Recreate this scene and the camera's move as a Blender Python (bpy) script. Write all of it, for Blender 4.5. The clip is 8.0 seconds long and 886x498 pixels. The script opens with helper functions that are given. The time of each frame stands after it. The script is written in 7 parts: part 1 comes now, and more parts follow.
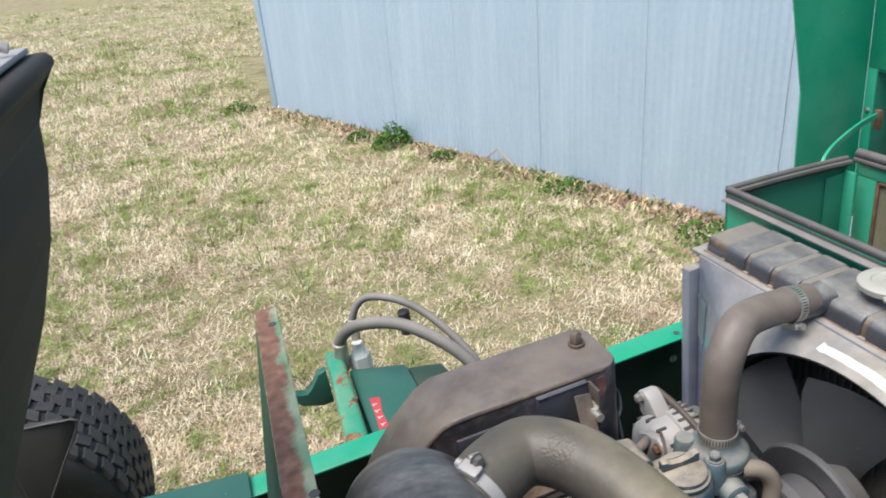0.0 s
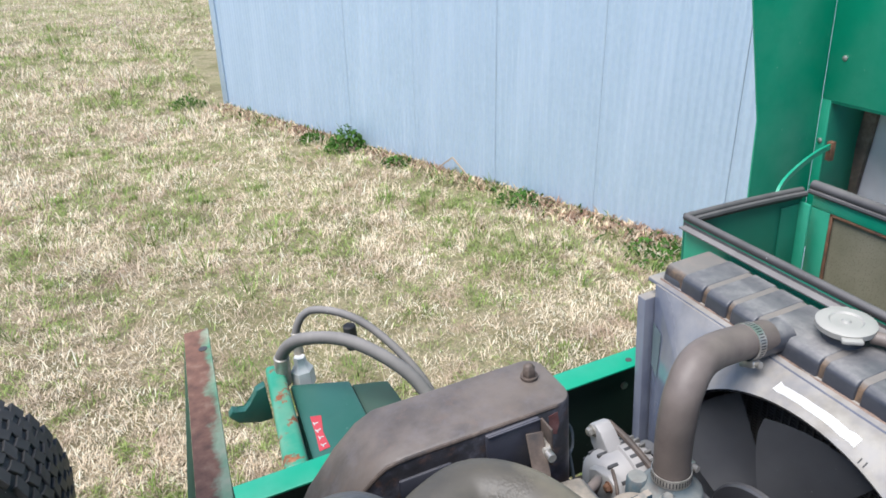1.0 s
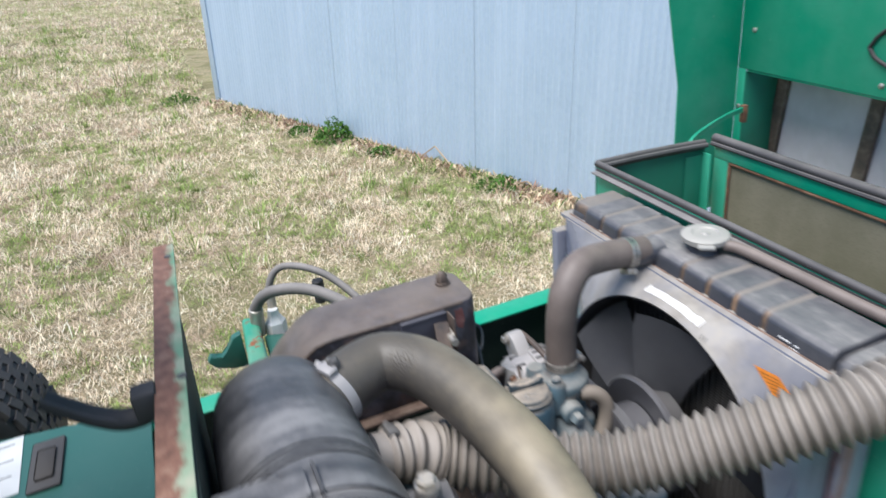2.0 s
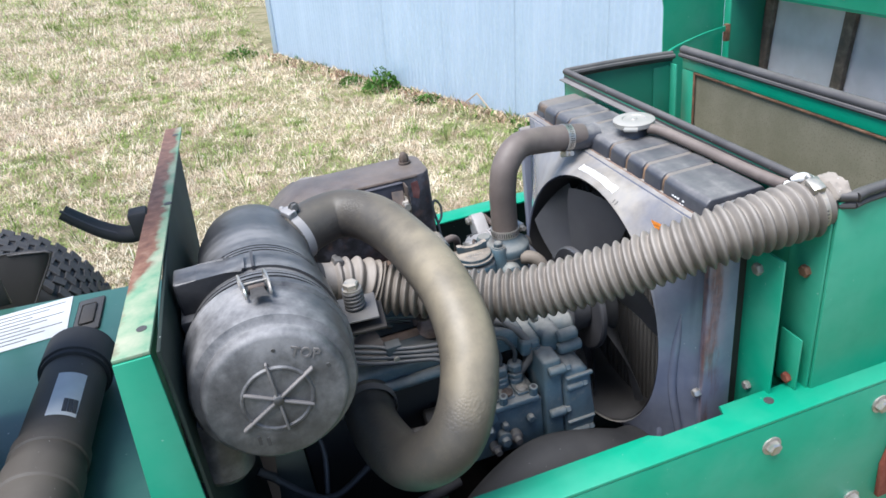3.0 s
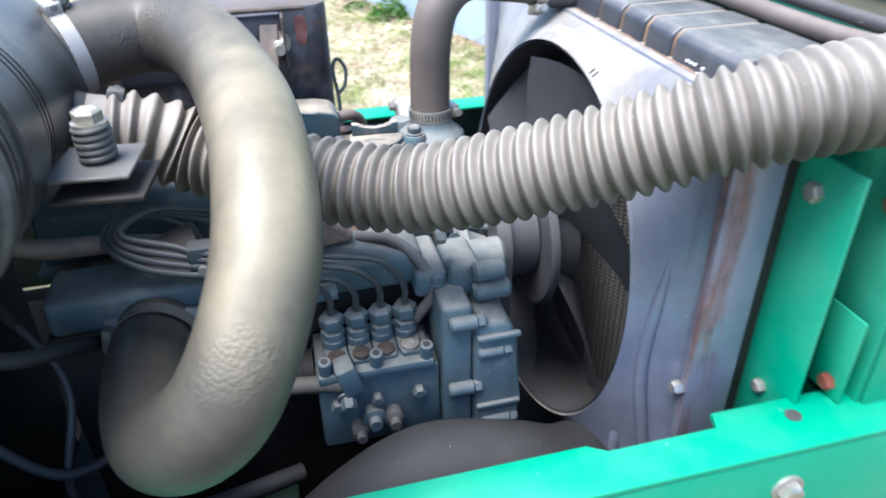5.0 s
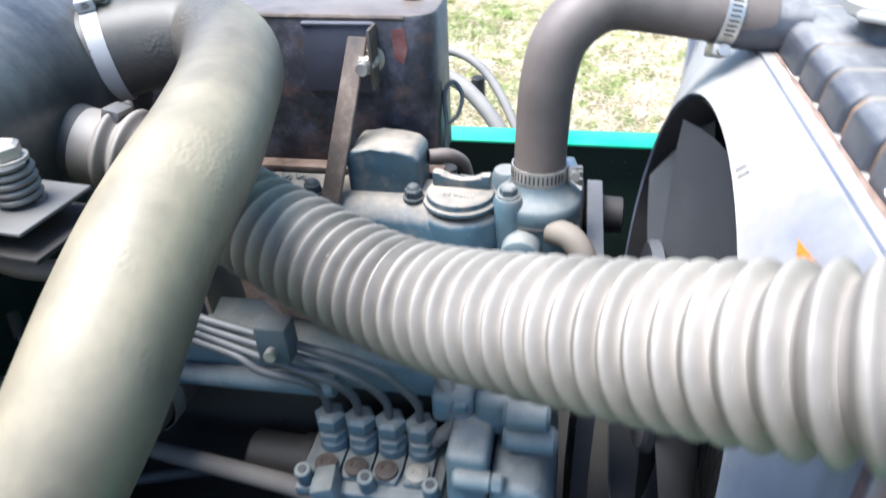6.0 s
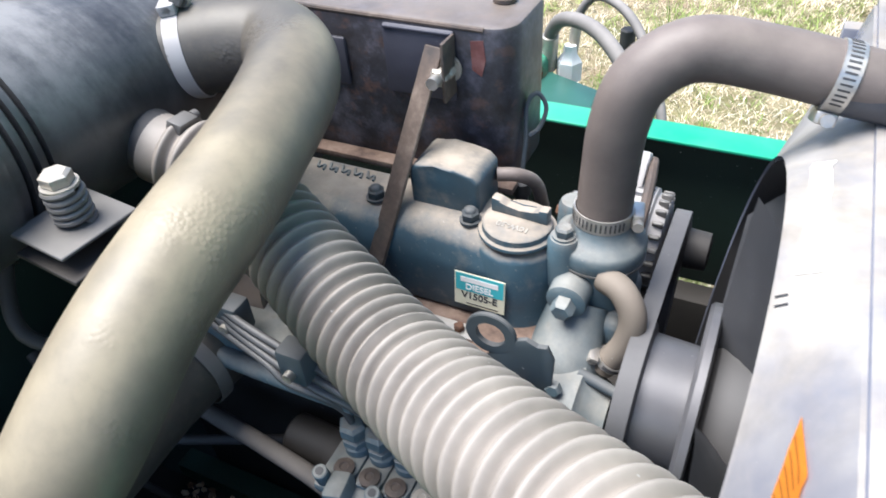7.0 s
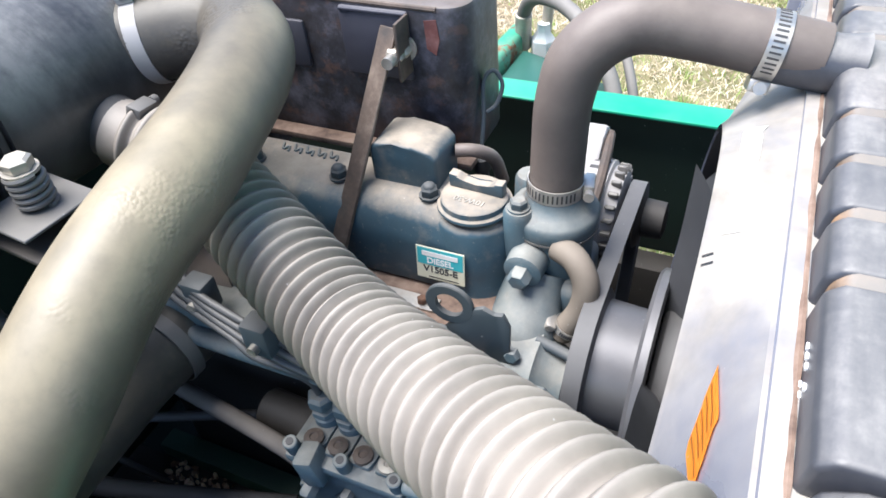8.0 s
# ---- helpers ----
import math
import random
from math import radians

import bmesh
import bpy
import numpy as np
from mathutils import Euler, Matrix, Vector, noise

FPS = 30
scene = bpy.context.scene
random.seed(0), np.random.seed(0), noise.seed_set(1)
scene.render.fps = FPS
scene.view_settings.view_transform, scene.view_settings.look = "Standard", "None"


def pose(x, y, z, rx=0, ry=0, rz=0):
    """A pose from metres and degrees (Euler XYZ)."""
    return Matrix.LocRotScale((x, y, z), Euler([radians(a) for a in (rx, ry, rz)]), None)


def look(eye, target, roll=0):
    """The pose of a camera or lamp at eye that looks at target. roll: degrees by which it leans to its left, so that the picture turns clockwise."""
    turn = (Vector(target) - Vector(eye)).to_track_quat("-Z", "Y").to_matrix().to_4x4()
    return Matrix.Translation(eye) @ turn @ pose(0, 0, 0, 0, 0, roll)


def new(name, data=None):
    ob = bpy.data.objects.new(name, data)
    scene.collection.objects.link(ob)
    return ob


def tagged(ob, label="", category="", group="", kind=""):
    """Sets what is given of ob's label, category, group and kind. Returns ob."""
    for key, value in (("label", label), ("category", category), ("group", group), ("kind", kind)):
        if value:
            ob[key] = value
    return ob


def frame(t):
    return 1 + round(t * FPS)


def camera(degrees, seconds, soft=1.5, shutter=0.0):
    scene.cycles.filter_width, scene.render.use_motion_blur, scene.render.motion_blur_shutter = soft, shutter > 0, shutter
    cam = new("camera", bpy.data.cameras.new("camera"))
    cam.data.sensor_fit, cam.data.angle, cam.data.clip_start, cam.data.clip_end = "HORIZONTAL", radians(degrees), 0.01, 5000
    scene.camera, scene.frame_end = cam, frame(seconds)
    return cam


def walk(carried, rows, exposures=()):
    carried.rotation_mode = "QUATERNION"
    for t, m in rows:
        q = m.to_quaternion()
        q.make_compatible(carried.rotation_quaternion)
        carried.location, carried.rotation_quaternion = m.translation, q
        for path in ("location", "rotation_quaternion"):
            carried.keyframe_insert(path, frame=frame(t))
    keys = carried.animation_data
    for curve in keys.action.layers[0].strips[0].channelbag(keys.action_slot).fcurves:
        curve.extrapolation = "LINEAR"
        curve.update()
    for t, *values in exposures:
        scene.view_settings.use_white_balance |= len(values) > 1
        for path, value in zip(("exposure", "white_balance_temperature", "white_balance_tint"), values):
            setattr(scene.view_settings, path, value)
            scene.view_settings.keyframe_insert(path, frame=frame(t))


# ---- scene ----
from mathutils.bvhtree import BVHTree

cam = camera(64.81, 8.0, soft=1.6, shutter=0.5)
PATH = [
    (0.0, pose(-0.2224, -0.3328, 1.5204, 65.445, 4.624, -19.886)),
    (0.5, pose(-0.2113, -0.3310, 1.5363, 66.048, 3.210, -21.873)),
    (1.0, pose(-0.2015, -0.2777, 1.5197, 65.689, 1.089, -22.707)),
    (1.2, pose(-0.1992, -0.2671, 1.5153, 64.616, 2.479, -23.491)),
    (2.3, pose(-0.1545, -0.6341, 1.4573, 66.340, 0.764, -21.872)),
    (2.5, pose(-0.1225, -0.7032, 1.4352, 66.210, 1.042, -19.537)),
    (3.0, pose(-0.1008, -0.7706, 1.4308, 62.979, 3.244, -17.943)),
    (3.5, pose(-0.1080, -0.7259, 1.4091, 62.759, 4.797, -22.132)),
    (4.0, pose(-0.0805, -0.5865, 1.3367, 59.970, -1.499, -21.934)),
    (4.2, pose(-0.0420, -0.5583, 1.3040, 58.566, -2.430, -22.110)),
    (5.3, pose(0.1981, -0.4572, 1.1402, 60.063, -3.040, -4.763)),
    (5.5, pose(0.2555, -0.3838, 1.1297, 59.733, -1.969, 2.905)),
    (5.8, look((0.293, -0.356, 1.148), (0.122, 1.333, 0.090), 1.8)),
    (5.9, look((0.302, -0.337, 1.172), (0.087, 1.322, 0.076), 2.3)),
    (6.0, pose(0.3102, -0.3196, 1.1826, 56.661, -2.359, 10.203)),
    (6.5, pose(0.3476, -0.2335, 1.2450, 51.522, -2.100, 20.444)),
    (7.0, pose(0.3749, -0.2235, 1.2636, 48.227, -0.848, 25.350)),
    (7.5, pose(0.4057, -0.2191, 1.2683, 47.196, -0.716, 24.413)),
    (8.0, pose(0.4093, -0.2294, 1.2707, 46.909, 0.006, 23.831)),
]
walk(cam, PATH, exposures=((0.0, 0.38, 6400, 10), (0.4, 0.42, 6050, 12), (1.2, 0.44, 6000, 12), (2.5, 0.35, 6000, 12), (3.0, 0.64, 5900, 12), (3.5, 0.84, 5900, 12), (4.2, 0.9, 5900, 12), (5.3, 1.38, 5650, 10), (6.0, 1.48, 5750, 10), (6.5, 1.18, 6050, 12), (8.0, 1.26, 6050, 12)))

# ---- daylight ----
TILT = Matrix(((0.996875, -0.000396, -0.079, 0), (-0.000396, 0.99995, -0.01, 0), (0.079, 0.01, 0.996824, 1.0), (0, 0, 0, 1)))
SUN = Vector((-0.42, -0.14, 0.90)).normalized()
world = bpy.data.worlds.new("sky")
scene.world = world
world.use_nodes = True
sky = world.node_tree.nodes.new("ShaderNodeTexSky")
sky.sky_type, sky.sun_disc = "NISHITA", False
sky.sun_elevation = math.asin(SUN.z)
sky.sun_rotation = math.atan2(SUN.x, SUN.y)
back = world.node_tree.nodes["Background"]
back.inputs["Strength"].default_value = 0.14
world.node_tree.links.new(sky.outputs[0], back.inputs[0])
lamp = bpy.data.lights.new("sun", "SUN")
lamp.energy, lamp.angle, lamp.color = 4.6, radians(42), (1.0, 0.95, 0.87)
sun = new("sun", lamp)
sun.matrix_world = look(SUN * 20, (0, 0, 0))


# ---- materials ----
class Mat:
    """A small builder of node materials."""

    def __init__(self, name):
        self.m = bpy.data.materials.new(name)
        self.m.use_nodes = True
        self.t = self.m.node_tree
        self.b = self.t.nodes["Principled BSDF"]

    def add(self, kind, **values):
        n = self.t.nodes.new(kind)
        for k, v in values.items():
            n.inputs[k.replace("_", " ")].default_value = v
        return n

    def link(self, a, b):
        self.t.links.new(a, b)

    def coords(self):
        return self.t.nodes.new("ShaderNodeTexCoord").outputs["Object"]

    def noise(self, scale, detail=4.0, rough=0.6, vector=None):
        n = self.add("ShaderNodeTexNoise", Scale=scale, Detail=detail, Roughness=rough)
        self.link(vector or self.coords(), n.inputs["Vector"])
        return n.outputs["Fac"]

    def ramp(self, fac, stops):
        r = self.t.nodes.new("ShaderNodeValToRGB")
        r.color_ramp.elements[0].position, r.color_ramp.elements[1].position = stops[0][0], stops[-1][0]
        for p, _ in stops[1:-1]:
            r.color_ramp.elements.new(p)
        for e, (_, c) in zip(r.color_ramp.elements, stops):
            e.color = (*c, 1) if len(c) == 3 else c
        self.link(fac, r.inputs["Fac"])
        return r.outputs["Color"]

    def mix(self, fac, a, b, mode="MIX"):
        n = self.t.nodes.new("ShaderNodeMix")
        n.data_type, n.blend_type = "RGBA", mode
        for sock, v in ((n.inputs["Factor"], fac), (n.inputs["A"], a), (n.inputs["B"], b)):
            if isinstance(v, (int, float)):
                sock.default_value = v
            elif isinstance(v, tuple):
                sock.default_value = (*v, 1)
            else:
                self.link(v, sock)
        return n.outputs["Result"]

    def math(self, op, a, b=0.0):
        n = self.t.nodes.new("ShaderNodeMath")
        n.operation = op
        for sock, v in zip(n.inputs, (a, b)):
            if isinstance(v, (int, float)):
                sock.default_value = v
            else:
                self.link(v, sock)
        return n.outputs[0]

    def bump(self, height, strength=0.3, distance=0.002):
        n = self.add("ShaderNodeBump", Strength=strength, Distance=distance)
        self.link(height, n.inputs["Height"])
        self.link(n.outputs["Normal"], self.b.inputs["Normal"])

    def up(self, lo, hi):
        """How far a surface faces up: settled dust."""
        n = self.t.nodes.new("ShaderNodeSeparateXYZ")
        self.link(self.t.nodes.new("ShaderNodeNewGeometry").outputs["Normal"], n.inputs[0])
        r = self.add("ShaderNodeMapRange", From_Min=lo, From_Max=hi)
        self.link(n.outputs["Z"], r.inputs["Value"])
        return r.outputs["Result"]

    def done(self, color, rough=0.5, metal=0.0, coat=0.0):
        for key, v in (("Base Color", color), ("Roughness", rough), ("Metallic", metal), ("Coat Weight", coat)):
            s = self.b.inputs[key]
            if isinstance(v, (int, float)):
                s.default_value = v
            elif isinstance(v, tuple):
                s.default_value = (*v, 1)
            else:
                self.link(v, s)
        return self.m


BLACK, WHITE = (0, 0, 0), (1, 1, 1)


def worn(name, color, dust, amount=0.5, rough=0.5, metal=0.0, lo=-0.2, hi=0.9, grain=60, spots=(0.75, 0.75, 0.72), bump=0.15):
    """Painted, moulded or rubber surface under a film of settled dust, with flecks."""
    m = Mat(name)
    fine, broad = m.noise(grain, 6), m.noise(9, 3)
    base = m.mix(m.ramp(broad, [(0.35, BLACK), (0.7, WHITE)]), color, tuple(c * 1.35 for c in color))
    film = m.math("MULTIPLY", m.math("ADD", m.math("MULTIPLY", m.up(lo, hi), 0.75), 0.2), m.ramp(m.noise(14, 5), [(0.3, (0.45,) * 3), (0.65, WHITE)]))
    film = m.math("MULTIPLY", film, amount)
    c = m.mix(film, base, dust)
    c = m.mix(m.math("MULTIPLY", m.ramp(m.noise(210, 2), [(0.75, BLACK), (0.79, WHITE)]), 0.45), c, spots)
    m.bump(fine, bump, 0.001)
    r = m.math("ADD", m.math("MULTIPLY", film, 0.35), rough)
    return m.done(c, r, metal)


def paint(name, color, rust=0.0, faded=(0.3, 0.55, 0.42), fade=0.18, rough=0.32):
    """Sheet metal paint: faded in patches, chipped to rust where asked."""
    m = Mat(name)
    c = m.mix(m.math("MULTIPLY", m.ramp(m.noise(5, 5), [(0.4, BLACK), (0.75, WHITE)]), fade), color, faded)
    c = m.mix(m.math("MULTIPLY", m.ramp(m.noise(38, 6), [(0.5, BLACK), (0.8, WHITE)]), 0.15), c, tuple(v * 0.5 for v in color))
    c = m.mix(m.math("MULTIPLY", m.ramp(m.noise(150, 2), [(0.745, BLACK), (0.78, WHITE)]), 0.6), c, (0.5, 0.56, 0.5))
    rusty = m.ramp(m.noise(22, 8, 0.7), [(0.56 - 0.16 * rust, BLACK), (0.62 - 0.16 * rust, WHITE)] if rust else [(0.98, BLACK), (1.0, WHITE)])
    rc = m.ramp(m.noise(60, 6), [(0.3, (0.10, 0.035, 0.015)), (0.55, (0.22, 0.08, 0.035)), (0.75, (0.33, 0.17, 0.09))])
    c = m.mix(rusty, c, rc)
    m.bump(m.noise(45, 5), 0.12, 0.001)
    return m.done(c, m.mix(rusty, (rough,) * 3, (0.85,) * 3))


def rusted(name, a=(0.16, 0.075, 0.04), b=(0.05, 0.035, 0.03), c=(0.27, 0.16, 0.10), rough=0.8):
    m = Mat(name)
    col = m.ramp(m.noise(30, 8, 0.7), [(0.32, b), (0.5, a), (0.72, c)])
    m.bump(m.noise(120, 6), 0.4, 0.001)
    return m.done(col, rough, 0.1)


def metal(name, color, rough=0.35, dirt=(0.25, 0.21, 0.17), amount=0.4):
    m = Mat(name)
    f = m.math("MULTIPLY", m.ramp(m.noise(55, 6), [(0.4, BLACK), (0.7, WHITE)]), amount)
    m.bump(m.noise(200, 4), 0.1, 0.0005)
    return m.done(m.mix(f, color, dirt), m.math("ADD", m.math("MULTIPLY", f, 0.5), rough), m.math("SUBTRACT", 0.9, f))


GREEN = paint("green_paint", (0.010, 0.290, 0.165), faded=(0.20, 0.44, 0.34), fade=0.3, rough=0.38)
def flaked(name):
    """A folded edge of flaking pale green paint, rusted along its outer side."""
    m = Mat(name)
    sep = m.t.nodes.new("ShaderNodeSeparateXYZ")
    m.link(m.coords(), sep.inputs[0])
    middle = m.math("ADD", m.math("MULTIPLY", sep.outputs["Y"], 0.0284), -0.0035)
    off = m.math("SUBTRACT", sep.outputs["X"], middle)
    wander = m.math("MULTIPLY", m.math("SUBTRACT", m.noise(24, 7, 0.65), 0.5), 0.05)
    gate = m.add("ShaderNodeMapRange", From_Min=-0.30, From_Max=-0.12, To_Min=0.03, To_Max=0.0)
    m.link(sep.outputs["Y"], gate.inputs["Value"])
    f = m.math("ADD", m.math("ADD", off, wander), m.math("ADD", gate.outputs[0], 0.046))
    rusty = m.ramp(f, [(0.0525, WHITE), (0.0565, BLACK)])
    c = m.ramp(m.noise(22, 6), [(0.33, (0.045, 0.23, 0.13)), (0.47, (0.20, 0.30, 0.19)), (0.7, (0.36, 0.36, 0.26))])
    rc = m.ramp(m.noise(70, 7), [(0.3, (0.10, 0.048, 0.03)), (0.55, (0.19, 0.092, 0.058)), (0.75, (0.27, 0.175, 0.12))])
    c = m.mix(rusty, c, rc)
    m.bump(m.noise(60, 6), 0.3, 0.001)
    return m.done(c, 0.6)


FLANGE = flaked("flaking_flange_paint")
FLAKED_CHANNEL = paint("flaked_channel_paint", (0.03, 0.24, 0.15), rust=0.12, faded=(0.34, 0.33, 0.24), fade=0.8, rough=0.45)
GREEN_PALE = paint("faded_green_paint", (0.10, 0.24, 0.16), faded=(0.26, 0.33, 0.25), fade=0.7, rough=0.5)
# Near-black copy of the green paint: shade inside the frame as colour.
DARK_GREEN = worn("shaded_green", (0.004, 0.014, 0.010), (0.02, 0.03, 0.024), 0.4, 0.6)
GREEN_DULL = paint("green_deck_paint", (0.022, 0.098, 0.076), faded=(0.062, 0.130, 0.108), fade=0.5, rough=0.4)
def streaky(name, base, dust, rough=0.3, amount=0.85, lo=-0.15, hi=0.95, least=0.25, grain=(1.0, 0.28, 1.0)):
    """Glossy dark moulding with dust wiped into streaks and patches."""
    m = Mat(name)
    stretch = m.add("ShaderNodeMapping", Scale=grain)
    m.link(m.coords(), stretch.inputs["Vector"])
    broad = m.noise(13, 8, 0.62, stretch.outputs[0])
    fine = m.noise(75, 7, 0.7)
    patch = m.ramp(m.math("ADD", m.math("MULTIPLY", broad, 0.75), m.math("MULTIPLY", fine, 0.25)), [(0.40, (least,) * 3), (0.50, (0.5 + 0.4 * (least - 0.25),) * 3), (0.62, WHITE)])
    film = m.math("MULTIPLY", m.math("MULTIPLY", patch, m.math("ADD", m.math("MULTIPLY", m.up(lo, hi), 0.75), 0.2)), amount)
    c = m.mix(film, base, dust)
    m.bump(fine, 0.12, 0.001)
    return m.done(c, m.math("ADD", m.math("MULTIPLY", film, 0.4), rough))


CANISTER = streaky("dusty_black_plastic", (0.013, 0.014, 0.017), (0.32, 0.312, 0.302), 0.32, 0.8, 0.15, 1.1, 0.2, (0.4, 1.5, 0.4))
CAP_DUST = streaky("dust_caked_black_plastic", (0.016, 0.017, 0.020), (0.285, 0.28, 0.275), 0.34, 1.0, -0.7, 0.95, 0.10, (0.8, 0.8, 0.8))
def cracked(name, color, dust, amount, lo, hi, rough=0.6, craze=0.3, bare=None):
    """Aged hose rubber: patchy dust film, and crazed pimples where it has perished."""
    m = Mat(name)
    broad = m.noise(7, 4, 0.55)
    film = m.math("MULTIPLY", m.math("ADD", m.math("MULTIPLY", m.up(lo, hi), 0.75), 0.2), m.ramp(m.noise(9, 6, 0.6), [(0.32, (0.35,) * 3), (0.6, WHITE)]))
    film = m.math("MULTIPLY", film, amount)
    if bare is not None:
        sep = m.t.nodes.new("ShaderNodeSeparateXYZ")
        m.link(m.coords(), sep.inputs[0])
        # Low X loses dust: bare upper stretch, lower limb's shade put into colour.
        wiped = m.add("ShaderNodeMapRange", From_Min=bare, From_Max=bare + 0.03, To_Min=0.26, To_Max=1.0)
        m.link(m.math("ADD", sep.outputs["X"], m.math("MULTIPLY", m.math("SUBTRACT", m.noise(15, 5), 0.5), 0.04)), wiped.inputs["Value"])
        film = m.math("MULTIPLY", film, wiped.outputs[0])
    c = m.mix(film, m.mix(m.ramp(broad, [(0.35, BLACK), (0.65, WHITE)]), color, tuple(v * 1.5 for v in color)), dust)
    c = m.mix(m.math("MULTIPLY", m.ramp(m.noise(120, 5), [(0.5, BLACK), (0.75, WHITE)]), 0.25), c, tuple(v * 0.5 for v in dust))
    scuff = m.math("MULTIPLY", m.ramp(m.noise(6, 7, 0.62), [(0.50, BLACK), (0.60, WHITE)]), m.math("SUBTRACT", 0.8, m.math("MULTIPLY", m.up(-0.2, 0.7), 0.6)))
    c = m.mix(scuff, c, tuple(v * 1.1 for v in color))
    pits = m.add("ShaderNodeTexVoronoi", Scale=300.0)
    m.link(m.coords(), pits.inputs["Vector"])
    where = m.ramp(m.noise(10, 3, 0.5), [(0.57, BLACK), (0.66, WHITE)])
    h = m.math("ADD", m.math("MULTIPLY", m.math("SUBTRACT", 1.0, pits.outputs["Distance"]), where), m.math("MULTIPLY", m.noise(60, 5), 0.35))
    m.bump(h, craze, 0.0012)
    return m.done(c, rough)


TAN_RUBBER = cracked("dusty_hose_rubber", (0.030, 0.028, 0.027), (0.28, 0.236, 0.158), 0.95, -0.15, 0.7, 0.5, 0.55, 0.0)
BROWN_RUBBER = cracked("brown_hose_rubber", (0.06, 0.047, 0.042), (0.29, 0.238, 0.20), 0.66, -0.6, 0.95, 0.55, 0.8)
RIBBED = worn("ribbed_hose_plastic", (0.048, 0.042, 0.037), (0.36, 0.318, 0.27), 0.88, 0.36, lo=-0.28, hi=0.75)
TANK = streaky("black_tank_plastic", (0.016, 0.021, 0.034), (0.29, 0.275, 0.255), 0.33, 0.95, 0.45, 0.95, 0.3)
def run_stained(name):
    """Blue-grey sheet steel: dust on its upper slopes, water runs down its face, rust bleeding along one edge."""
    m = Mat(name)
    tall = m.add("ShaderNodeMapping", Scale=(1.0, 1.0, 0.12))
    m.link(m.coords(), tall.inputs["Vector"])
    runs = m.noise(26, 4, 0.5, tall.outputs[0])
    broad = m.noise(8, 5, 0.6)
    c = m.mix(m.ramp(broad, [(0.35, BLACK), (0.68, WHITE)]), (0.125, 0.14, 0.19), (0.20, 0.215, 0.265))
    c = m.mix(m.math("MULTIPLY", m.ramp(runs, [(0.54, BLACK), (0.72, WHITE)]), 0.35), c, (0.25, 0.25, 0.265))
    c = m.mix(m.math("MULTIPLY", m.ramp(runs, [(0.30, WHITE), (0.44, BLACK)]), 0.45), c, (0.06, 0.065, 0.085))
    sep = m.t.nodes.new("ShaderNodeSeparateXYZ")
    m.link(m.coords(), sep.inputs[0])
    edge = m.add("ShaderNodeMapRange", From_Min=-0.19, From_Max=-0.27)
    m.link(sep.outputs["Y"], edge.inputs["Value"])
    rust = m.math("MULTIPLY", m.ramp(m.math("MULTIPLY", m.noise(30, 6, 0.65, tall.outputs[0]), m.math("ADD", edge.outputs[0], 0.35)), [(0.70, BLACK), (0.88, WHITE)]), 0.75)
    c = m.mix(rust, c, m.ramp(m.noise(70, 6), [(0.3, (0.06, 0.028, 0.022)), (0.6, (0.15, 0.062, 0.042)), (0.8, (0.24, 0.13, 0.09))]))
    film = m.math("MULTIPLY", m.up(0.12, 0.65), m.ramp(m.noise(16, 6, 0.62), [(0.32, (0.5,) * 3), (0.6, WHITE)]))
    c = m.mix(m.math("MULTIPLY", film, 0.93), c, m.ramp(m.noise(22, 5), [(0.35, (0.22, 0.195, 0.16)), (0.6, (0.33, 0.30, 0.25))]))
    c = m.mix(m.math("MULTIPLY", m.ramp(m.noise(190, 2), [(0.76, BLACK), (0.79, WHITE)]), 0.5), c, (0.6, 0.6, 0.58))
    m.bump(m.noise(50, 6), 0.15, 0.001)
    return m.done(c, m.math("ADD", m.math("MULTIPLY", film, 0.5), 0.17))


SHROUD = run_stained("stained_shroud_steel")
# Shroud colour darkened for the ring's inside and hub: shade as colour.
SHROUD_IN = worn("shaded_shroud_inside", (0.032, 0.031, 0.032), (0.11, 0.105, 0.10), 0.5, 0.5)
def stained_groove(name):
    """Rust-streaked plastic whose upper side carries the same tan dust as the rest of the tank."""
    m = Mat(name)
    c = m.ramp(m.noise(30, 8, 0.7), [(0.32, (0.025, 0.025, 0.03)), (0.5, (0.11, 0.075, 0.05)), (0.72, (0.30, 0.185, 0.105))])
    c = m.mix(m.math("MULTIPLY", m.up(0.45, 0.9), 0.8), c, (0.20, 0.185, 0.165))
    m.bump(m.noise(120, 6), 0.3, 0.001)
    return m.done(c, 0.65)


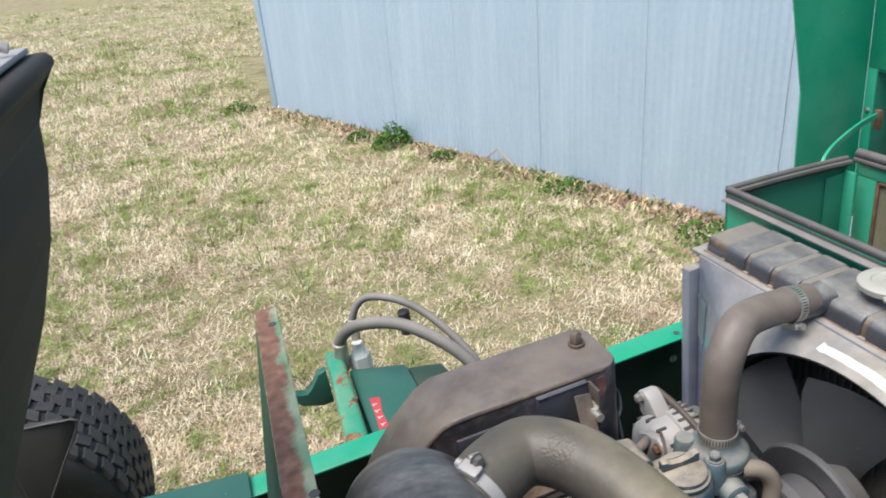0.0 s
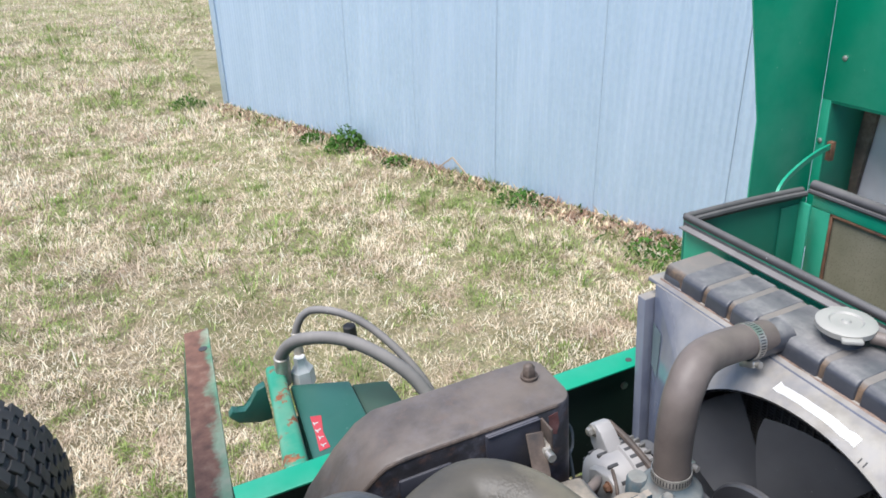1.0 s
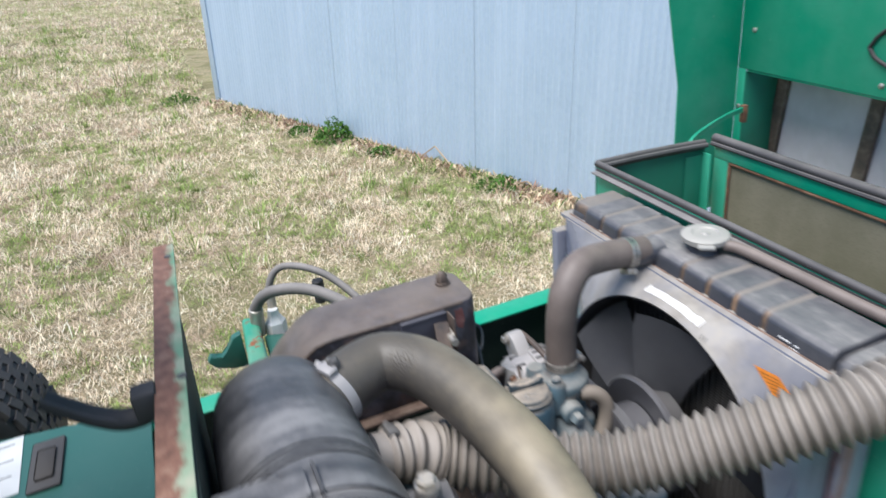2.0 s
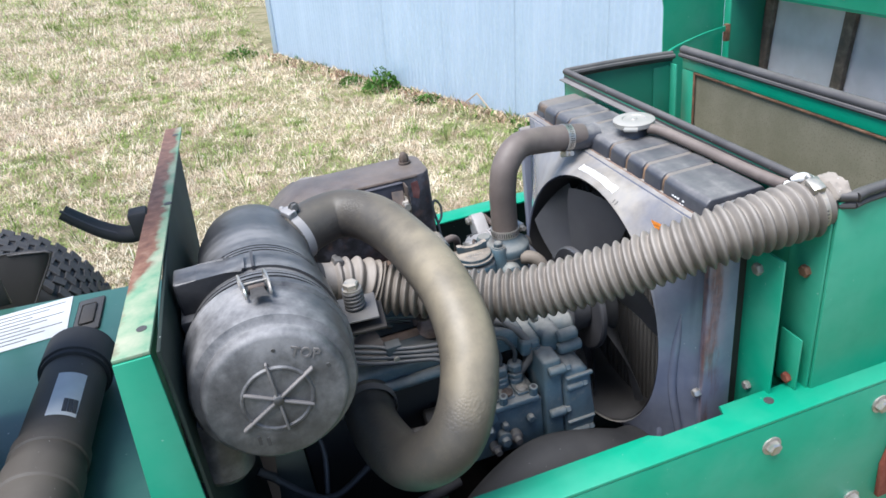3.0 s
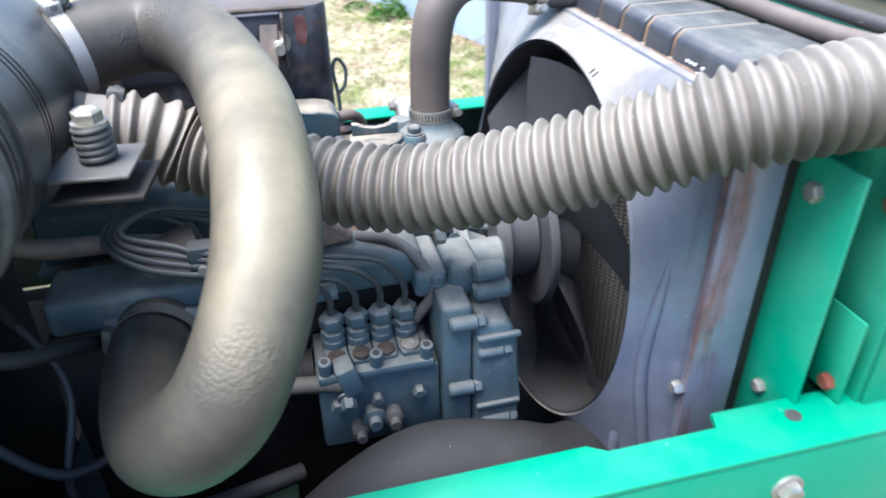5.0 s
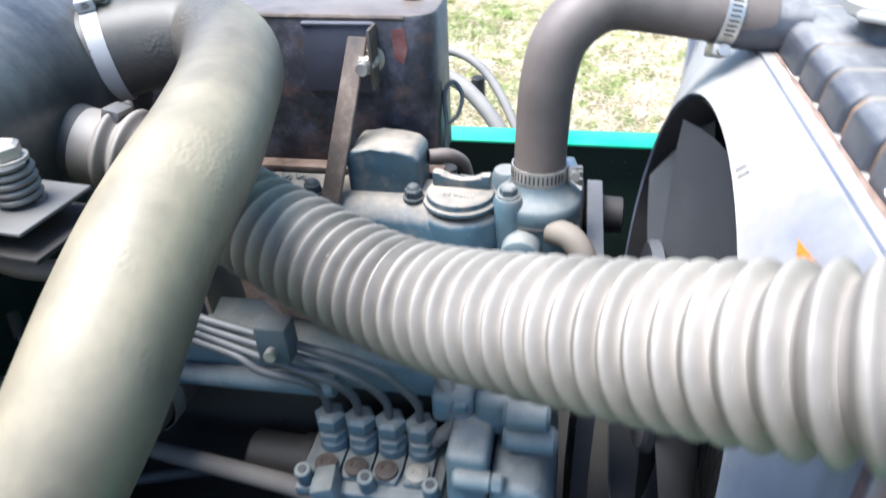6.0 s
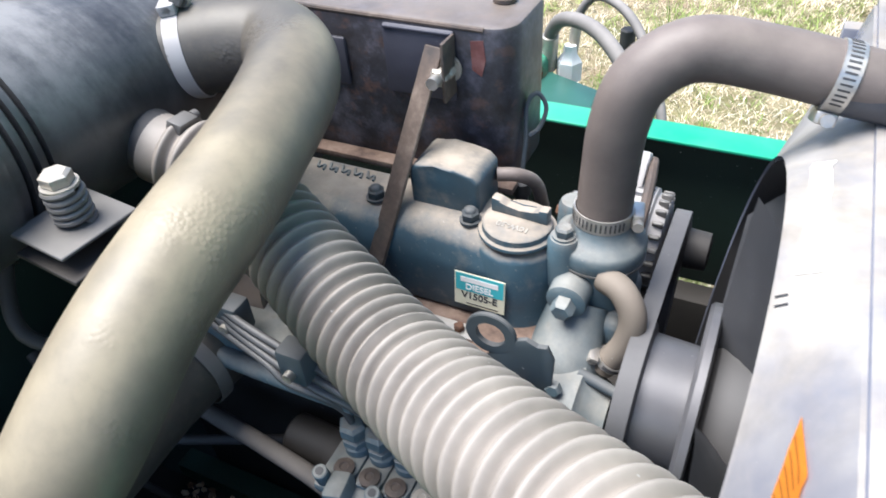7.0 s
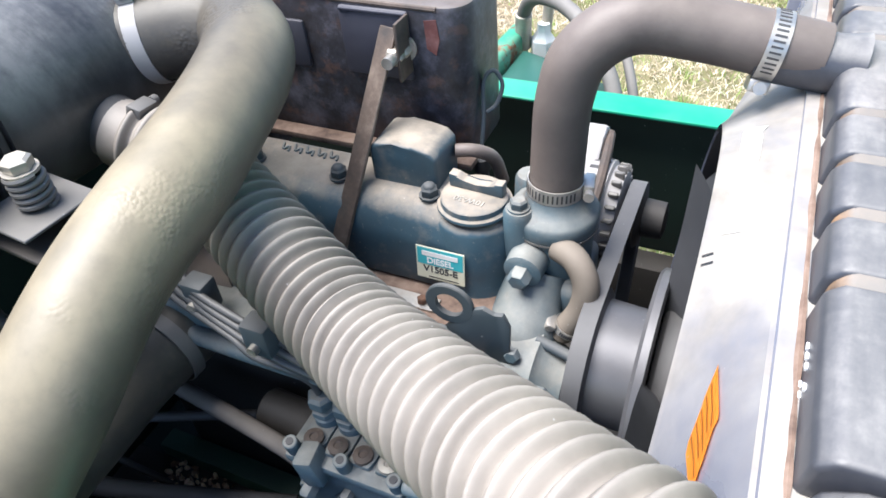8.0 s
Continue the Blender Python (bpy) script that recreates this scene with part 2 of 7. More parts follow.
RUST_TANK = stained_groove("rust_stained_plastic")
def dusted_paint(name, base, dust, amount, lo, hi, rough=0.4, haze=0.0):
    """Engine paint under road dust: the film breaks up at its edge, with grit, oily stains and brown bleeding."""
    m = Mat(name)
    ragged = m.math("MULTIPLY", m.math("SUBTRACT", m.noise(38, 8, 0.7), 0.5), 1.1)
    f = m.add("ShaderNodeMapRange", From_Min=lo, From_Max=hi)
    sep = m.t.nodes.new("ShaderNodeSeparateXYZ")
    m.link(m.t.nodes.new("ShaderNodeNewGeometry").outputs["Normal"], sep.inputs[0])
    m.link(m.math("ADD", sep.outputs["Z"], ragged), f.inputs["Value"])
    film = m.math("MULTIPLY", m.math("ADD", m.math("MULTIPLY", f.outputs[0], 1 - haze), haze), amount)
    c = m.mix(m.ramp(m.noise(12, 5), [(0.35, BLACK), (0.7, WHITE)]), tuple(v * 0.75 for v in base), tuple(v * 1.35 for v in base))
    c = m.mix(m.math("MULTIPLY", m.ramp(m.noise(26, 7, 0.66), [(0.55, BLACK), (0.68, WHITE)]), 0.45), c, tuple(0.55 * v + 0.06 for v in dust))
    c = m.mix(film, c, m.ramp(m.noise(30, 5), [(0.35, tuple(v * 0.7 for v in dust)), (0.65, tuple(v * 1.12 for v in dust))]))
    c = m.mix(m.math("MULTIPLY", m.ramp(m.noise(17, 8, 0.7), [(0.60, BLACK), (0.70, WHITE)]), 0.4), c, (0.105, 0.058, 0.036))
    c = m.mix(m.math("MULTIPLY", m.ramp(m.noise(260, 3), [(0.66, BLACK), (0.74, WHITE)]), 0.45), c, tuple(v * 1.3 for v in dust))
    c = m.mix(m.math("MULTIPLY", m.ramp(m.noise(150, 2), [(0.775, BLACK), (0.80, WHITE)]), 0.7), c, (0.6, 0.6, 0.58))
    m.bump(m.noise(85, 7, 0.7), 0.28, 0.0012)
    return m.done(c, m.math("ADD", m.math("MULTIPLY", film, 0.35), rough))


BLUE = dusted_paint("engine_blue_paint", (0.034, 0.092, 0.130), (0.27, 0.255, 0.22), 0.85, 0.1, 1.1, 0.42, 0.25)
BLUE_COVER = dusted_paint("dust_covered_blue_paint", (0.024, 0.062, 0.090), (0.32, 0.272, 0.215), 0.95, 0.45, 1.0, 0.4, 0.06)
# Darker engine blue; puts shade on the lifting eye and pipe clips into colour.
BLUE_DARK = worn("engine_blue_dark", (0.02, 0.042, 0.06), (0.16, 0.14, 0.115), 0.65, 0.5)
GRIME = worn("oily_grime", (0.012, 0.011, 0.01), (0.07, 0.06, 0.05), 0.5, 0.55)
CONSOLE = worn("black_console_plastic", (0.007, 0.007, 0.007), (0.035, 0.031, 0.025), 0.4, 0.75)
# Darker copy of the green paint; puts the cross beam's shade into colour.
DIMMED_GREEN = worn("dimmed_green_paint", (0.012, 0.055, 0.035), (0.06, 0.06, 0.05), 0.4, 0.55)
DUSTY_LINE = worn("dusty_fuel_line", (0.05, 0.044, 0.04), (0.17, 0.15, 0.13), 0.85, 0.6, lo=-0.5, hi=0.85)
RUBBER = worn("black_rubber", (0.016, 0.016, 0.017), (0.10, 0.095, 0.09), 0.45, 0.6)
BELT = worn("dusty_belt_rubber", (0.035, 0.035, 0.038), (0.17, 0.165, 0.16), 0.6, 0.5, lo=-0.6, hi=0.7)
SEAL = worn("rubber_seal", (0.022, 0.021, 0.022), (0.20, 0.185, 0.175), 0.6, 0.5, lo=0.1, hi=0.95)
SEAL_LIP = worn("dusty_seal_lip", (0.08, 0.076, 0.074), (0.26, 0.243, 0.23), 0.8, 0.55)
HOSE_GREY = worn("weathered_hydraulic_hose", (0.07, 0.066, 0.062), (0.32, 0.295, 0.27), 0.7, 0.6)
BLUED = worn("blued_steel_pad", (0.028, 0.031, 0.048), (0.16, 0.15, 0.155), 0.55, 0.42, grain=120, bump=0.4)
DULL_STEEL = worn("dull_dusty_steel", (0.10, 0.098, 0.096), (0.22, 0.205, 0.18), 0.6, 0.42, 0.3)
PIPE_STEEL = worn("dusty_steel_pipe", (0.045, 0.052, 0.062), (0.20, 0.19, 0.175), 0.65, 0.4, 0.3)
def scorched(name):
    """Burnt black steel: blue-grey scale, pale ash and faint rust in blotches."""
    m = Mat(name)
    c = m.ramp(m.noise(34, 8, 0.7), [(0.34, (0.010, 0.010, 0.013)), (0.5, (0.028, 0.029, 0.038)), (0.66, (0.085, 0.085, 0.108))])
    c = m.mix(m.math("MULTIPLY", m.ramp(m.noise(11, 6, 0.6), [(0.57, BLACK), (0.72, WHITE)]), 0.4), c, (0.11, 0.055, 0.045))
    c = m.mix(m.math("MULTIPLY", m.ramp(m.noise(48, 7, 0.65), [(0.54, BLACK), (0.64, WHITE)]), 0.4), c, (0.13, 0.066, 0.044))
    film = m.math("MULTIPLY", m.up(0.1, 0.8), m.ramp(m.noise(16, 5), [(0.3, (0.5,) * 3), (0.62, WHITE)]))
    c = m.mix(m.math("MULTIPLY", film, 0.85), c, (0.175, 0.142, 0.115))
    m.bump(m.noise(140, 6), 0.35, 0.001)
    return m.done(c, 0.45)


MUFFLER = scorched("burnt_black_steel")
PULLEY = worn("dusty_pulley_steel", (0.055, 0.056, 0.063), (0.21, 0.20, 0.195), 0.5, 0.32, 0.3)
FAN_DARK = worn("dark_fan_plastic", (0.085, 0.087, 0.095), (0.19, 0.188, 0.185), 0.5, 0.45)
CORE = worn("dirty_radiator_core", (0.055, 0.052, 0.047), (0.15, 0.14, 0.125), 0.5, 0.6)
RUST_PALE = rusted("pale_rusty_casting", (0.20, 0.135, 0.10), (0.085, 0.055, 0.042), (0.31, 0.23, 0.18))
RUST = rusted("rusty_steel")
RUST_PINK = rusted("powdery_pink_rust", (0.33, 0.235, 0.20), (0.15, 0.10, 0.085), (0.45, 0.36, 0.32))
RUST_DARK = rusted("rusty_bar", (0.095, 0.070, 0.055), (0.05, 0.042, 0.038), (0.19, 0.15, 0.12), 0.65)
HEAT_RED = rusted("heat_reddened_steel", (0.14, 0.05, 0.045), (0.07, 0.045, 0.045), (0.22, 0.11, 0.10))
RUST_RED = rusted("red_oxide", (0.20, 0.05, 0.03), (0.12, 0.03, 0.02), (0.28, 0.11, 0.07))
STEEL = metal("zinc_steel", (0.50, 0.48, 0.44), 0.38, (0.25, 0.20, 0.16), 0.6)
STEEL_DUSTY = metal("dusty_steel", (0.42, 0.40, 0.36), 0.45, (0.36, 0.31, 0.24), 0.75)
BYPASS = worn("dusty_tan_bypass_rubber", (0.085, 0.07, 0.056), (0.28, 0.238, 0.19), 0.75, 0.6, lo=-0.4, hi=0.8)
ALLOY = worn("cast_alloy", (0.32, 0.31, 0.305), (0.37, 0.34, 0.31), 0.6, 0.45, 0.2)
GRILLE_SHEET = worn("rust_stained_grille_sheet", (0.42, 0.40, 0.43), (0.46, 0.41, 0.39), 0.5, 0.5, lo=-0.9, hi=0.9, spots=(0.30, 0.18, 0.12))
# Green paint deepened so the box wall and grille lip look shaded.
INNER_GREEN = worn("shaded_inner_green", (0.006, 0.12, 0.072), (0.05, 0.13, 0.09), 0.5, 0.45)
TUBE_BROWN = worn("sun_browned_plastic", (0.040, 0.034, 0.028), (0.14, 0.122, 0.10), 0.6, 0.5, lo=-0.2, hi=1.0)
GREY_SHEET = worn("grey_sheet_metal", (0.24, 0.235, 0.25), (0.36, 0.34, 0.33), 0.4, 0.5)
CAP_WHITE = worn("dusty_cap_metal", (0.30, 0.29, 0.265), (0.40, 0.38, 0.335), 0.75, 0.45, 0.25)
CRUST = worn("sealant_crust", (0.22, 0.19, 0.16), (0.36, 0.32, 0.27), 0.6, 0.7, bump=0.5)
WHITE_PL = worn("white_plastic", (0.62, 0.62, 0.6), (0.5, 0.47, 0.42), 0.4, 0.45)
PAPER = worn("white_sticker", (0.72, 0.72, 0.70), (0.55, 0.52, 0.46), 0.4, 0.5, spots=(0.5, 0.48, 0.45))
LABEL_CREAM = worn("weathered_paper", (0.86, 0.85, 0.82), (0.70, 0.67, 0.62), 0.3, 0.6)
BLUE_PAPER = worn("faded_blue_label", (0.27, 0.35, 0.375), (0.36, 0.38, 0.38), 0.35, 0.45)
GREY_PAPER = worn("grey_label", (0.42, 0.44, 0.44), (0.36, 0.34, 0.32), 0.3, 0.5)
INK = worn("black_ink", (0.03, 0.03, 0.032), (0.2, 0.19, 0.18), 0.2, 0.5)
ORANGE = worn("orange_sticker", (0.75, 0.26, 0.015), (0.55, 0.36, 0.15), 0.3, 0.45)
LABEL_INK = worn("brown_label_print", (0.34, 0.115, 0.015), (0.4, 0.24, 0.1), 0.3, 0.5)
TEAL = worn("teal_sticker", (0.03, 0.36, 0.40), (0.3, 0.4, 0.4), 0.25, 0.4)
CREAM = worn("cream_sticker", (0.62, 0.60, 0.45), (0.5, 0.45, 0.36), 0.3, 0.45)
DARK_RED = worn("red_sticker", (0.36, 0.02, 0.035), (0.3, 0.2, 0.18), 0.2, 0.45)


def screen_material():
    m = Mat("dirty_air_screen")
    w = m.add("ShaderNodeTexVoronoi", Scale=260.0)
    m.link(m.coords(), w.inputs["Vector"])
    c = m.mix(m.ramp(m.noise(9, 5), [(0.35, BLACK), (0.7, WHITE)]), (0.17, 0.155, 0.10), (0.24, 0.215, 0.15))
    c = m.mix(m.ramp(w.outputs["Distance"], [(0.1, WHITE), (0.35, BLACK)]), c, (0.13, 0.118, 0.078))
    m.bump(w.outputs["Distance"], 0.15, 0.001)
    return m.done(c, 0.8)


SCREEN = screen_material()


def wall_material():
    m = Mat("galvanised_sheet")
    spangle = m.add("ShaderNodeTexVoronoi", Scale=46.0)
    m.link(m.coords(), spangle.inputs["Vector"])
    c = m.mix(m.math("MULTIPLY", spangle.outputs["Color"], 0.35), (0.39, 0.50, 0.61), (0.52, 0.63, 0.74))
    tall = m.add("ShaderNodeMapping", Scale=(1.0, 1.0, 0.07))
    m.link(m.coords(), tall.inputs["Vector"])
    c = m.mix(m.math("MULTIPLY", m.ramp(m.noise(9, 5, 0.6, tall.outputs[0]), [(0.45, BLACK), (0.7, WHITE)]), 0.4), c, (0.56, 0.665, 0.78))
    c = m.mix(m.math("MULTIPLY", m.ramp(m.noise(1.3, 5), [(0.35, BLACK), (0.75, WHITE)]), 0.4), c, (0.50, 0.61, 0.75))
    c = m.mix(m.ramp(m.noise(30, 2), [(0.77, BLACK), (0.8, WHITE)]), c, (0.82, 0.84, 0.87))
    info = m.t.nodes.new("ShaderNodeObjectInfo")
    c = m.mix(m.math("MULTIPLY", info.outputs["Random"], 0.15), c, (0.38, 0.48, 0.61))
    m.bump(m.noise(3, 3), 0.15, 0.01)
    return m.done(c, 0.42, 0.35)


WALL = wall_material()


def ground_material():
    m = Mat("lawn_soil")
    xyz = m.coords()
    tuft = m.noise(2.2, 6, 0.65, xyz)
    c = m.ramp(tuft, [(0.36, (0.13, 0.115, 0.05)), (0.46, (0.27, 0.21, 0.12)), (0.55, (0.42, 0.33, 0.22)), (0.64, (0.17, 0.16, 0.065))])
    fine = m.noise(40, 8, 0.75, xyz)
    c = m.mix(m.ramp(fine, [(0.35, WHITE), (0.55, BLACK)]), c, (0.10, 0.085, 0.05))
    c = m.mix(m.math("MULTIPLY", m.ramp(m.noise(0.35, 4, 0.6, xyz), [(0.4, BLACK), (0.62, WHITE)]), 0.5), c, (0.25, 0.27, 0.09))
    # a worn gravel track far off
    sep = m.t.nodes.new("ShaderNodeSeparateXYZ")
    m.link(xyz, sep.inputs[0])
    band = m.math("ADD", m.math("ABSOLUTE", m.math("SUBTRACT", sep.outputs["Y"], 22.5)), m.math("MULTIPLY", m.math("ABSOLUTE", m.math("SUBTRACT", sep.outputs["X"], 2.2)), 0.8))
    c = m.mix(m.ramp(band, [(0.0, WHITE), (1.0, BLACK)]), c, (0.36, 0.31, 0.27))
    m.bump(fine, 0.8, 0.03)
    return m.done(c, 0.95)


SOIL = ground_material()


def blade_material(name, dry, green, weight):
    """Blades: dry straw and green ones, mixed blade by blade and in tufts and patches."""
    m = Mat(name)
    geo = m.t.nodes.new("ShaderNodeNewGeometry")
    rnd = geo.outputs["Random Per Island"]
    xyz = m.coords()
    patch = m.math("ADD", m.math("MULTIPLY", m.noise(0.9, 3, 0.6, xyz), 0.75), m.math("MULTIPLY", m.noise(7.5, 4, 0.65, xyz), 1.0))
    pick = m.math("MULTIPLY", m.math("ADD", m.math("MULTIPLY", rnd, 0.16), patch), 0.5)
    c1 = m.ramp(rnd, [(0.0, tuple(v * 0.3 for v in dry)), (0.35, tuple(v * 0.75 for v in dry)), (0.7, dry), (1.0, tuple(min(0.95, v * 1.3) for v in dry))])
    c1 = m.mix(m.math("MULTIPLY", m.ramp(m.noise(3.1, 4, 0.6, xyz), [(0.5, BLACK), (0.66, WHITE)]), 0.6), c1, (0.40, 0.265, 0.19))
    c2 = m.ramp(rnd, [(0.0, tuple(v * 0.5 for v in green)), (0.6, green), (1.0, tuple(v * 1.7 for v in green))])
    c = m.mix(m.ramp(pick, [(weight, BLACK), (weight + 0.022, WHITE)]), c1, c2)
    m.b.inputs["Specular IOR Level"].default_value = 0.25
    m.done(c, 0.7)
    thin = m.t.nodes.new("ShaderNodeBsdfTranslucent")
    m.link(c, thin.inputs["Color"])
    both = m.t.nodes.new("ShaderNodeMixShader")
    both.inputs[0].default_value = 0.35
    m.link(m.b.outputs[0], both.inputs[1])
    m.link(thin.outputs[0], both.inputs[2])
    m.link(both.outputs[0], m.t.nodes["Material Output"].inputs["Surface"])
    return m.m


GRASS = blade_material("lawn_blades", (0.96, 0.81, 0.60), (0.255, 0.32, 0.10), 0.494)
GREEN_GRASS = blade_material("green_blades", (0.24, 0.33, 0.085), (0.17, 0.26, 0.06), 0.5)
WEED = blade_material("weed_leaves", (0.10, 0.16, 0.03), (0.07, 0.16, 0.025), 0.3)
DEAD = blade_material("dead_stalks", (0.62, 0.52, 0.36), (0.5, 0.36, 0.24), 0.55)
LITTER = blade_material("brown_litter", (0.42, 0.27, 0.18), (0.55, 0.44, 0.30), 0.48)


# ---- building helpers ----
def thing(name, base, label, category, group="", kind=""):
    """An empty at the thing's base; base is in the mower's own axes."""
    ob = new(name)
    ob.empty_display_size = 0.05
    ob.matrix_world = TILT @ Matrix.Translation(base)
    ob["base_x"], ob["base_y"], ob["base_z"] = base
    return tagged(ob, label, category, group, kind)


def base_of(ob):
    while ob.parent:
        ob = ob.parent
    return Vector((ob["base_x"], ob["base_y"], ob["base_z"]))


def part(name, bm, material, parent, label="", smooth=True):
    """Links a bmesh, in the mower's axes, as one mesh under a thing or a part."""
    mesh = bpy.data.meshes.new(name)
    b = base_of(parent)
    bmesh.ops.translate(bm, verts=bm.verts, vec=-b)
    bmesh.ops.recalc_face_normals(bm, faces=bm.faces)
    bm.to_mesh(mesh)
    bm.free()
    mesh.materials.append(material)
    if smooth:
        mesh.polygons.foreach_set("use_smooth", [True] * len(mesh.polygons))
        mesh.set_sharp_from_angle(angle=radians(38))
    ob = new(name, mesh)
    ob.parent = parent
    return tagged(ob, label)


def box(x0, x1, y0, y1, z0, z1, bevel=0.0, segments=2, bm=None, m=None):
    bm = bm or bmesh.new()
    mid = Matrix.Translation(((x0 + x1) / 2, (y0 + y1) / 2, (z0 + z1) / 2)) @ Matrix.Diagonal((x1 - x0, y1 - y0, z1 - z0, 1))
    made = bmesh.ops.create_cube(bm, size=1, matrix=(m @ mid) if m else mid)["verts"]
    if bevel:
        es = list({e for v in made for e in v.link_edges})
        bmesh.ops.bevel(bm, geom=es, offset=bevel, segments=segments, profile=0.5, affect="EDGES")
    return bm


def frame_of(a, b):
    """A turn whose z runs from a to b."""
    d = (Vector(b) - Vector(a)).normalized()
    return Matrix.Translation(a) @ d.to_track_quat("Z", "Y").to_matrix().to_4x4()


def lathe(a, b, profile, seg=32, bm=None, closed=True):
    """Turns (along, radius) pairs about the axis from a towards b; along is in metres."""
    bm = bm or bmesh.new()
    m = frame_of(a, b)
    rings = []
    for s, r in profile:
        rings.append([bm.verts.new(m @ Vector((r * math.cos(2 * math.pi * k / seg), r * math.sin(2 * math.pi * k / seg), s))) for k in range(seg)])
    for p, q in zip(rings, rings[1:]):
        for k in range(seg):
            bm.faces.new((p[k], p[(k + 1) % seg], q[(k + 1) % seg], q[k]))
    if closed:
        bm.faces.new(rings[0][::-1])
        bm.faces.new(rings[-1])
    return bm


def rod(a, b, r, seg=16, bm=None, bevel=0.0):
    n = (Vector(b) - Vector(a)).length
    prof = [(0, r - bevel), (bevel, r), (n - bevel, r), (n, r - bevel)] if bevel else [(0, r), (n, r)]
    return lathe(a, b, prof, seg, bm)


def curve_points(points, count):
    """A smooth line through the points, cut evenly."""
    p = [Vector(v) for v in points]
    q = [2 * p[0] - p[1]] + p + [2 * p[-1] - p[-2]]
    raw = []
    for i in range(len(p) - 1):
        a, b, c, d = q[i:i + 4]
        for k in range(24):
            t = k / 24
            raw.append(0.5 * (2 * b + (c - a) * t + (2 * a - 5 * b + 4 * c - d) * t * t + (3 * b - a - 3 * c + d) * t ** 3))
    raw.append(p[-1])
    run = [0.0]
    for u, v in zip(raw, raw[1:]):
        run.append(run[-1] + (v - u).length)
    out, j = [], 0
    for k in range(count):
        s = run[-1] * k / (count - 1)
        while j < len(run) - 2 and run[j + 1] < s:
            j += 1
        f = (s - run[j]) / max(run[j + 1] - run[j], 1e-9)
        out.append(raw[j].lerp(raw[j + 1], min(max(f, 0), 1)))
    return out, run[-1]


def pipe(points, radius, count=60, seg=20, bm=None, caps=True):
    """A tube along a smooth line; radius is a number or a function of the fraction along it."""
    bm = bm or bmesh.new()
    line, _ = curve_points(points, count)
    tangent = (line[1] - line[0]).normalized()
    side = tangent.orthogonal().normalized()
    rings = []
    for k, c in enumerate(line):
        t = (line[min(k + 1, count - 1)] - line[max(k - 1, 0)]).normalized()
        side = (side - t * side.dot(t)).normalized()
        up = t.cross(side)
        r = radius(k / (count - 1)) if callable(radius) else radius
        rings.append([bm.verts.new(c + r * (math.cos(2 * math.pi * j / seg) * side + math.sin(2 * math.pi * j / seg) * up)) for j in range(seg)])
    for p, q in zip(rings, rings[1:]):
        for j in range(seg):
            bm.faces.new((p[j], p[(j + 1) % seg], q[(j + 1) % seg], q[j]))
    if caps:
        bm.faces.new(rings[0][::-1])
        bm.faces.new(rings[-1])
    return bm


def prism(outline, axis, lo, hi, bevel=0.0, segments=2, bm=None):
    """Extrudes a flat outline along an axis ('x', 'y' or 'z')."""
    own = bm is None
    bm = bm or bmesh.new()
    put = {"x": lambda u, v, w: (w, u, v), "y": lambda u, v, w: (u, w, v), "z": lambda u, v, w: (u, v, w)}[axis]
    a = [bm.verts.new(put(u, v, lo)) for u, v in outline]
    b = [bm.verts.new(put(u, v, hi)) for u, v in outline]
    n = len(a)
    faces = [bm.faces.new(a), bm.faces.new(b[::-1])]
    for k in range(n):
        faces.append(bm.faces.new((a[k], b[k], b[(k + 1) % n], a[(k + 1) % n])))
    if bevel:
        es = list({e for fc in faces for e in fc.edges})
        bmesh.ops.bevel(bm, geom=es, offset=bevel, segments=segments, profile=0.5, affect="EDGES")
    return bm


def hexa(at, to, r, h, bm=None, washer=0.0, dome=False):
    """A hexagon bolt head standing on a point, its axis towards another."""
    bm = bm or bmesh.new()
    m = frame_of(at, to)
    z0 = 0.0
    if washer:
        lathe(at, to, [(0, washer), (h * 0.25, washer), (h * 0.25, r * 0.5)], 20, bm)
        z0 = h * 0.25
    prof = [(z0, r * 0.93), (z0 + h * 0.1, r), (z0 + h * 0.78, r), (z0 + h, r * 0.76)]
    rings = []
    for s, rr in prof:
        rings.append([bm.verts.new(m @ Vector((rr * math.cos(math.pi * k / 3), rr * math.sin(math.pi * k / 3), s))) for k in range(6)])
    for p, q in zip(rings, rings[1:]):
        for k in range(6):
            bm.faces.new((p[k], p[(k + 1) % 6], q[(k + 1) % 6], q[k]))
    bm.faces.new(rings[0][::-1])
    bm.faces.new(rings[-1])
    if dome:
        n = Vector(m.to_3x3().col[2])
        lathe(Vector(at) + n * (z0 + h), Vector(at) + n * (z0 + h + 1), [(0, r * 0.72), (r * 0.2, r * 0.66), (r * 0.4, r * 0.42), (r * 0.46, 0.0005)], 14, bm)
    return bm


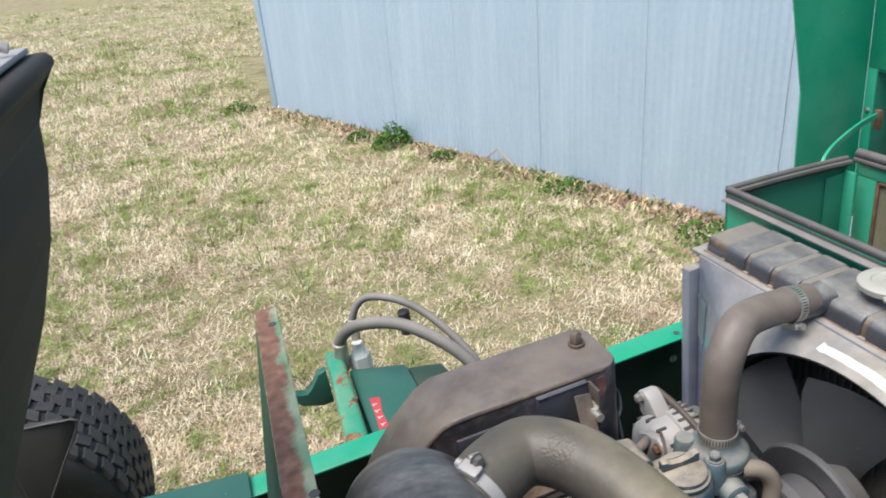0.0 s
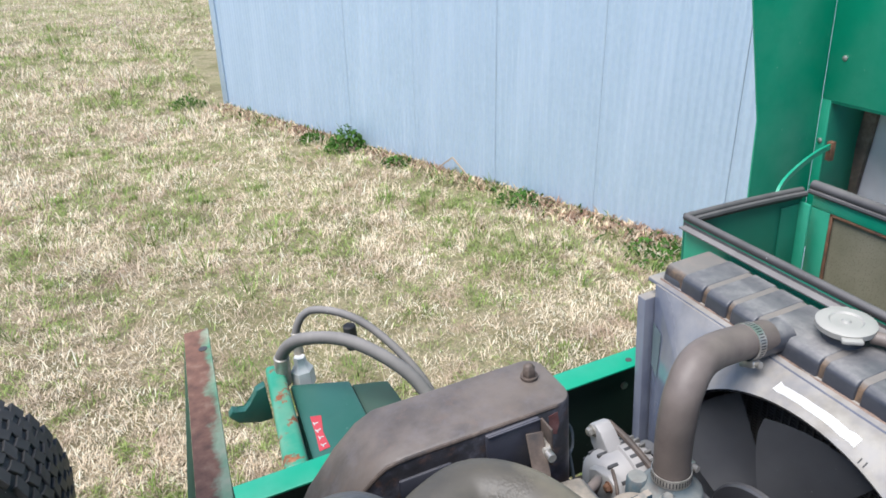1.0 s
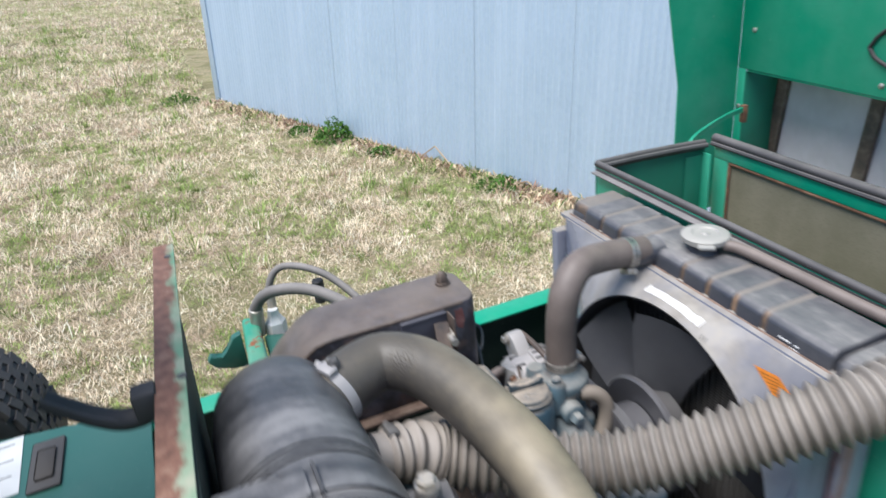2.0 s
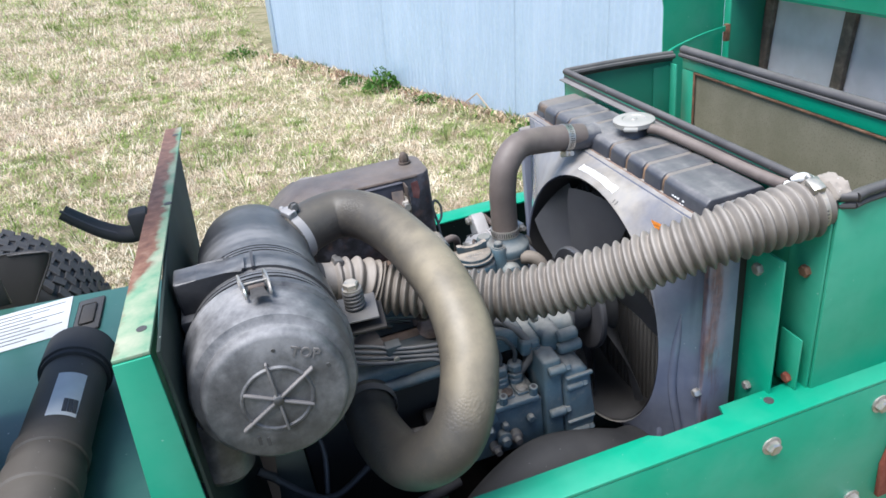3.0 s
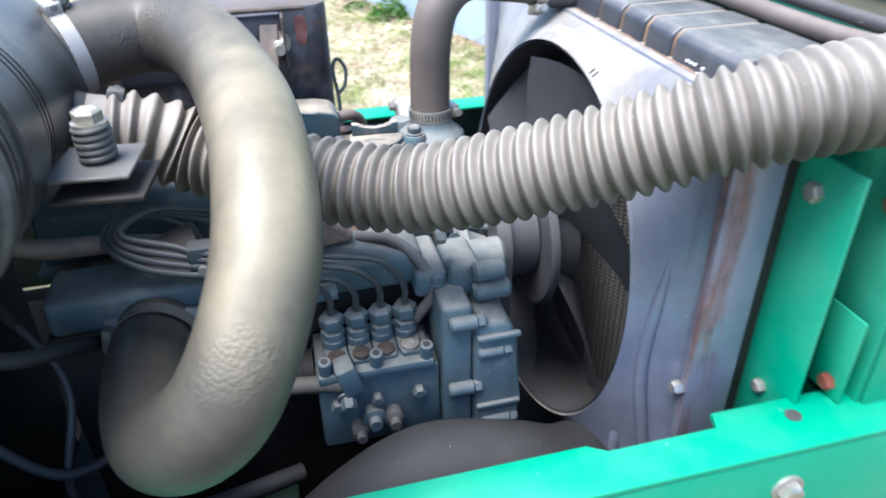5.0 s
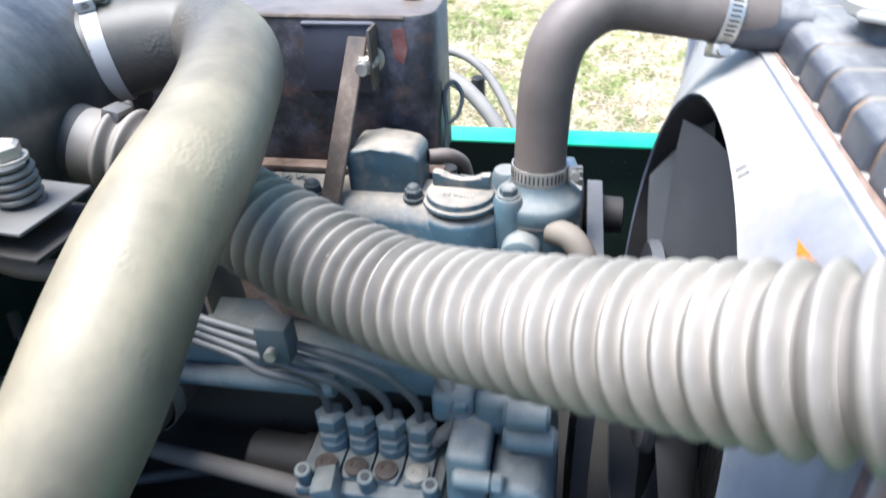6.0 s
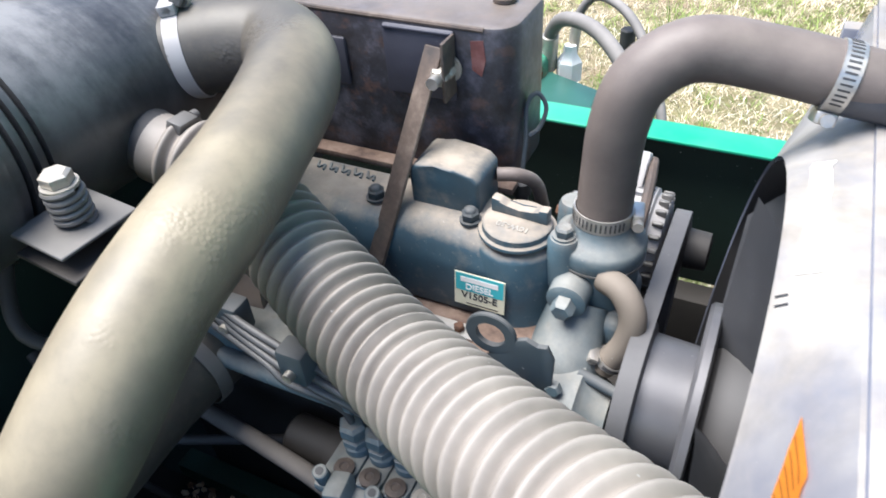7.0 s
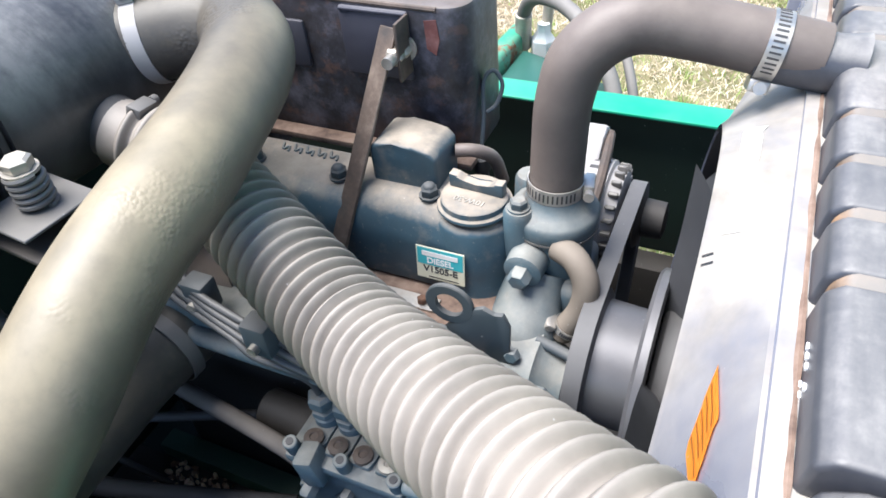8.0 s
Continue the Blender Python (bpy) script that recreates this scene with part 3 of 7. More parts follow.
def clamp_ring(center, axis, r, width, parent, name="hose_clamp", screw=(0, 0, 1), label="worm-drive steel hose clamp", slots=True, mat=None):
    """A band with slots and a screw housing."""
    c, d = Vector(center), Vector(axis).normalized()
    a = c - d * width / 2
    ring = part(name, lathe(a, a + d, [(0, r), (0, r + 0.0012), (width, r + 0.0012), (width, r)], 40, closed=False), mat or STEEL, parent, label)
    s = (Vector(screw) - d * Vector(screw).dot(d)).normalized()
    w = d.cross(s)
    bm = bmesh.new()
    m = Matrix.Translation(c + s * (r + 0.005)) @ Matrix((w, d, s)).transposed().to_4x4()
    box(-0.011, 0.011, -width * 0.55, width * 0.55, -0.005, 0.004, 0.0015, 2, bm, m)
    lathe(m @ Vector((-0.017, 0, 0)), m @ Vector((0.02, 0, 0)), [(0, 0.0045), (0.006, 0.0045), (0.006, 0.0035), (0.028, 0.0035)], 12, bm)
    part("clamp_screw", bm, mat or STEEL, ring)
    if not slots:
        return ring
    bm = bmesh.new()
    m0 = Matrix((w, d, s)).transposed().to_4x4()
    for k in range(5, 34):
        ang = 2 * math.pi * k / 40 + 0.3
        turn = Matrix.Translation(c) @ m0 @ Matrix.Rotation(ang, 4, "Y")
        box(-0.0007, 0.0007, -width * 0.3, width * 0.3, r + 0.0012, r + 0.0015, 0, 1, bm, turn)
    part("slotted_strip", bm, INK, ring)
    return ring


def letters(text, size, m, depth, material, parent, label=""):
    """Lettering in the built-in font, m: its plane in the mower's axes."""
    cu = bpy.data.curves.new("lettering", "FONT")
    cu.offset = size * 0.02
    cu.body, cu.size, cu.extrude, cu.align_x, cu.align_y = text, size, depth, "CENTER", "CENTER"
    tmp = bpy.data.objects.new("lettering", cu)
    mesh = bpy.data.meshes.new_from_object(tmp)
    bpy.data.objects.remove(tmp)
    bpy.data.curves.remove(cu)
    mesh.transform(Matrix.Translation(-base_of(parent)) @ m)
    mesh.materials.clear()
    mesh.materials.append(material)
    ob = new("lettering", mesh)
    ob.parent = parent
    return tagged(ob, label)


def plane_at(o, right, up):
    """A pose whose x runs right, y up and z out of the surface."""
    r, u = Vector(right).normalized(), Vector(up).normalized()
    n = r.cross(u).normalized()
    u = n.cross(r)
    return Matrix.Translation(o) @ Matrix((r, u, n)).transposed().to_4x4()


# ---- ground and shed ----
def ground():
    bm = bmesh.new()
    xs = [-900, -120, -30, -12] + [-8 + 0.5 * k for k in range(33)] + [12, 30, 120, 900]
    ys = [-900, -120, -30, -8, -3] + [-2 + 0.5 * k for k in range(33)] + [18, 26, 60, 150, 900]
    vs = [[bm.verts.new((x, y, 0.02 * noise.noise((x * 0.6, y * 0.6, 0)) if abs(x) < 9 and abs(y) < 15 else 0)) for y in ys] for x in xs]
    for a, b in zip(vs, vs[1:]):
        for k in range(len(ys) - 1):
            bm.faces.new((a[k], b[k], b[k + 1], a[k + 1]))
    me = bpy.data.meshes.new("ground")
    bm.to_mesh(me)
    bm.free()
    me.materials.append(SOIL)
    me.polygons.foreach_set("use_smooth", [True] * len(me.polygons))
    tagged(new("ground", me), "lawn of dry straw-coloured grass with green patches", "ground", kind="structure")


ground()
CORNER, RUN = Vector((0.47, 6.95, 0)), Vector((1.77, -4.45, 0)).normalized()
SHED_LONG, SHED_DEEP, SHED_HIGH = 9.6, 6.0, 2.7


def shed():
    ob = new("metal_shed")
    ob.location = CORNER
    tagged(ob, "shed clad in pale blue-grey corrugated metal sheets", "shed", kind="structure")
    n = Vector((-RUN.y, RUN.x, 0)) * -1
    if n.dot(Vector((-1, -1, 0))) < 0:
        n = -n

    def link(name, bm, mat, label="", smooth=True):
        me = bpy.data.meshes.new(name)
        bmesh.ops.recalc_face_normals(bm, faces=bm.faces)
        bm.to_mesh(me)
        bm.free()
        me.materials.append(mat)
        if smooth:
            me.polygons.foreach_set("use_smooth", [True] * len(me.polygons))
            me.set_sharp_from_angle(angle=radians(50))
        o = new(name, me)
        o.parent = ob
        return tagged(o, label)

    def cladding(width, pitch=0.045, deep=0.0030):
        """One corrugated sheet with a turned lap at its edge, along x, facing -y."""
        bm = bmesh.new()
        count = max(8, round(width / pitch * 8))
        step = width / count
        rows = []
        for k in range(count + 1):
            x = k * step
            y = -deep * math.cos(2 * math.pi * x / pitch)
            rows.append([bm.verts.new((x, y + d, z)) for d in (0, 0.0015) for z in (0.0, SHED_HIGH)])
        for a, b in zip(rows, rows[1:]):
            bm.faces.new((a[0], b[0], b[1], a[1]))
            bm.faces.new((a[2], a[3], b[3], b[2]))
            bm.faces.new((a[0], a[2], b[2], b[0]))
        e = rows[-1]
        bm.faces.new((e[0], e[2], e[3], e[1]))
        return bm

    width = 0.045 * 17
    turn = Matrix((RUN, -n, Vector((0, 0, 1)))).transposed().to_4x4()
    end = link("cladding_sheet", cladding(0.5095), WALL)
    end.matrix_local = Matrix.Translation(n * 0.0155 + Vector((0, 0, 0.015))) @ turn
    first = link("cladding_sheet", cladding(width - 0.0024), WALL)
    for k in range(int((SHED_LONG - 0.51) / width)):
        o = first if k == 0 else new("cladding_sheet", first.data)
        o.parent = ob
        o.matrix_local = Matrix.Translation(RUN * (0.51 + k * width) + n * (0.014 + 0.0008 * (k % 2)) + Vector((0, 0, 0.015))) @ turn
    bm = bmesh.new()
    box(0, SHED_LONG, 0.02, 0.12, 0, SHED_HIGH, 0, 1, bm, turn)
    box(-0.0, 0.1, 0.12, SHED_DEEP, 0, SHED_HIGH, 0, 1, bm, turn)
    box(SHED_LONG - 0.1, SHED_LONG, 0.12, SHED_DEEP, 0, SHED_HIGH, 0, 1, bm, turn)
    box(0.1, SHED_LONG - 0.1, SHED_DEEP - 0.1, SHED_DEEP, 0, SHED_HIGH, 0, 1, bm, turn)
    link("wall", bm, WALL)
    bm = box(-0.035, 0.06, -0.028, 0.0, 0.0, SHED_HIGH, 0.004, 2, None, turn)
    box(-0.035, -0.006, 0.0, 0.09, 0.0, SHED_HIGH, 0.004, 2, bm, turn)
    link("corner_trim", bm, WALL)
    bm = box(-0.25, SHED_LONG + 0.25, -0.25, SHED_DEEP + 0.25, SHED_HIGH, SHED_HIGH + 0.12, 0.01, 2, None, turn)
    link("roof", bm, WALL)


shed()


# ---- mower frame ----
def far_rail():
    t = thing("frame_rail", (0.0, 0.6, -0.5), "green painted steel frame rail of the mower, in shade inside", "frame rail", "frame rails")
    bm = box(-0.95, 1.25, 0.617, 0.623, -0.50, -0.252, 0.002)
    part("web", bm, GREEN, t)
    # Sheet added over the web to darken its shaded inner face.
    part("inner_shade", box(-0.94, 1.2, 0.6125, 0.6165, -0.499, -0.256, 0.001), DARK_GREEN, t, "inner face, darkened as in shade")
    part("top_flange", box(-0.95, 1.25, 0.575, 0.623, -0.2515, -0.2465, 0.002), GREEN, t)
    # Near-black: shade on the green flange is put into its colour.
    part("bottom_flange", box(-0.95, 1.25, 0.5705, 0.612, -0.507, -0.502, 0.002), GRIME, t)
    part("flange_hole", rod((0.501, 0.594, -0.2462), (0.501, 0.594, -0.2456), 0.006), INK, t)
    part("bolt", hexa((0.506, 0.6165, -0.318), (0.506, 0.5, -0.318), 0.008, 0.007, washer=0.012), STEEL_DUSTY, t)


far_rail()


def near_rail():
    t = thing("frame_rail", (0.0, -0.17, -0.55), "bright green painted steel side rail with bolt heads and chips", "frame rail", "frame rails")
    out = [(-0.24, -0.195), (1.3, -0.195), (1.3, -0.140), (0.455, -0.140), (0.452, -0.158), (0.352, -0.158), (0.338, -0.146), (-0.24, -0.146)]
    part("top_flange", prism(out, "z", -0.279, -0.273, 0.0015), GREEN, t)
    part("web", box(-0.24, 1.3, -0.195, -0.189, -0.545, -0.2792, 0.002), GREEN, t)
    part("flange_hole", rod((0.522, -0.161, -0.2728), (0.522, -0.161, -0.2722), 0.007), INK, t)
    for x, z in ((0.503, -0.320), (0.69, -0.318), (0.672, -0.505)):
        part("bolt", hexa((x, -0.195, z), (x, -0.5, z), 0.011, 0.009, washer=0.015), STEEL, t, "zinc plated bolt with washer")
    bm = prism([(0.735, -0.36), (0.76, -0.345), (0.90, -0.345), (0.90, -0.52), (0.72, -0.52), (0.715, -0.45)], "y", -0.203, -0.1955, 0.001)
    pl = part("mount_plate", bm, RUST_RED, t, "red oxide mounting plate")
    for x, z in ((0.735, -0.415), (0.728, -0.435)):
        part("plate_bolt", hexa((x, -0.203, z), (x, -0.5, z), 0.008, 0.008), RUST_RED, pl)


near_rail()


def belly():
    t = thing("added_belly_pan", (0.15, 0.2, -0.64), "black pan and skirts added to close the bay below", "pan")
    # Pan is assumed; it and the skirts keep ground light out.
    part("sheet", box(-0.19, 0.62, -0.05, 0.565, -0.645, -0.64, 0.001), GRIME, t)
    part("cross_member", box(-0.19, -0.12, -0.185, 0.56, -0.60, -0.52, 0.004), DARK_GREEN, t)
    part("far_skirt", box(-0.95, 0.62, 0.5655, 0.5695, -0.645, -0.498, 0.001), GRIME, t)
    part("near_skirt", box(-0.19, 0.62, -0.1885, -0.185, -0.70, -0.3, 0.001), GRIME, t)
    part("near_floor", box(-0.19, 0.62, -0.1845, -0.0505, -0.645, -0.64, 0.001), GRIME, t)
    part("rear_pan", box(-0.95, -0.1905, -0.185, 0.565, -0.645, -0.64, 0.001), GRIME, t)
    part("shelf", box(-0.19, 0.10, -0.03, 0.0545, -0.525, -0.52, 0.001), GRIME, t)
    part("cross_beam", box(-0.15, 0.09, 0.055, 0.083, -0.57, -0.50, 0.004), DIMMED_GREEN, t, "green beam, darkened as in shade")
    part("drain_bar", box(-0.16, 0.02, -0.012, 0.002, -0.519, -0.507, 0.002), STEEL_DUSTY, t, "bare steel bar")


belly()


def chaff():
    """Gravelly chaff and clippings lying in the pan."""
    rng = random.Random(12)
    bm = bmesh.new()
    for k in range(260):
        x, y = -0.13 + 0.17 * rng.random(), 0.004 + 0.049 * rng.random()
        s = rng.uniform(0.002, 0.0065)
        m = Matrix.Translation((x, y, -0.5195 + s * 0.5)) @ pose(0, 0, 0, rng.uniform(0, 360), rng.uniform(0, 360), rng.uniform(0, 360)) @ Matrix.Diagonal((1, rng.uniform(0.4, 0.9), rng.uniform(0.3, 0.8), 1))
        bmesh.ops.create_icosphere(bm, subdivisions=1, radius=s, matrix=m)
    bmesh.ops.transform(bm, matrix=TILT, verts=bm.verts)
    me = bpy.data.meshes.new("pan_chaff")
    bm.to_mesh(me)
    bm.free()
    me.materials.append(LITTER)
    tagged(new("pan_chaff", me), "dry chaff and grit lying in the pan", "debris", kind="stuff")


chaff()


def bulkhead():
    t = thing("bulkhead_panel", (-0.205, 0.15, -0.3), "green sheet metal bulkhead with a rusty folded top edge", "panel")
    out = [(-0.195, -0.62), (-0.195, 0.098), (0.505, 0.094), (0.30, -0.12), (0.30, -0.62)]
    bm = prism(out, "x", -0.199, -0.195, 0.001)
    bmesh.ops.transform(bm, matrix=Matrix(((1, 0, 0.030, -0.003), (0, 1, 0, 0), (0, 0, 1, 0), (0, 0, 0, 1))), verts=bm.verts)
    # Inner side is coloured nearly black to stand for its shade.
    part("sheet", bm, DARK_GREEN, t, "bulkhead sheet, its shade put into the colour")
    bm = bmesh.new()
    prismz = [(-0.236, -0.198), (-0.203, -0.198), (-0.182, 0.507), (-0.210, 0.507)]
    prism(prismz, "z", 0.099, 0.103, 0.001, 2, bm)
    fl = part("top_flange", bm, FLANGE, t, "rusty top flange with flaking green paint")
    for p in ((-0.212, -0.156), (-0.196, 0.15), (-0.192, 0.46)):
        part("hole", rod((p[0], p[1], 0.1028), (p[0], p[1], 0.1036), 0.005, 14), INK, fl)
    bm = prism([(-0.236, 0.0985), (-0.203, 0.0985), (-0.213, -0.4), (-0.29, -0.4)], "y", -0.200, -0.196, 0.001)
    part("front_flange", bm, GREEN, t, "bright green turned front edge")
    bm = bmesh.new()
    rows = [((-0.2365, -0.198, 0.0985), (-0.211, 0.507, 0.0985)), ((-0.258, -0.198, -0.1), (-0.275, 0.18, -0.1)), ((-0.288, -0.198, -0.38), (-0.29, 0.10, -0.38))]
    grid = [[bm.verts.new(Vector(a).lerp(Vector(b), k / 8)) for k in range(9)] for a, b in rows]
    for p, q in zip(grid, grid[1:]):
        for k in range(8):
            bm.faces.new((p[k], p[k + 1], q[k + 1], q[k]))
    bmesh.ops.solidify(bm, geom=bm.faces[:], thickness=0.003)
    part("outer_sheet", bm, GREEN_PALE, t, "faded pale green outer side")


bulkhead()


# ---- box at the cool end of the bay, its lid and screen ----
def plenum():
    t = thing("plenum_box", (0.9, 0.2, -0.3), "green sheet metal air box with a black rubber rim seal", "air box")
    part("front_wall", box(0.588, 0.592, -0.160, 0.570, -0.30, 0.022, 0.001), GREEN, t)
    part("lower_panel", box(0.588, 0.592, -0.186, 0.570, -0.64, -0.3005, 0.001), GREEN, t)
    part("near_wall", prism([(0.588, -0.285), (1.25, -0.245), (1.25, 0.02), (0.588, 0.022)], "y", -0.166, -0.161, 0.001), GREEN, t)
    part("far_wall", prism([(0.588, -0.30), (0.87, -0.30), (0.85, 0.008), (0.588, 0.022)], "y", 0.5705, 0.5755, 0.001), INNER_GREEN, t, "inner wall face, coloured darker for its shade")
    part("front_fold", box(0.5835, 0.5875, -0.162, -0.10, -0.29, 0.01, 0.001), GREEN, t)
    part("inner_post", box(0.5305, 0.534, -0.150, -0.03, -0.5, -0.055, 0.001), GREEN, t)
    lug = part("bolt_lug", box(0.566, 0.569, -0.160, -0.122, -0.272, -0.185, 0.001), GREEN, t)
    part("lug_bolt", hexa((0.566, -0.145, -0.258), (0.3, -0.145, -0.258), 0.008, 0.007), RUST_RED, lug)
    part("bolt", hexa((0.5305, -0.108, -0.085), (0.2, -0.108, -0.085), 0.009, 0.008), STEEL_DUSTY, t)
    part("bolt", hexa((0.5835, -0.135, -0.09), (0.2, -0.135, -0.09), 0.009, 0.008), RUST, t)
    # seal: a round bead above a flat lip
    for name, pts in (("front_seal", [(0.59, 0.572, 0.028), (0.591, 0.3, 0.028), (0.59, 0.0, 0.028), (0.59, -0.155, 0.028), (0.605, -0.172, 0.028)]),
                      ("near_seal", [(0.605, -0.172, 0.028), (0.64, -0.168, 0.029), (0.8, -0.166, 0.030), (1.2, -0.166, 0.032)]),
                      ("far_seal", [(0.59, 0.572, 0.028), (0.7, 0.573, 0.024), (0.80, 0.573, 0.018), (0.85, 0.573, 0.014)])):
        bm = pipe(pts, 0.0065, 40, 10)
        pipe([(p[0] + (0.008 if name == "front_seal" else 0), p[1] + (0.009 if name == "near_seal" else (-0.009 if name == "far_seal" else 0)), p[2] - 0.004) for p in pts], 0.0055, 40, 8, bm)
        pipe([(p[0], p[1], p[2] - 0.012) for p in pts], 0.0045, 40, 8, bm)
        part(name, bm, SEAL, t, "black rubber edge seal")
    part("seal_lip", box(0.573, 0.5999, -0.158, 0.568, 0.0125, 0.0155, 0.001), SEAL_LIP, t, "flat dusty grey seal lip")
    part("foam_strip", box(0.5935, 0.5985, -0.15, 0.566, -0.06, 0.012, 0.001), SEAL, t)


plenum()


def screen_panel():
    t = thing("air_screen", (0.88, 0.2, -0.3), "brown dirty air screen in a green frame with rubber top", "screen")
    part("frame_top", box(0.874, 0.888, -0.15, 0.568, -0.022, 0.006, 0.002), GREEN, t)
    part("frame_side", box(0.874, 0.888, 0.528, 0.568, -0.29, -0.0225, 0.002), GREEN, t)
    part("frame_bottom", box(0.874, 0.888, -0.15, 0.5275, -0.30, -0.285, 0.002), GREEN, t)
    part("mesh", box(0.879, 0.884, -0.15, 0.5275, -0.2845, -0.0225), SCREEN, t, "brown clogged wire mesh")
    bm = pipe([(0.88, 0.575, 0.016), (0.88, 0.3, 0.016), (0.88, 0.0, 0.018), (0.88, -0.15, 0.018)], 0.010, 30, 12)
    pipe([(0.872, 0.575, 0.007), (0.872, 0.3, 0.008), (0.872, -0.15, 0.01)], 0.005, 30, 8, bm)
    part("top_seal", bm, SEAL, t, "black rubber bead")
    part("guide_strip", box(0.842, 0.846, 0.545, 0.569, -0.29, -0.004, 0.001), GREEN, t)
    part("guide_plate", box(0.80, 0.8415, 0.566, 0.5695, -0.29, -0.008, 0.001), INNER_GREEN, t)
    part("rust_line", box(0.8735, 0.8765, -0.15, 0.5275, -0.0275, -0.0228, 0.001), RUST, t, "rusty edge of the mesh")
    part("rust_line", box(0.8735, 0.8765, 0.5215, 0.5275, -0.2845, -0.0228, 0.001), RUST, t, "rusty edge of the mesh")


screen_panel()


def hood():
    t = thing("open_hood", (1.19, 0.3, -0.3), "green sheet metal engine hood swung open, with a grille opening", "hood")
    for nm, y0, y1, z0, z1 in (("panel_top", -0.2, 0.842, 0.065, 1.05), ("panel_side", 0.818, 0.842, -0.30, 0.0645), ("panel_bottom", -0.2, 0.8175, -0.30, -0.235)):
        part(nm, box(1.19, 1.194, y0, y1, z0, z1, 0.001), GREEN, t)
    part("opening_lip", box(1.194, 1.215, -0.2, 0.818, 0.058, 0.064, 0.001), GREEN, t)
    part("opening_side_lip", box(1.1945, 1.308, 0.8185, 0.823, -0.23, 0.057, 0.001), INNER_GREEN, t, "inner side of the grille opening, darkened as in shade")
    part("side_wall", prism([(1.005, -0.20), (1.008, 0.05), (0.958, 0.31), (0.81, 0.92), (1.19, 1.05), (1.19, -0.30), (1.005, -0.30)], "y", 0.842, 0.846, 0.001), GREEN, t)
    g = part("grille_sheet", box(1.31, 1.314, -0.25, 0.86, -0.30, 0.08), GRILLE_SHEET, t, "grey rust-stained sheet behind the grille opening")
    for y in (0.795, 0.535, 0.27, 0.0):
        part("grille_rib", prism([(y + 0.050, -0.30), (y + 0.018, -0.30), (y - 0.020, 0.08), (y + 0.012, 0.08)], "x", 1.295, 1.309, 0.002), RUST_DARK, g, "rust-stained rib")
    part("grille_back", box(1.33, 1.34, -0.25, 0.95, -0.35, 0.1), GREEN, t)
    for y, z in ((0.80, 0.16), (0.458, 0.088), (0.83, -0.03), (0.79, 0.4)):
        part("rivet", lathe((1.19, y, z), (1.0, y, z), [(0, 0.006), (0.002, 0.006), (0.004, 0.003)], 12), STEEL, t)
    ring = [(1.186, 0.41 + 0.075 * math.cos(a) * (1 + 0.15 * math.cos(3 * a)), 0.16 + 0.05 * math.sin(a) * (1 + 0.2 * math.sin(2 * a))) for a in [2 * math.pi * k / 14 for k in range(15)]]
    part("grommet", pipe(ring, 0.004, 60, 8), RUBBER, t, "black rubber edging round a cut-out")


hood()


def stay():
    t = thing("hood_stay", (0.9, 0.65, -0.2), "thin bent green steel hood stay", "stay")
    bm = bmesh.new()
    line, _ = curve_points([(0.83, 0.60, -0.14), (0.845, 0.625, -0.075), (0.866, 0.643, -0.032), (0.90, 0.66, -0.012), (0.975, 0.695, -0.008), (1.06, 0.73, -0.008), (1.13, 0.752, -0.010)], 24)
    prev = None
    for p in line:
        ring = [bm.verts.new(p + Vector(o)) for o in ((-0.002, 0.002, -0.006), (0.002, -0.002, -0.006), (0.002, -0.002, 0.006), (-0.002, 0.002, 0.006))]
        if prev:
            for k in range(4):
                bm.faces.new((prev[k], prev[(k + 1) % 4], ring[(k + 1) % 4], ring[k]))
        prev = ring
    part("bar", bm, GREEN, t)
    part("end_tab", box(1.124, 1.136, 0.745, 0.758, -0.042, 0.0, 0.001), RUST, t)


stay()


# ---- radiator ----
FAN = (0.174, -0.253)


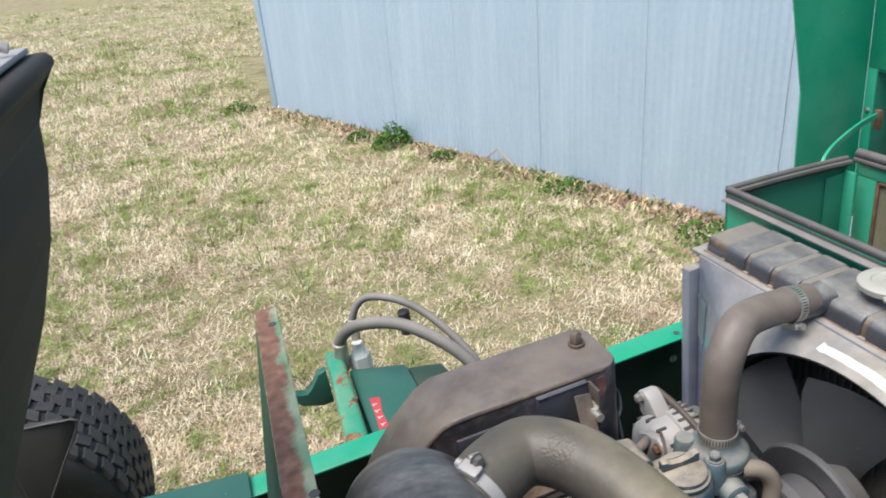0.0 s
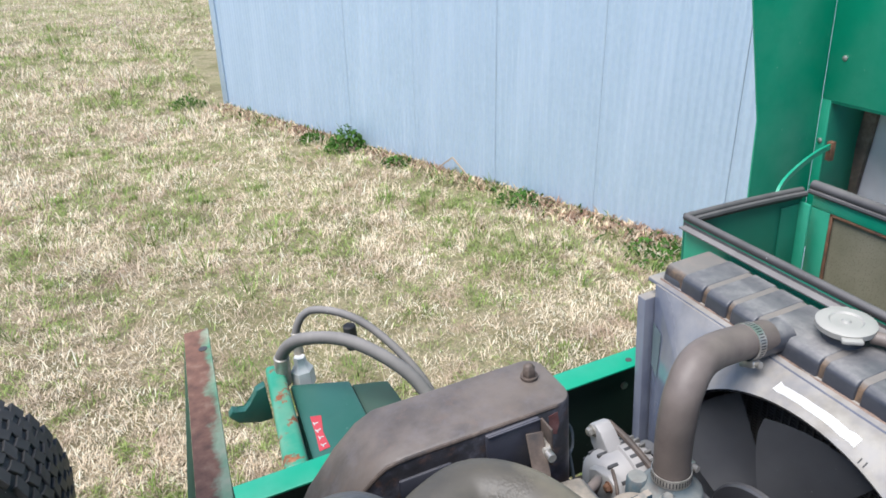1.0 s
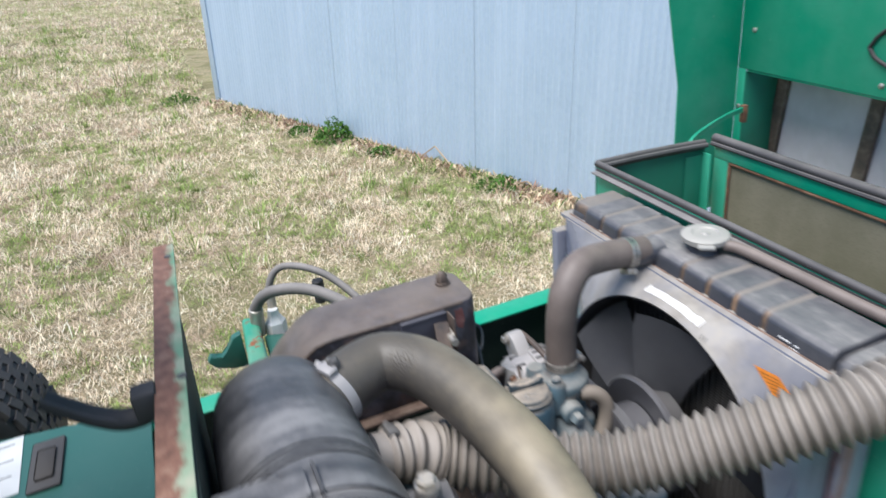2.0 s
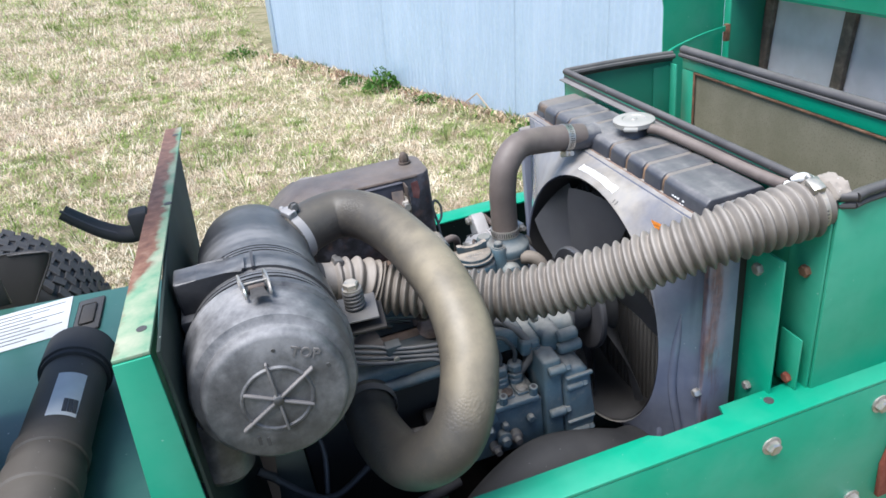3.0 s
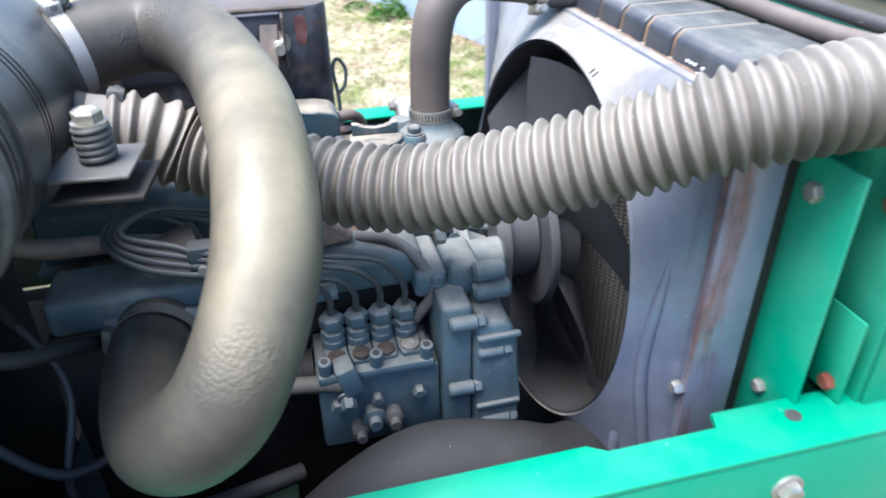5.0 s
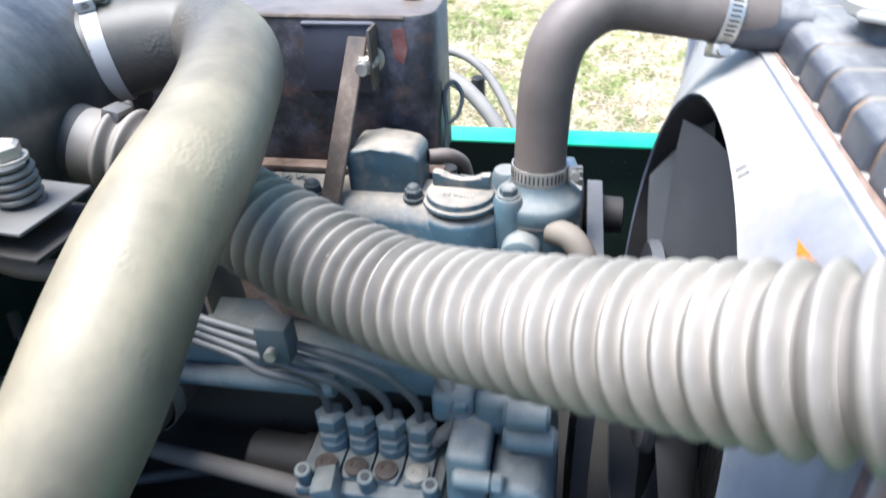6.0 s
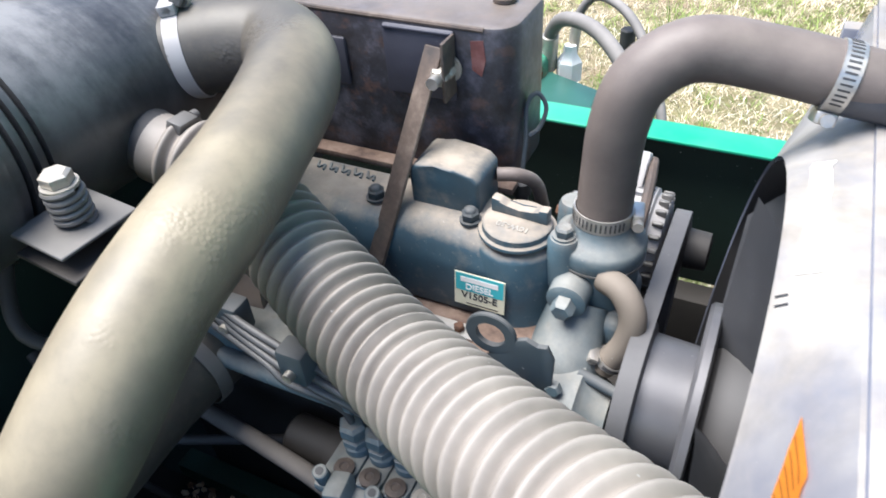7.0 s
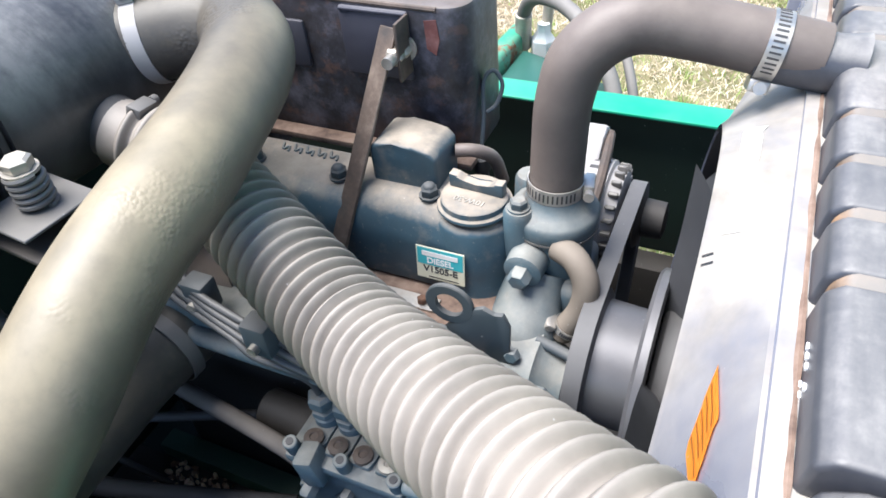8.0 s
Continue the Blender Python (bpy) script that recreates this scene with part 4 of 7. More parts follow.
def radiator():
    t = thing("radiator", (0.5, 0.18, -0.52), "radiator with dusty black tank and grey steel fan shroud", "radiator")
    part("core", box(0.486, 0.5295, -0.084, 0.47, -0.5, -0.04), GRIME, t)
    # tubes of the core, each a piece of its own
    first = part("core_tube", box(0.4835, 0.486, -0.0016, 0.0016, -0.495, -0.04), CORE, t)
    first.location.y = -0.08
    for k in range(1, 46):
        o = new("core_tube", first.data)
        o.parent = t
        o.location.y = -0.08 + k * 0.012
    first = part("core_fin", box(0.4848, 0.486, -0.082, 0.46, -0.0006, 0.0006), CORE, t)
    first.location.z = -0.49
    for k in range(1, 90):
        o = new("core_fin", first.data)
        o.parent = t
        o.location.z = -0.49 + k * 0.005
    # shroud: a round rim lofted back to a rectangle
    bm = bmesh.new()
    n = 72
    cy, cz = 0.168, -0.2534
    y0, y1, z0, z1 = -0.088, 0.485, -0.515, -0.022
    def square(a, grow=0.0):
        c, s = math.cos(a), math.sin(a)
        k = 1e9
        if c:
            k = min(k, ((y1 + grow if c > 0 else y0 - grow) - cy) / c)
        if s:
            k = min(k, ((z1 + grow if s > 0 else z0 - grow) - cz) / s)
        return cy + k * c, cz + k * s
    angles = sorted([2 * math.pi * k / n for k in range(n)] + [math.atan2(z - cz, y - cy) % (2 * math.pi) for y in (y0, y1) for z in (z0, z1)])
    rings = []
    for kind in range(7):
        ring = []
        for a in angles:
            c, s = math.cos(a), math.sin(a)
            q = square(a)
            lip = 0.406 - 0.0077 * c + 0.0168 * s
            if kind == 0:
                p = (0.474, cy + 0.210 * c, cz + 0.210 * s)
            elif kind == 1:
                p = (lip + 0.003, cy + 0.2175 * c, cz + 0.2175 * s)
            elif kind == 2:
                p = (lip, cy + 0.2197 * c, cz + 0.2197 * s)
            elif kind == 3:
                p = (lip + 0.003, cy + 0.2225 * c, cz + 0.2225 * s)
            elif kind == 4:
                p = (lip + 0.56 * (0.464 - lip), cy + 0.225 * c + (q[0] - cy - 0.225 * c) * 0.5, cz + 0.225 * s + (q[1] - cz - 0.225 * s) * 0.5)
            elif kind == 5:
                p = (0.464, q[0], q[1])
            else:
                q = square(a, 0.001)
                p = (0.484, q[0], q[1])
            ring.append(bm.verts.new(p))
        rings.append(ring)
    k = len(angles)
    for a, b in zip(rings, rings[1:]):
        for j in range(k):
            bm.faces.new((a[j], a[(j + 1) % k], b[(j + 1) % k], b[j]))
    for f in bm.faces:
        f.material_index = 0
    skin = BVHTree.FromBMesh(bm)
    sh = part("shroud", bm, SHROUD, t, "grey painted steel fan shroud, dusty on top")
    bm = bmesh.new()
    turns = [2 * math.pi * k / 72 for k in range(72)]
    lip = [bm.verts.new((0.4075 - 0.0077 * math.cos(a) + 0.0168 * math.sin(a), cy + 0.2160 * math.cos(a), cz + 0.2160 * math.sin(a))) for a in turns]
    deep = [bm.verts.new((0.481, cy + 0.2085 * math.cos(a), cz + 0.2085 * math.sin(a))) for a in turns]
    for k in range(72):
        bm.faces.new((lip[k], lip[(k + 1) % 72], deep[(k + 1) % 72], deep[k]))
    part("shroud_throat", bm, SHROUD_IN, sh, "inside of the fan ring, shade in its colour")
    # flanges at the sides
    part("side_flange", box(0.446, 0.484, 0.4865, 0.506, -0.5, -0.045, 0.003), SHROUD, t)
    part("side_flange", box(0.456, 0.505, -0.1015, -0.0895, -0.50, -0.05, 0.003), SHROUD, t)
    for y in (-0.036, -0.064):
        crest = []
        for dy, z in ((-0.008, -0.497), (-0.004, -0.4), (0.0, -0.28), (0.002, -0.16)):
            spot = skin.ray_cast(Vector((0.2, y + dy, z)), Vector((1, 0, 0)))[0]
            crest.append((spot.x + 0.001 if spot else 0.466, y + dy, z))
        part("pressed_rib", pipe(crest, lambda u: 0.0065 * math.sin(math.pi * min(0.5, 2.2 * (1 - u) + 0.08)), 20, 10), SHROUD, sh)
    part("folded_edge", pipe([(0.464, -0.0885, -0.50), (0.462, -0.0885, -0.3), (0.464, -0.0885, -0.06)], 0.0028, 16, 8), SHROUD, sh)
    for y, z in ((-0.0945, -0.283), ):
        part("bolt", hexa((0.456, y, z), (0.2, y, z), 0.007, 0.010), STEEL, t)
    part("bolt", hexa((0.530, -0.110, -0.285), (0.2, -0.110, -0.285), 0.007, 0.008), STEEL, t)
    # stickers on the shroud
    def on_shroud(y, f):
        spot, normal, _, _ = skin.ray_cast(Vector((0.4215 + 0.041 * f, y, 0.2)), Vector((0, 0, -1)))
        return spot + Vector((0, 0, 0.0012))
    def sticker(name, y0, y1, f0, f1, mat, label, rows=10):
        bm = bmesh.new()
        prev = None
        for j in range(rows + 1):
            y = y0 + (y1 - y0) * j / rows
            rag = 0.07 * noise.noise((y * 90, 3.1, 0.7)) * (f1 - f0) / 0.4
            r = [bm.verts.new(on_shroud(y, f)) for f in (f0 + rag, f1 + 1.6 * rag)]
            if prev:
                bm.faces.new((prev[0], prev[1], r[1], r[0]))
            prev = r
        bmesh.ops.solidify(bm, geom=bm.faces[:], thickness=0.0006)
        return part(name, bm, mat, sh, label)
    sticker("white_label", 0.224, 0.110, 0.30, 0.60, LABEL_CREAM, "torn white paper label", 14)
    def face_label(name, a, b, c, d, lift, mat, parent, label=""):
        """A label laid on the shroud's front, its corners given as y and z."""
        bm = bmesh.new()
        grid = []
        for i in range(9):
            row = []
            for j in range(9):
                u, v = i / 8, j / 8
                y, z = [(a[q] * (1 - u) + b[q] * u) * (1 - v) + (d[q] * (1 - u) + c[q] * u) * v for q in (0, 1)]
                spot = skin.ray_cast(Vector((0.2, y, z)), Vector((1, 0, 0)))[0]
                row.append(bm.verts.new((spot.x - lift, y, z)))
            grid.append(row)
        for p, q in zip(grid, grid[1:]):
            for j in range(8):
                bm.faces.new((p[j], p[j + 1], q[j + 1], q[j]))
        bmesh.ops.solidify(bm, geom=bm.faces[:], thickness=0.0005)
        return part(name, bm, mat, parent, label)
    face_label("faded_label", (0.482, -0.088), (0.446, -0.086), (0.446, -0.165), (0.482, -0.168), 0.0016, BLUE_PAPER, sh, "faded blue-grey paper label")
    corners = [Vector(v) for v in ((0.022, -0.0440), (-0.012, -0.0425), (-0.048, -0.0600), (-0.020, -0.0660))]
    face_label("warning_label", *corners, 0.0016, ORANGE, sh, "orange warning label with lines of print")
    for k in range(5):
        lo, hi = 0.15 + 0.15 * k, 0.185 + 0.15 * k
        edge = [corners[0].lerp(corners[3], lo), corners[1].lerp(corners[2], lo), corners[1].lerp(corners[2], hi), corners[0].lerp(corners[3], hi)]
        end = 0.1 + 0.12 * (k % 2)
        face_label("print_bar", edge[0].lerp(edge[1], 0.1), edge[1].lerp(edge[0], end), edge[2].lerp(edge[3], end), edge[3].lerp(edge[2], 0.1), 0.0022, LABEL_INK, sh)
    for k in range(2):
        sticker("ink_mark", 0.098 - 0.006 * k, 0.0968 - 0.006 * k, 0.12, 0.26, INK, "")

    # plastic tank: raised segments with grooves between them
    core = [(0.4800, -0.034), (0.4845, -0.002), (0.4910, 0.0057), (0.568, 0.0059), (0.578, -0.005), (0.580, -0.034)]
    tank = part("tank", prism(core, "y", 0.03, 0.49, 0.003, 2), RUST_TANK, t, "ribbed black plastic header tank, rust-stained and dusty on top")
    face = [(0.4765, -0.034), (0.4810, 0.000), (0.4885, 0.0070), (0.570, 0.0070), (0.580, -0.004), (0.582, -0.034)]
    cuts = [-0.058, 0.048, 0.099, 0.149, 0.200, 0.304, 0.352, 0.401, 0.452]
    for k, (lo, hi) in enumerate(zip(cuts, cuts[1:])):
        part("tank_segment", prism(face, "y", lo + 0.0038, hi - 0.0038, 0.0035, 3), TANK, tank)
    low = [(0.4775, -0.034), (0.483, -0.006), (0.4985, 0.002), (0.570, 0.002), (0.580, -0.006), (0.582, -0.034)]
    part("tank_segment", prism(low, "y", -0.092, -0.0545, 0.009, 3), TANK, tank)
    part("tank_segment", prism(low, "y", 0.4485, 0.494, 0.009, 3), TANK, tank)
    part("tank_lip", box(0.4665, 0.50, -0.095, 0.508, -0.0265, -0.0185, 0.0025), SHROUD, t, "crimped metal tank seam")
    part("seam_rust", pipe([(0.4772, -0.09, -0.0188), (0.4768, 0.2, -0.0190), (0.4772, 0.49, -0.0188)], lambda u: 0.0016 + 0.0011 * noise.noise((u * 30, 0.3, 0.1)), 90, 6), RUST_PALE, t, "rust along the seam")
    part("tank_nozzle", lathe((0.495, 0.274, -0.004), (0.4, 0.272, 0.006), [(0, 0.024), (0.016, 0.0205), (0.065, 0.0205)], 24), TANK, tank)
    neck = part("filler_neck", lathe((0.54, 0.222, 0.003), (0.54, 0.222, 1), [(0, 0.026), (0.006, 0.022), (0.016, 0.022), (0.016, 0.026), (0.02, 0.026)], 28), TANK, tank)
    bm = lathe((0.54, 0.222, 0.021), (0.54, 0.222, 1), [(0, 0.030), (0.003, 0.034), (0.010, 0.0345), (0.012, 0.031), (0.0125, 0.020), (0.0105, 0.018), (0.0105, 0.006), (0.013, 0.004)], 40)
    for s in (0, math.pi):
        m = Matrix.Translation((0.54, 0.222, 0.026)) @ Matrix.Rotation(s + 0.9, 4, "Z")
        box(0.03, 0.041, -0.012, 0.012, -0.003, 0.003, 0.0025, 2, bm, m)
    part("pressure_cap", bm, CAP_WHITE, neck, "dusty pressed metal radiator cap")
    bm = bmesh.new()
    for r in range(3):
        for k in range(5):
            if (r * 5 + k) % 4 != 3:
                box(0.4758 + 0.00068 * (3.6 - r), 0.483, 0.016 - k * 0.006, 0.0195 - k * 0.006, -0.0135 - r * 0.006, -0.0115 - r * 0.006, 0, 1, bm)
    part("moulded_marks", bm, PAPER, tank)


radiator()


def overflow_hose():
    t = thing("overflow_hose", (0.57, 0.05, 0.0), "thin dusty rubber overflow hose running along the tank", "hose")
    part("tube", pipe([(0.552, 0.195, 0.020), (0.562, 0.17, 0.020), (0.572, 0.08, 0.016), (0.577, -0.02, 0.014), (0.58, -0.085, 0.016)], 0.0085, 40, 14), BROWN_RUBBER, t)
    part("barb", rod((0.58, -0.08, 0.018), (0.581, -0.115, 0.019), 0.0055), WHITE_PL, t, "pale plastic barb")


overflow_hose()

# ---- hoses ----
def intake_hose():
    pts = [(-0.060, 0.172, -0.006), (-0.019, 0.196, 0.0011), (0.029, 0.2054, 0.0026), (0.0717, 0.1591, -0.0006), (0.1012, 0.0574, -0.0108), (0.114, -0.0491, -0.0286), (0.1074, -0.1222, -0.0761), (0.0683, -0.16, -0.148), (0.0143, -0.1154, -0.2083), (-0.0111, -0.0027, -0.2337), (-0.0025, 0.0922, -0.233)]
    t = thing("intake_hose", (0.06, 0.0, -0.26), "thick tan dusty rubber air intake hose bent in a loop", "hose")
    part("tube", pipe(pts, lambda u: 0.0375 - 0.0022 * math.sin(math.pi * u) + 0.0004 * math.sin(u * 40), 110, 36), TAN_RUBBER, t)
    band = clamp_ring((-0.046, 0.182, -0.004), (1, 0.55, 0.15), 0.0380, 0.013, t, screw=(0.05, -0.1, 1), slots=False, mat=ALLOY)
    part("clamp_ear", box(-0.046, -0.034, 0.180, 0.187, 0.032, 0.047, 0.002), STEEL_DUSTY, band)
    part("clamp_bolt", hexa((-0.040, 0.180, 0.043), (-0.02, 0.11, 0.05), 0.0065, 0.006, washer=0.0075), DULL_STEEL, band, "dark bolt head")
    clamp_ring((-0.007, 0.040, -0.2345), (0.12, 1, 0.02), 0.0382, 0.013, t, screw=(-1, 0, 0.2), slots=False, mat=DULL_STEEL)


intake_hose()
CORR = [(-0.030, 0.104, -0.048), (0.0163, 0.1069, -0.0610), (0.0583, 0.1028, -0.0833), (0.1443, 0.0606, -0.0978), (0.2368, 0.0121, -0.0992), (0.3537, -0.0577, -0.0564), (0.4568, -0.1182, -0.0079), (0.5876, -0.1416, 0.011)]


def ribbed_hose():
    t = thing("ribbed_hose", (0.25, 0.0, -0.1), "grey-beige corrugated plastic air hose sagging across the engine", "hose")
    line, length = curve_points(CORR, 10)
    ribs = 52
    def radius(u):
        w = (u * ribs) % 1.0
        if u < 0.022 or u > 0.972:
            return 0.0285
        swell = min(1.0, 0.84 + u * 1.6)
        return (0.0314 + 0.0074 * math.sin(math.pi * (w / 1.16 if w < 0.58 else 0.5 + (w - 0.58) / 0.84)) ** 1.7) * swell
    part("tube", pipe(CORR, radius, ribs * 16 + 1, 40), RIBBED, t)
    clamp_ring((-0.010, 0.1052, -0.054), (1, 0.05, -0.3), 0.0272, 0.012, t, screw=(0.1, 0.15, 1), mat=DULL_STEEL)
    clamp_ring((0.572, -0.139, 0.012), (1, -0.22, 0.18), 0.0305, 0.014, t, screw=(-0.2, -0.3, 1), mat=STEEL_DUSTY)
    part("cuff", lathe((0.575, -0.135, 0.01), (0.72, -0.17, 0.045), [(0, 0.0245), (0.02, 0.0262)], 28), RUBBER, t)
    bm = pipe([(0.555, -0.118, 0.043), (0.565, -0.124, 0.046), (0.578, -0.130, 0.044)], lambda u: 0.003 + 0.0034 * math.sin(math.pi * u), 12, 12)
    part("sealant_blob", bm, WHITE_PL, t, "white sealant blob")
    bm = bmesh.new()
    rows = []
    for i in range(9):
        x = 0.5805 + 0.022 * i / 8
        row = []
        for j in range(25):
            a = -0.2 + 2.9 * j / 24
            lump = noise.noise((x * 120, math.cos(a) * 4, math.sin(a) * 4)) * 0.0045 + noise.noise((x * 300, math.cos(a) * 9, math.sin(a) * 9)) * 0.002
            r = 0.0315 + (lump if 0 < i < 8 and 0 < j < 24 else -0.004)
            row.append(bm.verts.new((x, -0.138 - 0.22 * (x - 0.572) + r * math.cos(a), 0.012 + 0.18 * (x - 0.572) + r * math.sin(a))))
        rows.append(row)
    for p, q in zip(rows, rows[1:]):
        for j in range(24):
            bm.faces.new((p[j], p[j + 1], q[j + 1], q[j]))
    part("crust", bm, CRUST, t, "cracked whitish sealant crust")


ribbed_hose()


def radiator_hose():
    pts = [(0.299, 0.236, -0.135), (0.300, 0.238, -0.08), (0.303, 0.238, -0.035), (0.314, 0.242, 0.0), (0.345, 0.256, 0.020), (0.395, 0.270, 0.014), (0.47, 0.276, 0.001)]
    t = thing("radiator_hose", (0.3, 0.24, -0.13), "brown cracked rubber radiator hose with two clamps", "hose")
    part("tube", pipe(pts, 0.0225, 70, 28), BROWN_RUBBER, t)
    clamp_ring((0.299, 0.2365, -0.118), (0.02, 0.03, 1), 0.0232, 0.013, t, screw=(1, 0.2, 0))
    clamp_ring((0.438, 0.274, 0.006), (1, 0.08, -0.17), 0.0232, 0.013, t, screw=(0, -0.4, -1))


radiator_hose()


def lower_hose():
    t = thing("lower_hose", (0.25, -0.08, -0.5), "big dusty dark rubber elbow below the engine", "hose")
    part("tube", pipe([(0.45, 0.02, -0.49), (0.37, -0.03, -0.44), (0.30, -0.05, -0.395), (0.22, -0.055, -0.375), (0.14, -0.065, -0.41), (0.08, -0.07, -0.48), (0.05, -0.07, -0.58)], 0.048, 50, 24), RUBBER, t)


lower_hose()


# ---- air cleaner ----
def crisp(prof, swell=1.05, edge=0.0004):
    """A turned outline, swelled, with its corners held tight so that grooves stay sharp."""
    pts = [Vector((p[0], p[1] * swell)) for p in prof]
    out = [pts[0]]
    for p, q, r in zip(pts, pts[1:], pts[2:]):
        u, v = p - q, r - q
        if u.length > 3 * edge and v.length > 3 * edge and u.angle(v) < radians(130):
            out += [q + u.normalized() * edge, q, q + v.normalized() * edge]
        else:
            out.append(q)
    return [tuple(p) for p in out + [pts[-1]]]


def air_cleaner():
    a, b = Vector((-0.11, -0.2, 0.012)), Vector((-0.112, 0.235, -0.03))
    t = thing("air_cleaner", (-0.11, 0.0, -0.09), "dusty black plastic air cleaner canister with a clipped end cap", "air cleaner")
    n = (b - a).length
    prof = [(0.098, 0.0800), (0.104, 0.0825), (0.105, 0.0740), (0.108, 0.0740), (0.109, 0.0825), (0.114, 0.0825), (0.115, 0.0740), (0.118, 0.0740), (0.119, 0.0820), (0.124, 0.0820), (0.125, 0.0740), (0.128, 0.0740), (0.129, 0.0805), (0.196, 0.0790), (0.197, 0.0710), (0.200, 0.0710), (0.201, 0.0790), (0.206, 0.0790), (0.207, 0.0710), (0.210, 0.0710), (0.211, 0.0785), (0.216, 0.0785), (0.217, 0.0710), (0.220, 0.0710), (0.221, 0.0780), (0.38, 0.0755), (0.42, 0.071), (0.44, 0.062), (0.450, 0.048), (0.453, 0.001)]
    body = part("body", lathe(a, b, crisp(prof), 72), CANISTER, t)
    cap = [(0.0, 0.001), (0.0005, 0.030), (-0.001, 0.0315), (-0.001, 0.033), (0.001, 0.0345), (0.002, 0.062), (0.004, 0.0655), (0.008, 0.0680), (0.018, 0.0690), (0.0195, 0.0705), (0.0225, 0.0770), (0.029, 0.0800), (0.068, 0.0822), (0.078, 0.0828), (0.082, 0.0862), (0.0925, 0.0865), (0.0945, 0.0835), (0.0975, 0.080)]
    lid = part("end_cap", lathe(a, b, crisp(cap), 72), CAP_DUST, t, "dust-caked end cap")
    m = frame_of(a, b)
    ax = (b - a).normalized()
    # Black rings laid in the grooves put their shade into colour.
    for along, r in ((0.1065, 0.0740), (0.1165, 0.0740), (0.1265, 0.0740), (0.1985, 0.0710), (0.2085, 0.0710), (0.2185, 0.0710)):
        g = a + ax * (along - 0.0016)
        part("groove", lathe(g, g + ax, [(0, r * 1.05 - 0.001), (0, r * 1.05 + 0.002), (0.0032, r * 1.05 + 0.002), (0.0032, r * 1.05 - 0.001)], 64, closed=False), INK, body, "black ring darkening a moulded groove")
    # star ribs on the cap, facing out
    up = (Vector((0, 0, 1)) - ax * ax.z).normalized()
    right = up.cross(ax) * -1
    face = Matrix((right, up, -ax)).transposed().to_4x4()
    face.translation = a
    for ang, ln in ((93, 0.042), (273, 0.036), (31, 0.046), (211, 0.046), (152, 0.034), (332, 0.036)):
        mm = face @ Matrix.Rotation(radians(ang), 4, "Z")
        part("cap_rib", box(0.0, ln, -0.0013, 0.0013, -0.006, 0.0042, 0.001, 2, None, mm), SEAL_LIP, lid, "dust-topped rib")
    part("cap_hub", lathe(face @ Vector((0, 0, 0)), face @ Vector((0, 0, 1)), [(-0.002, 0.006), (0.005, 0.005), (0.006, 0.003)], 16), CANISTER, lid)
    letters("TOP", 0.015, face @ pose(0.036, 0.040, -0.002, 0, 0, -24), 0.0016, SEAL_LIP, lid)
    for q in ((0.008, 0.052), (0.0545, 0.020)):
        part("cap_dot", lathe(face @ Vector((q[0], q[1], -0.006)), face @ Vector((q[0], q[1], 1)), [(0, 0.0025), (0.005, 0.002)], 10), CANISTER, lid)
    for q in ((-0.03, -0.046), (-0.022, -0.050)):
        part("cap_mark", box(q[0], q[0] + 0.0035, q[1], q[1] + 0.010, -0.006, -0.001, 0, 1, None, face), CANISTER, lid)
    # strap and its bracket
    s0 = a + ax * 0.137
    strap = part("strap", lathe(s0, b, crisp([(0.0, 0.0805), (0.0, 0.0835), (0.050, 0.0825), (0.050, 0.0795)]), 72, closed=False), CANISTER, t, "moulded mounting band")
    part("strap_seam", box(-0.0015, 0.0015, 0.004, 0.044, 0.0845, 0.0898, 0, 1, None, Matrix.Translation(s0) @ Matrix.Rotation(radians(4), 4, "Y")), INK, strap)
    part("bracket_arm", prism([(-0.1905, 0.048), (-0.1905, 0.090), (-0.165, 0.089), (-0.135, 0.086), (-0.112, 0.090), (-0.118, 0.080), (-0.145, 0.066), (-0.16, 0.045)], "y", s0.y + 0.004, s0.y + 0.042, 0.003), CANISTER, t)
    part("bracket_foot", box(-0.194, -0.17, s0.y - 0.01, s0.y + 0.046, -0.10, 0.05, 0.004), CANISTER, t)
    # clip
    c = m @ Vector((0, 0, 0.155))
    rad = (Vector((0.06, 0, 1)) - ax * ax.dot(Vector((0.06, 0, 1)))).normalized()
    side = rad.cross(ax)
    cm = Matrix((side, ax, rad)).transposed().to_4x4()
    cm = cm @ Matrix.Rotation(radians(-6), 4, "Z")
    cm.translation = a + ax * 0.072 + rad * 0.0877
    clip = part("clip_plate", box(-0.0105, 0.0105, -0.010, 0.016, 0.0, 0.0055, 0.0015, 2, None, cm), RUBBER, t, "dark clip base")
    for s in (-1, 1):
        loop = [(0.026, 0.001), (0.027, 0.006), (0.021, 0.0105), (0.0, 0.0125), (-0.018, 0.0115), (-0.024, 0.006), (-0.021, 0.002), (0.0, 0.0035), (0.026, 0.001)]
        part("clip_wire", pipe([cm @ Vector((s * (0.0135 - 0.05 * abs(q[0]) * (q[0] < 0)), q[0], q[1])) for q in loop], 0.0014, 60, 8), STEEL, clip, "bent zinc wire loop")
    bm = bmesh.new()
    tongue = [(-0.008, 0.006), (-0.016, 0.0085), (-0.023, 0.006), (-0.029, 0.0045), (-0.033, 0.006)]
    rows = [[bm.verts.new(cm @ Vector((x * (0.0055 + 0.0045 * k / 4), q[0] - 0.004 * abs(x) * (k > 2), q[1]))) for x in (-1, -0.5, 0, 0.5, 1)] for k, q in enumerate(tongue)]
    for p, q in zip(rows, rows[1:]):
        for j in range(4):
            bm.faces.new((p[j], p[j + 1], q[j + 1], q[j]))
    bmesh.ops.solidify(bm, geom=bm.faces[:], thickness=0.0014)
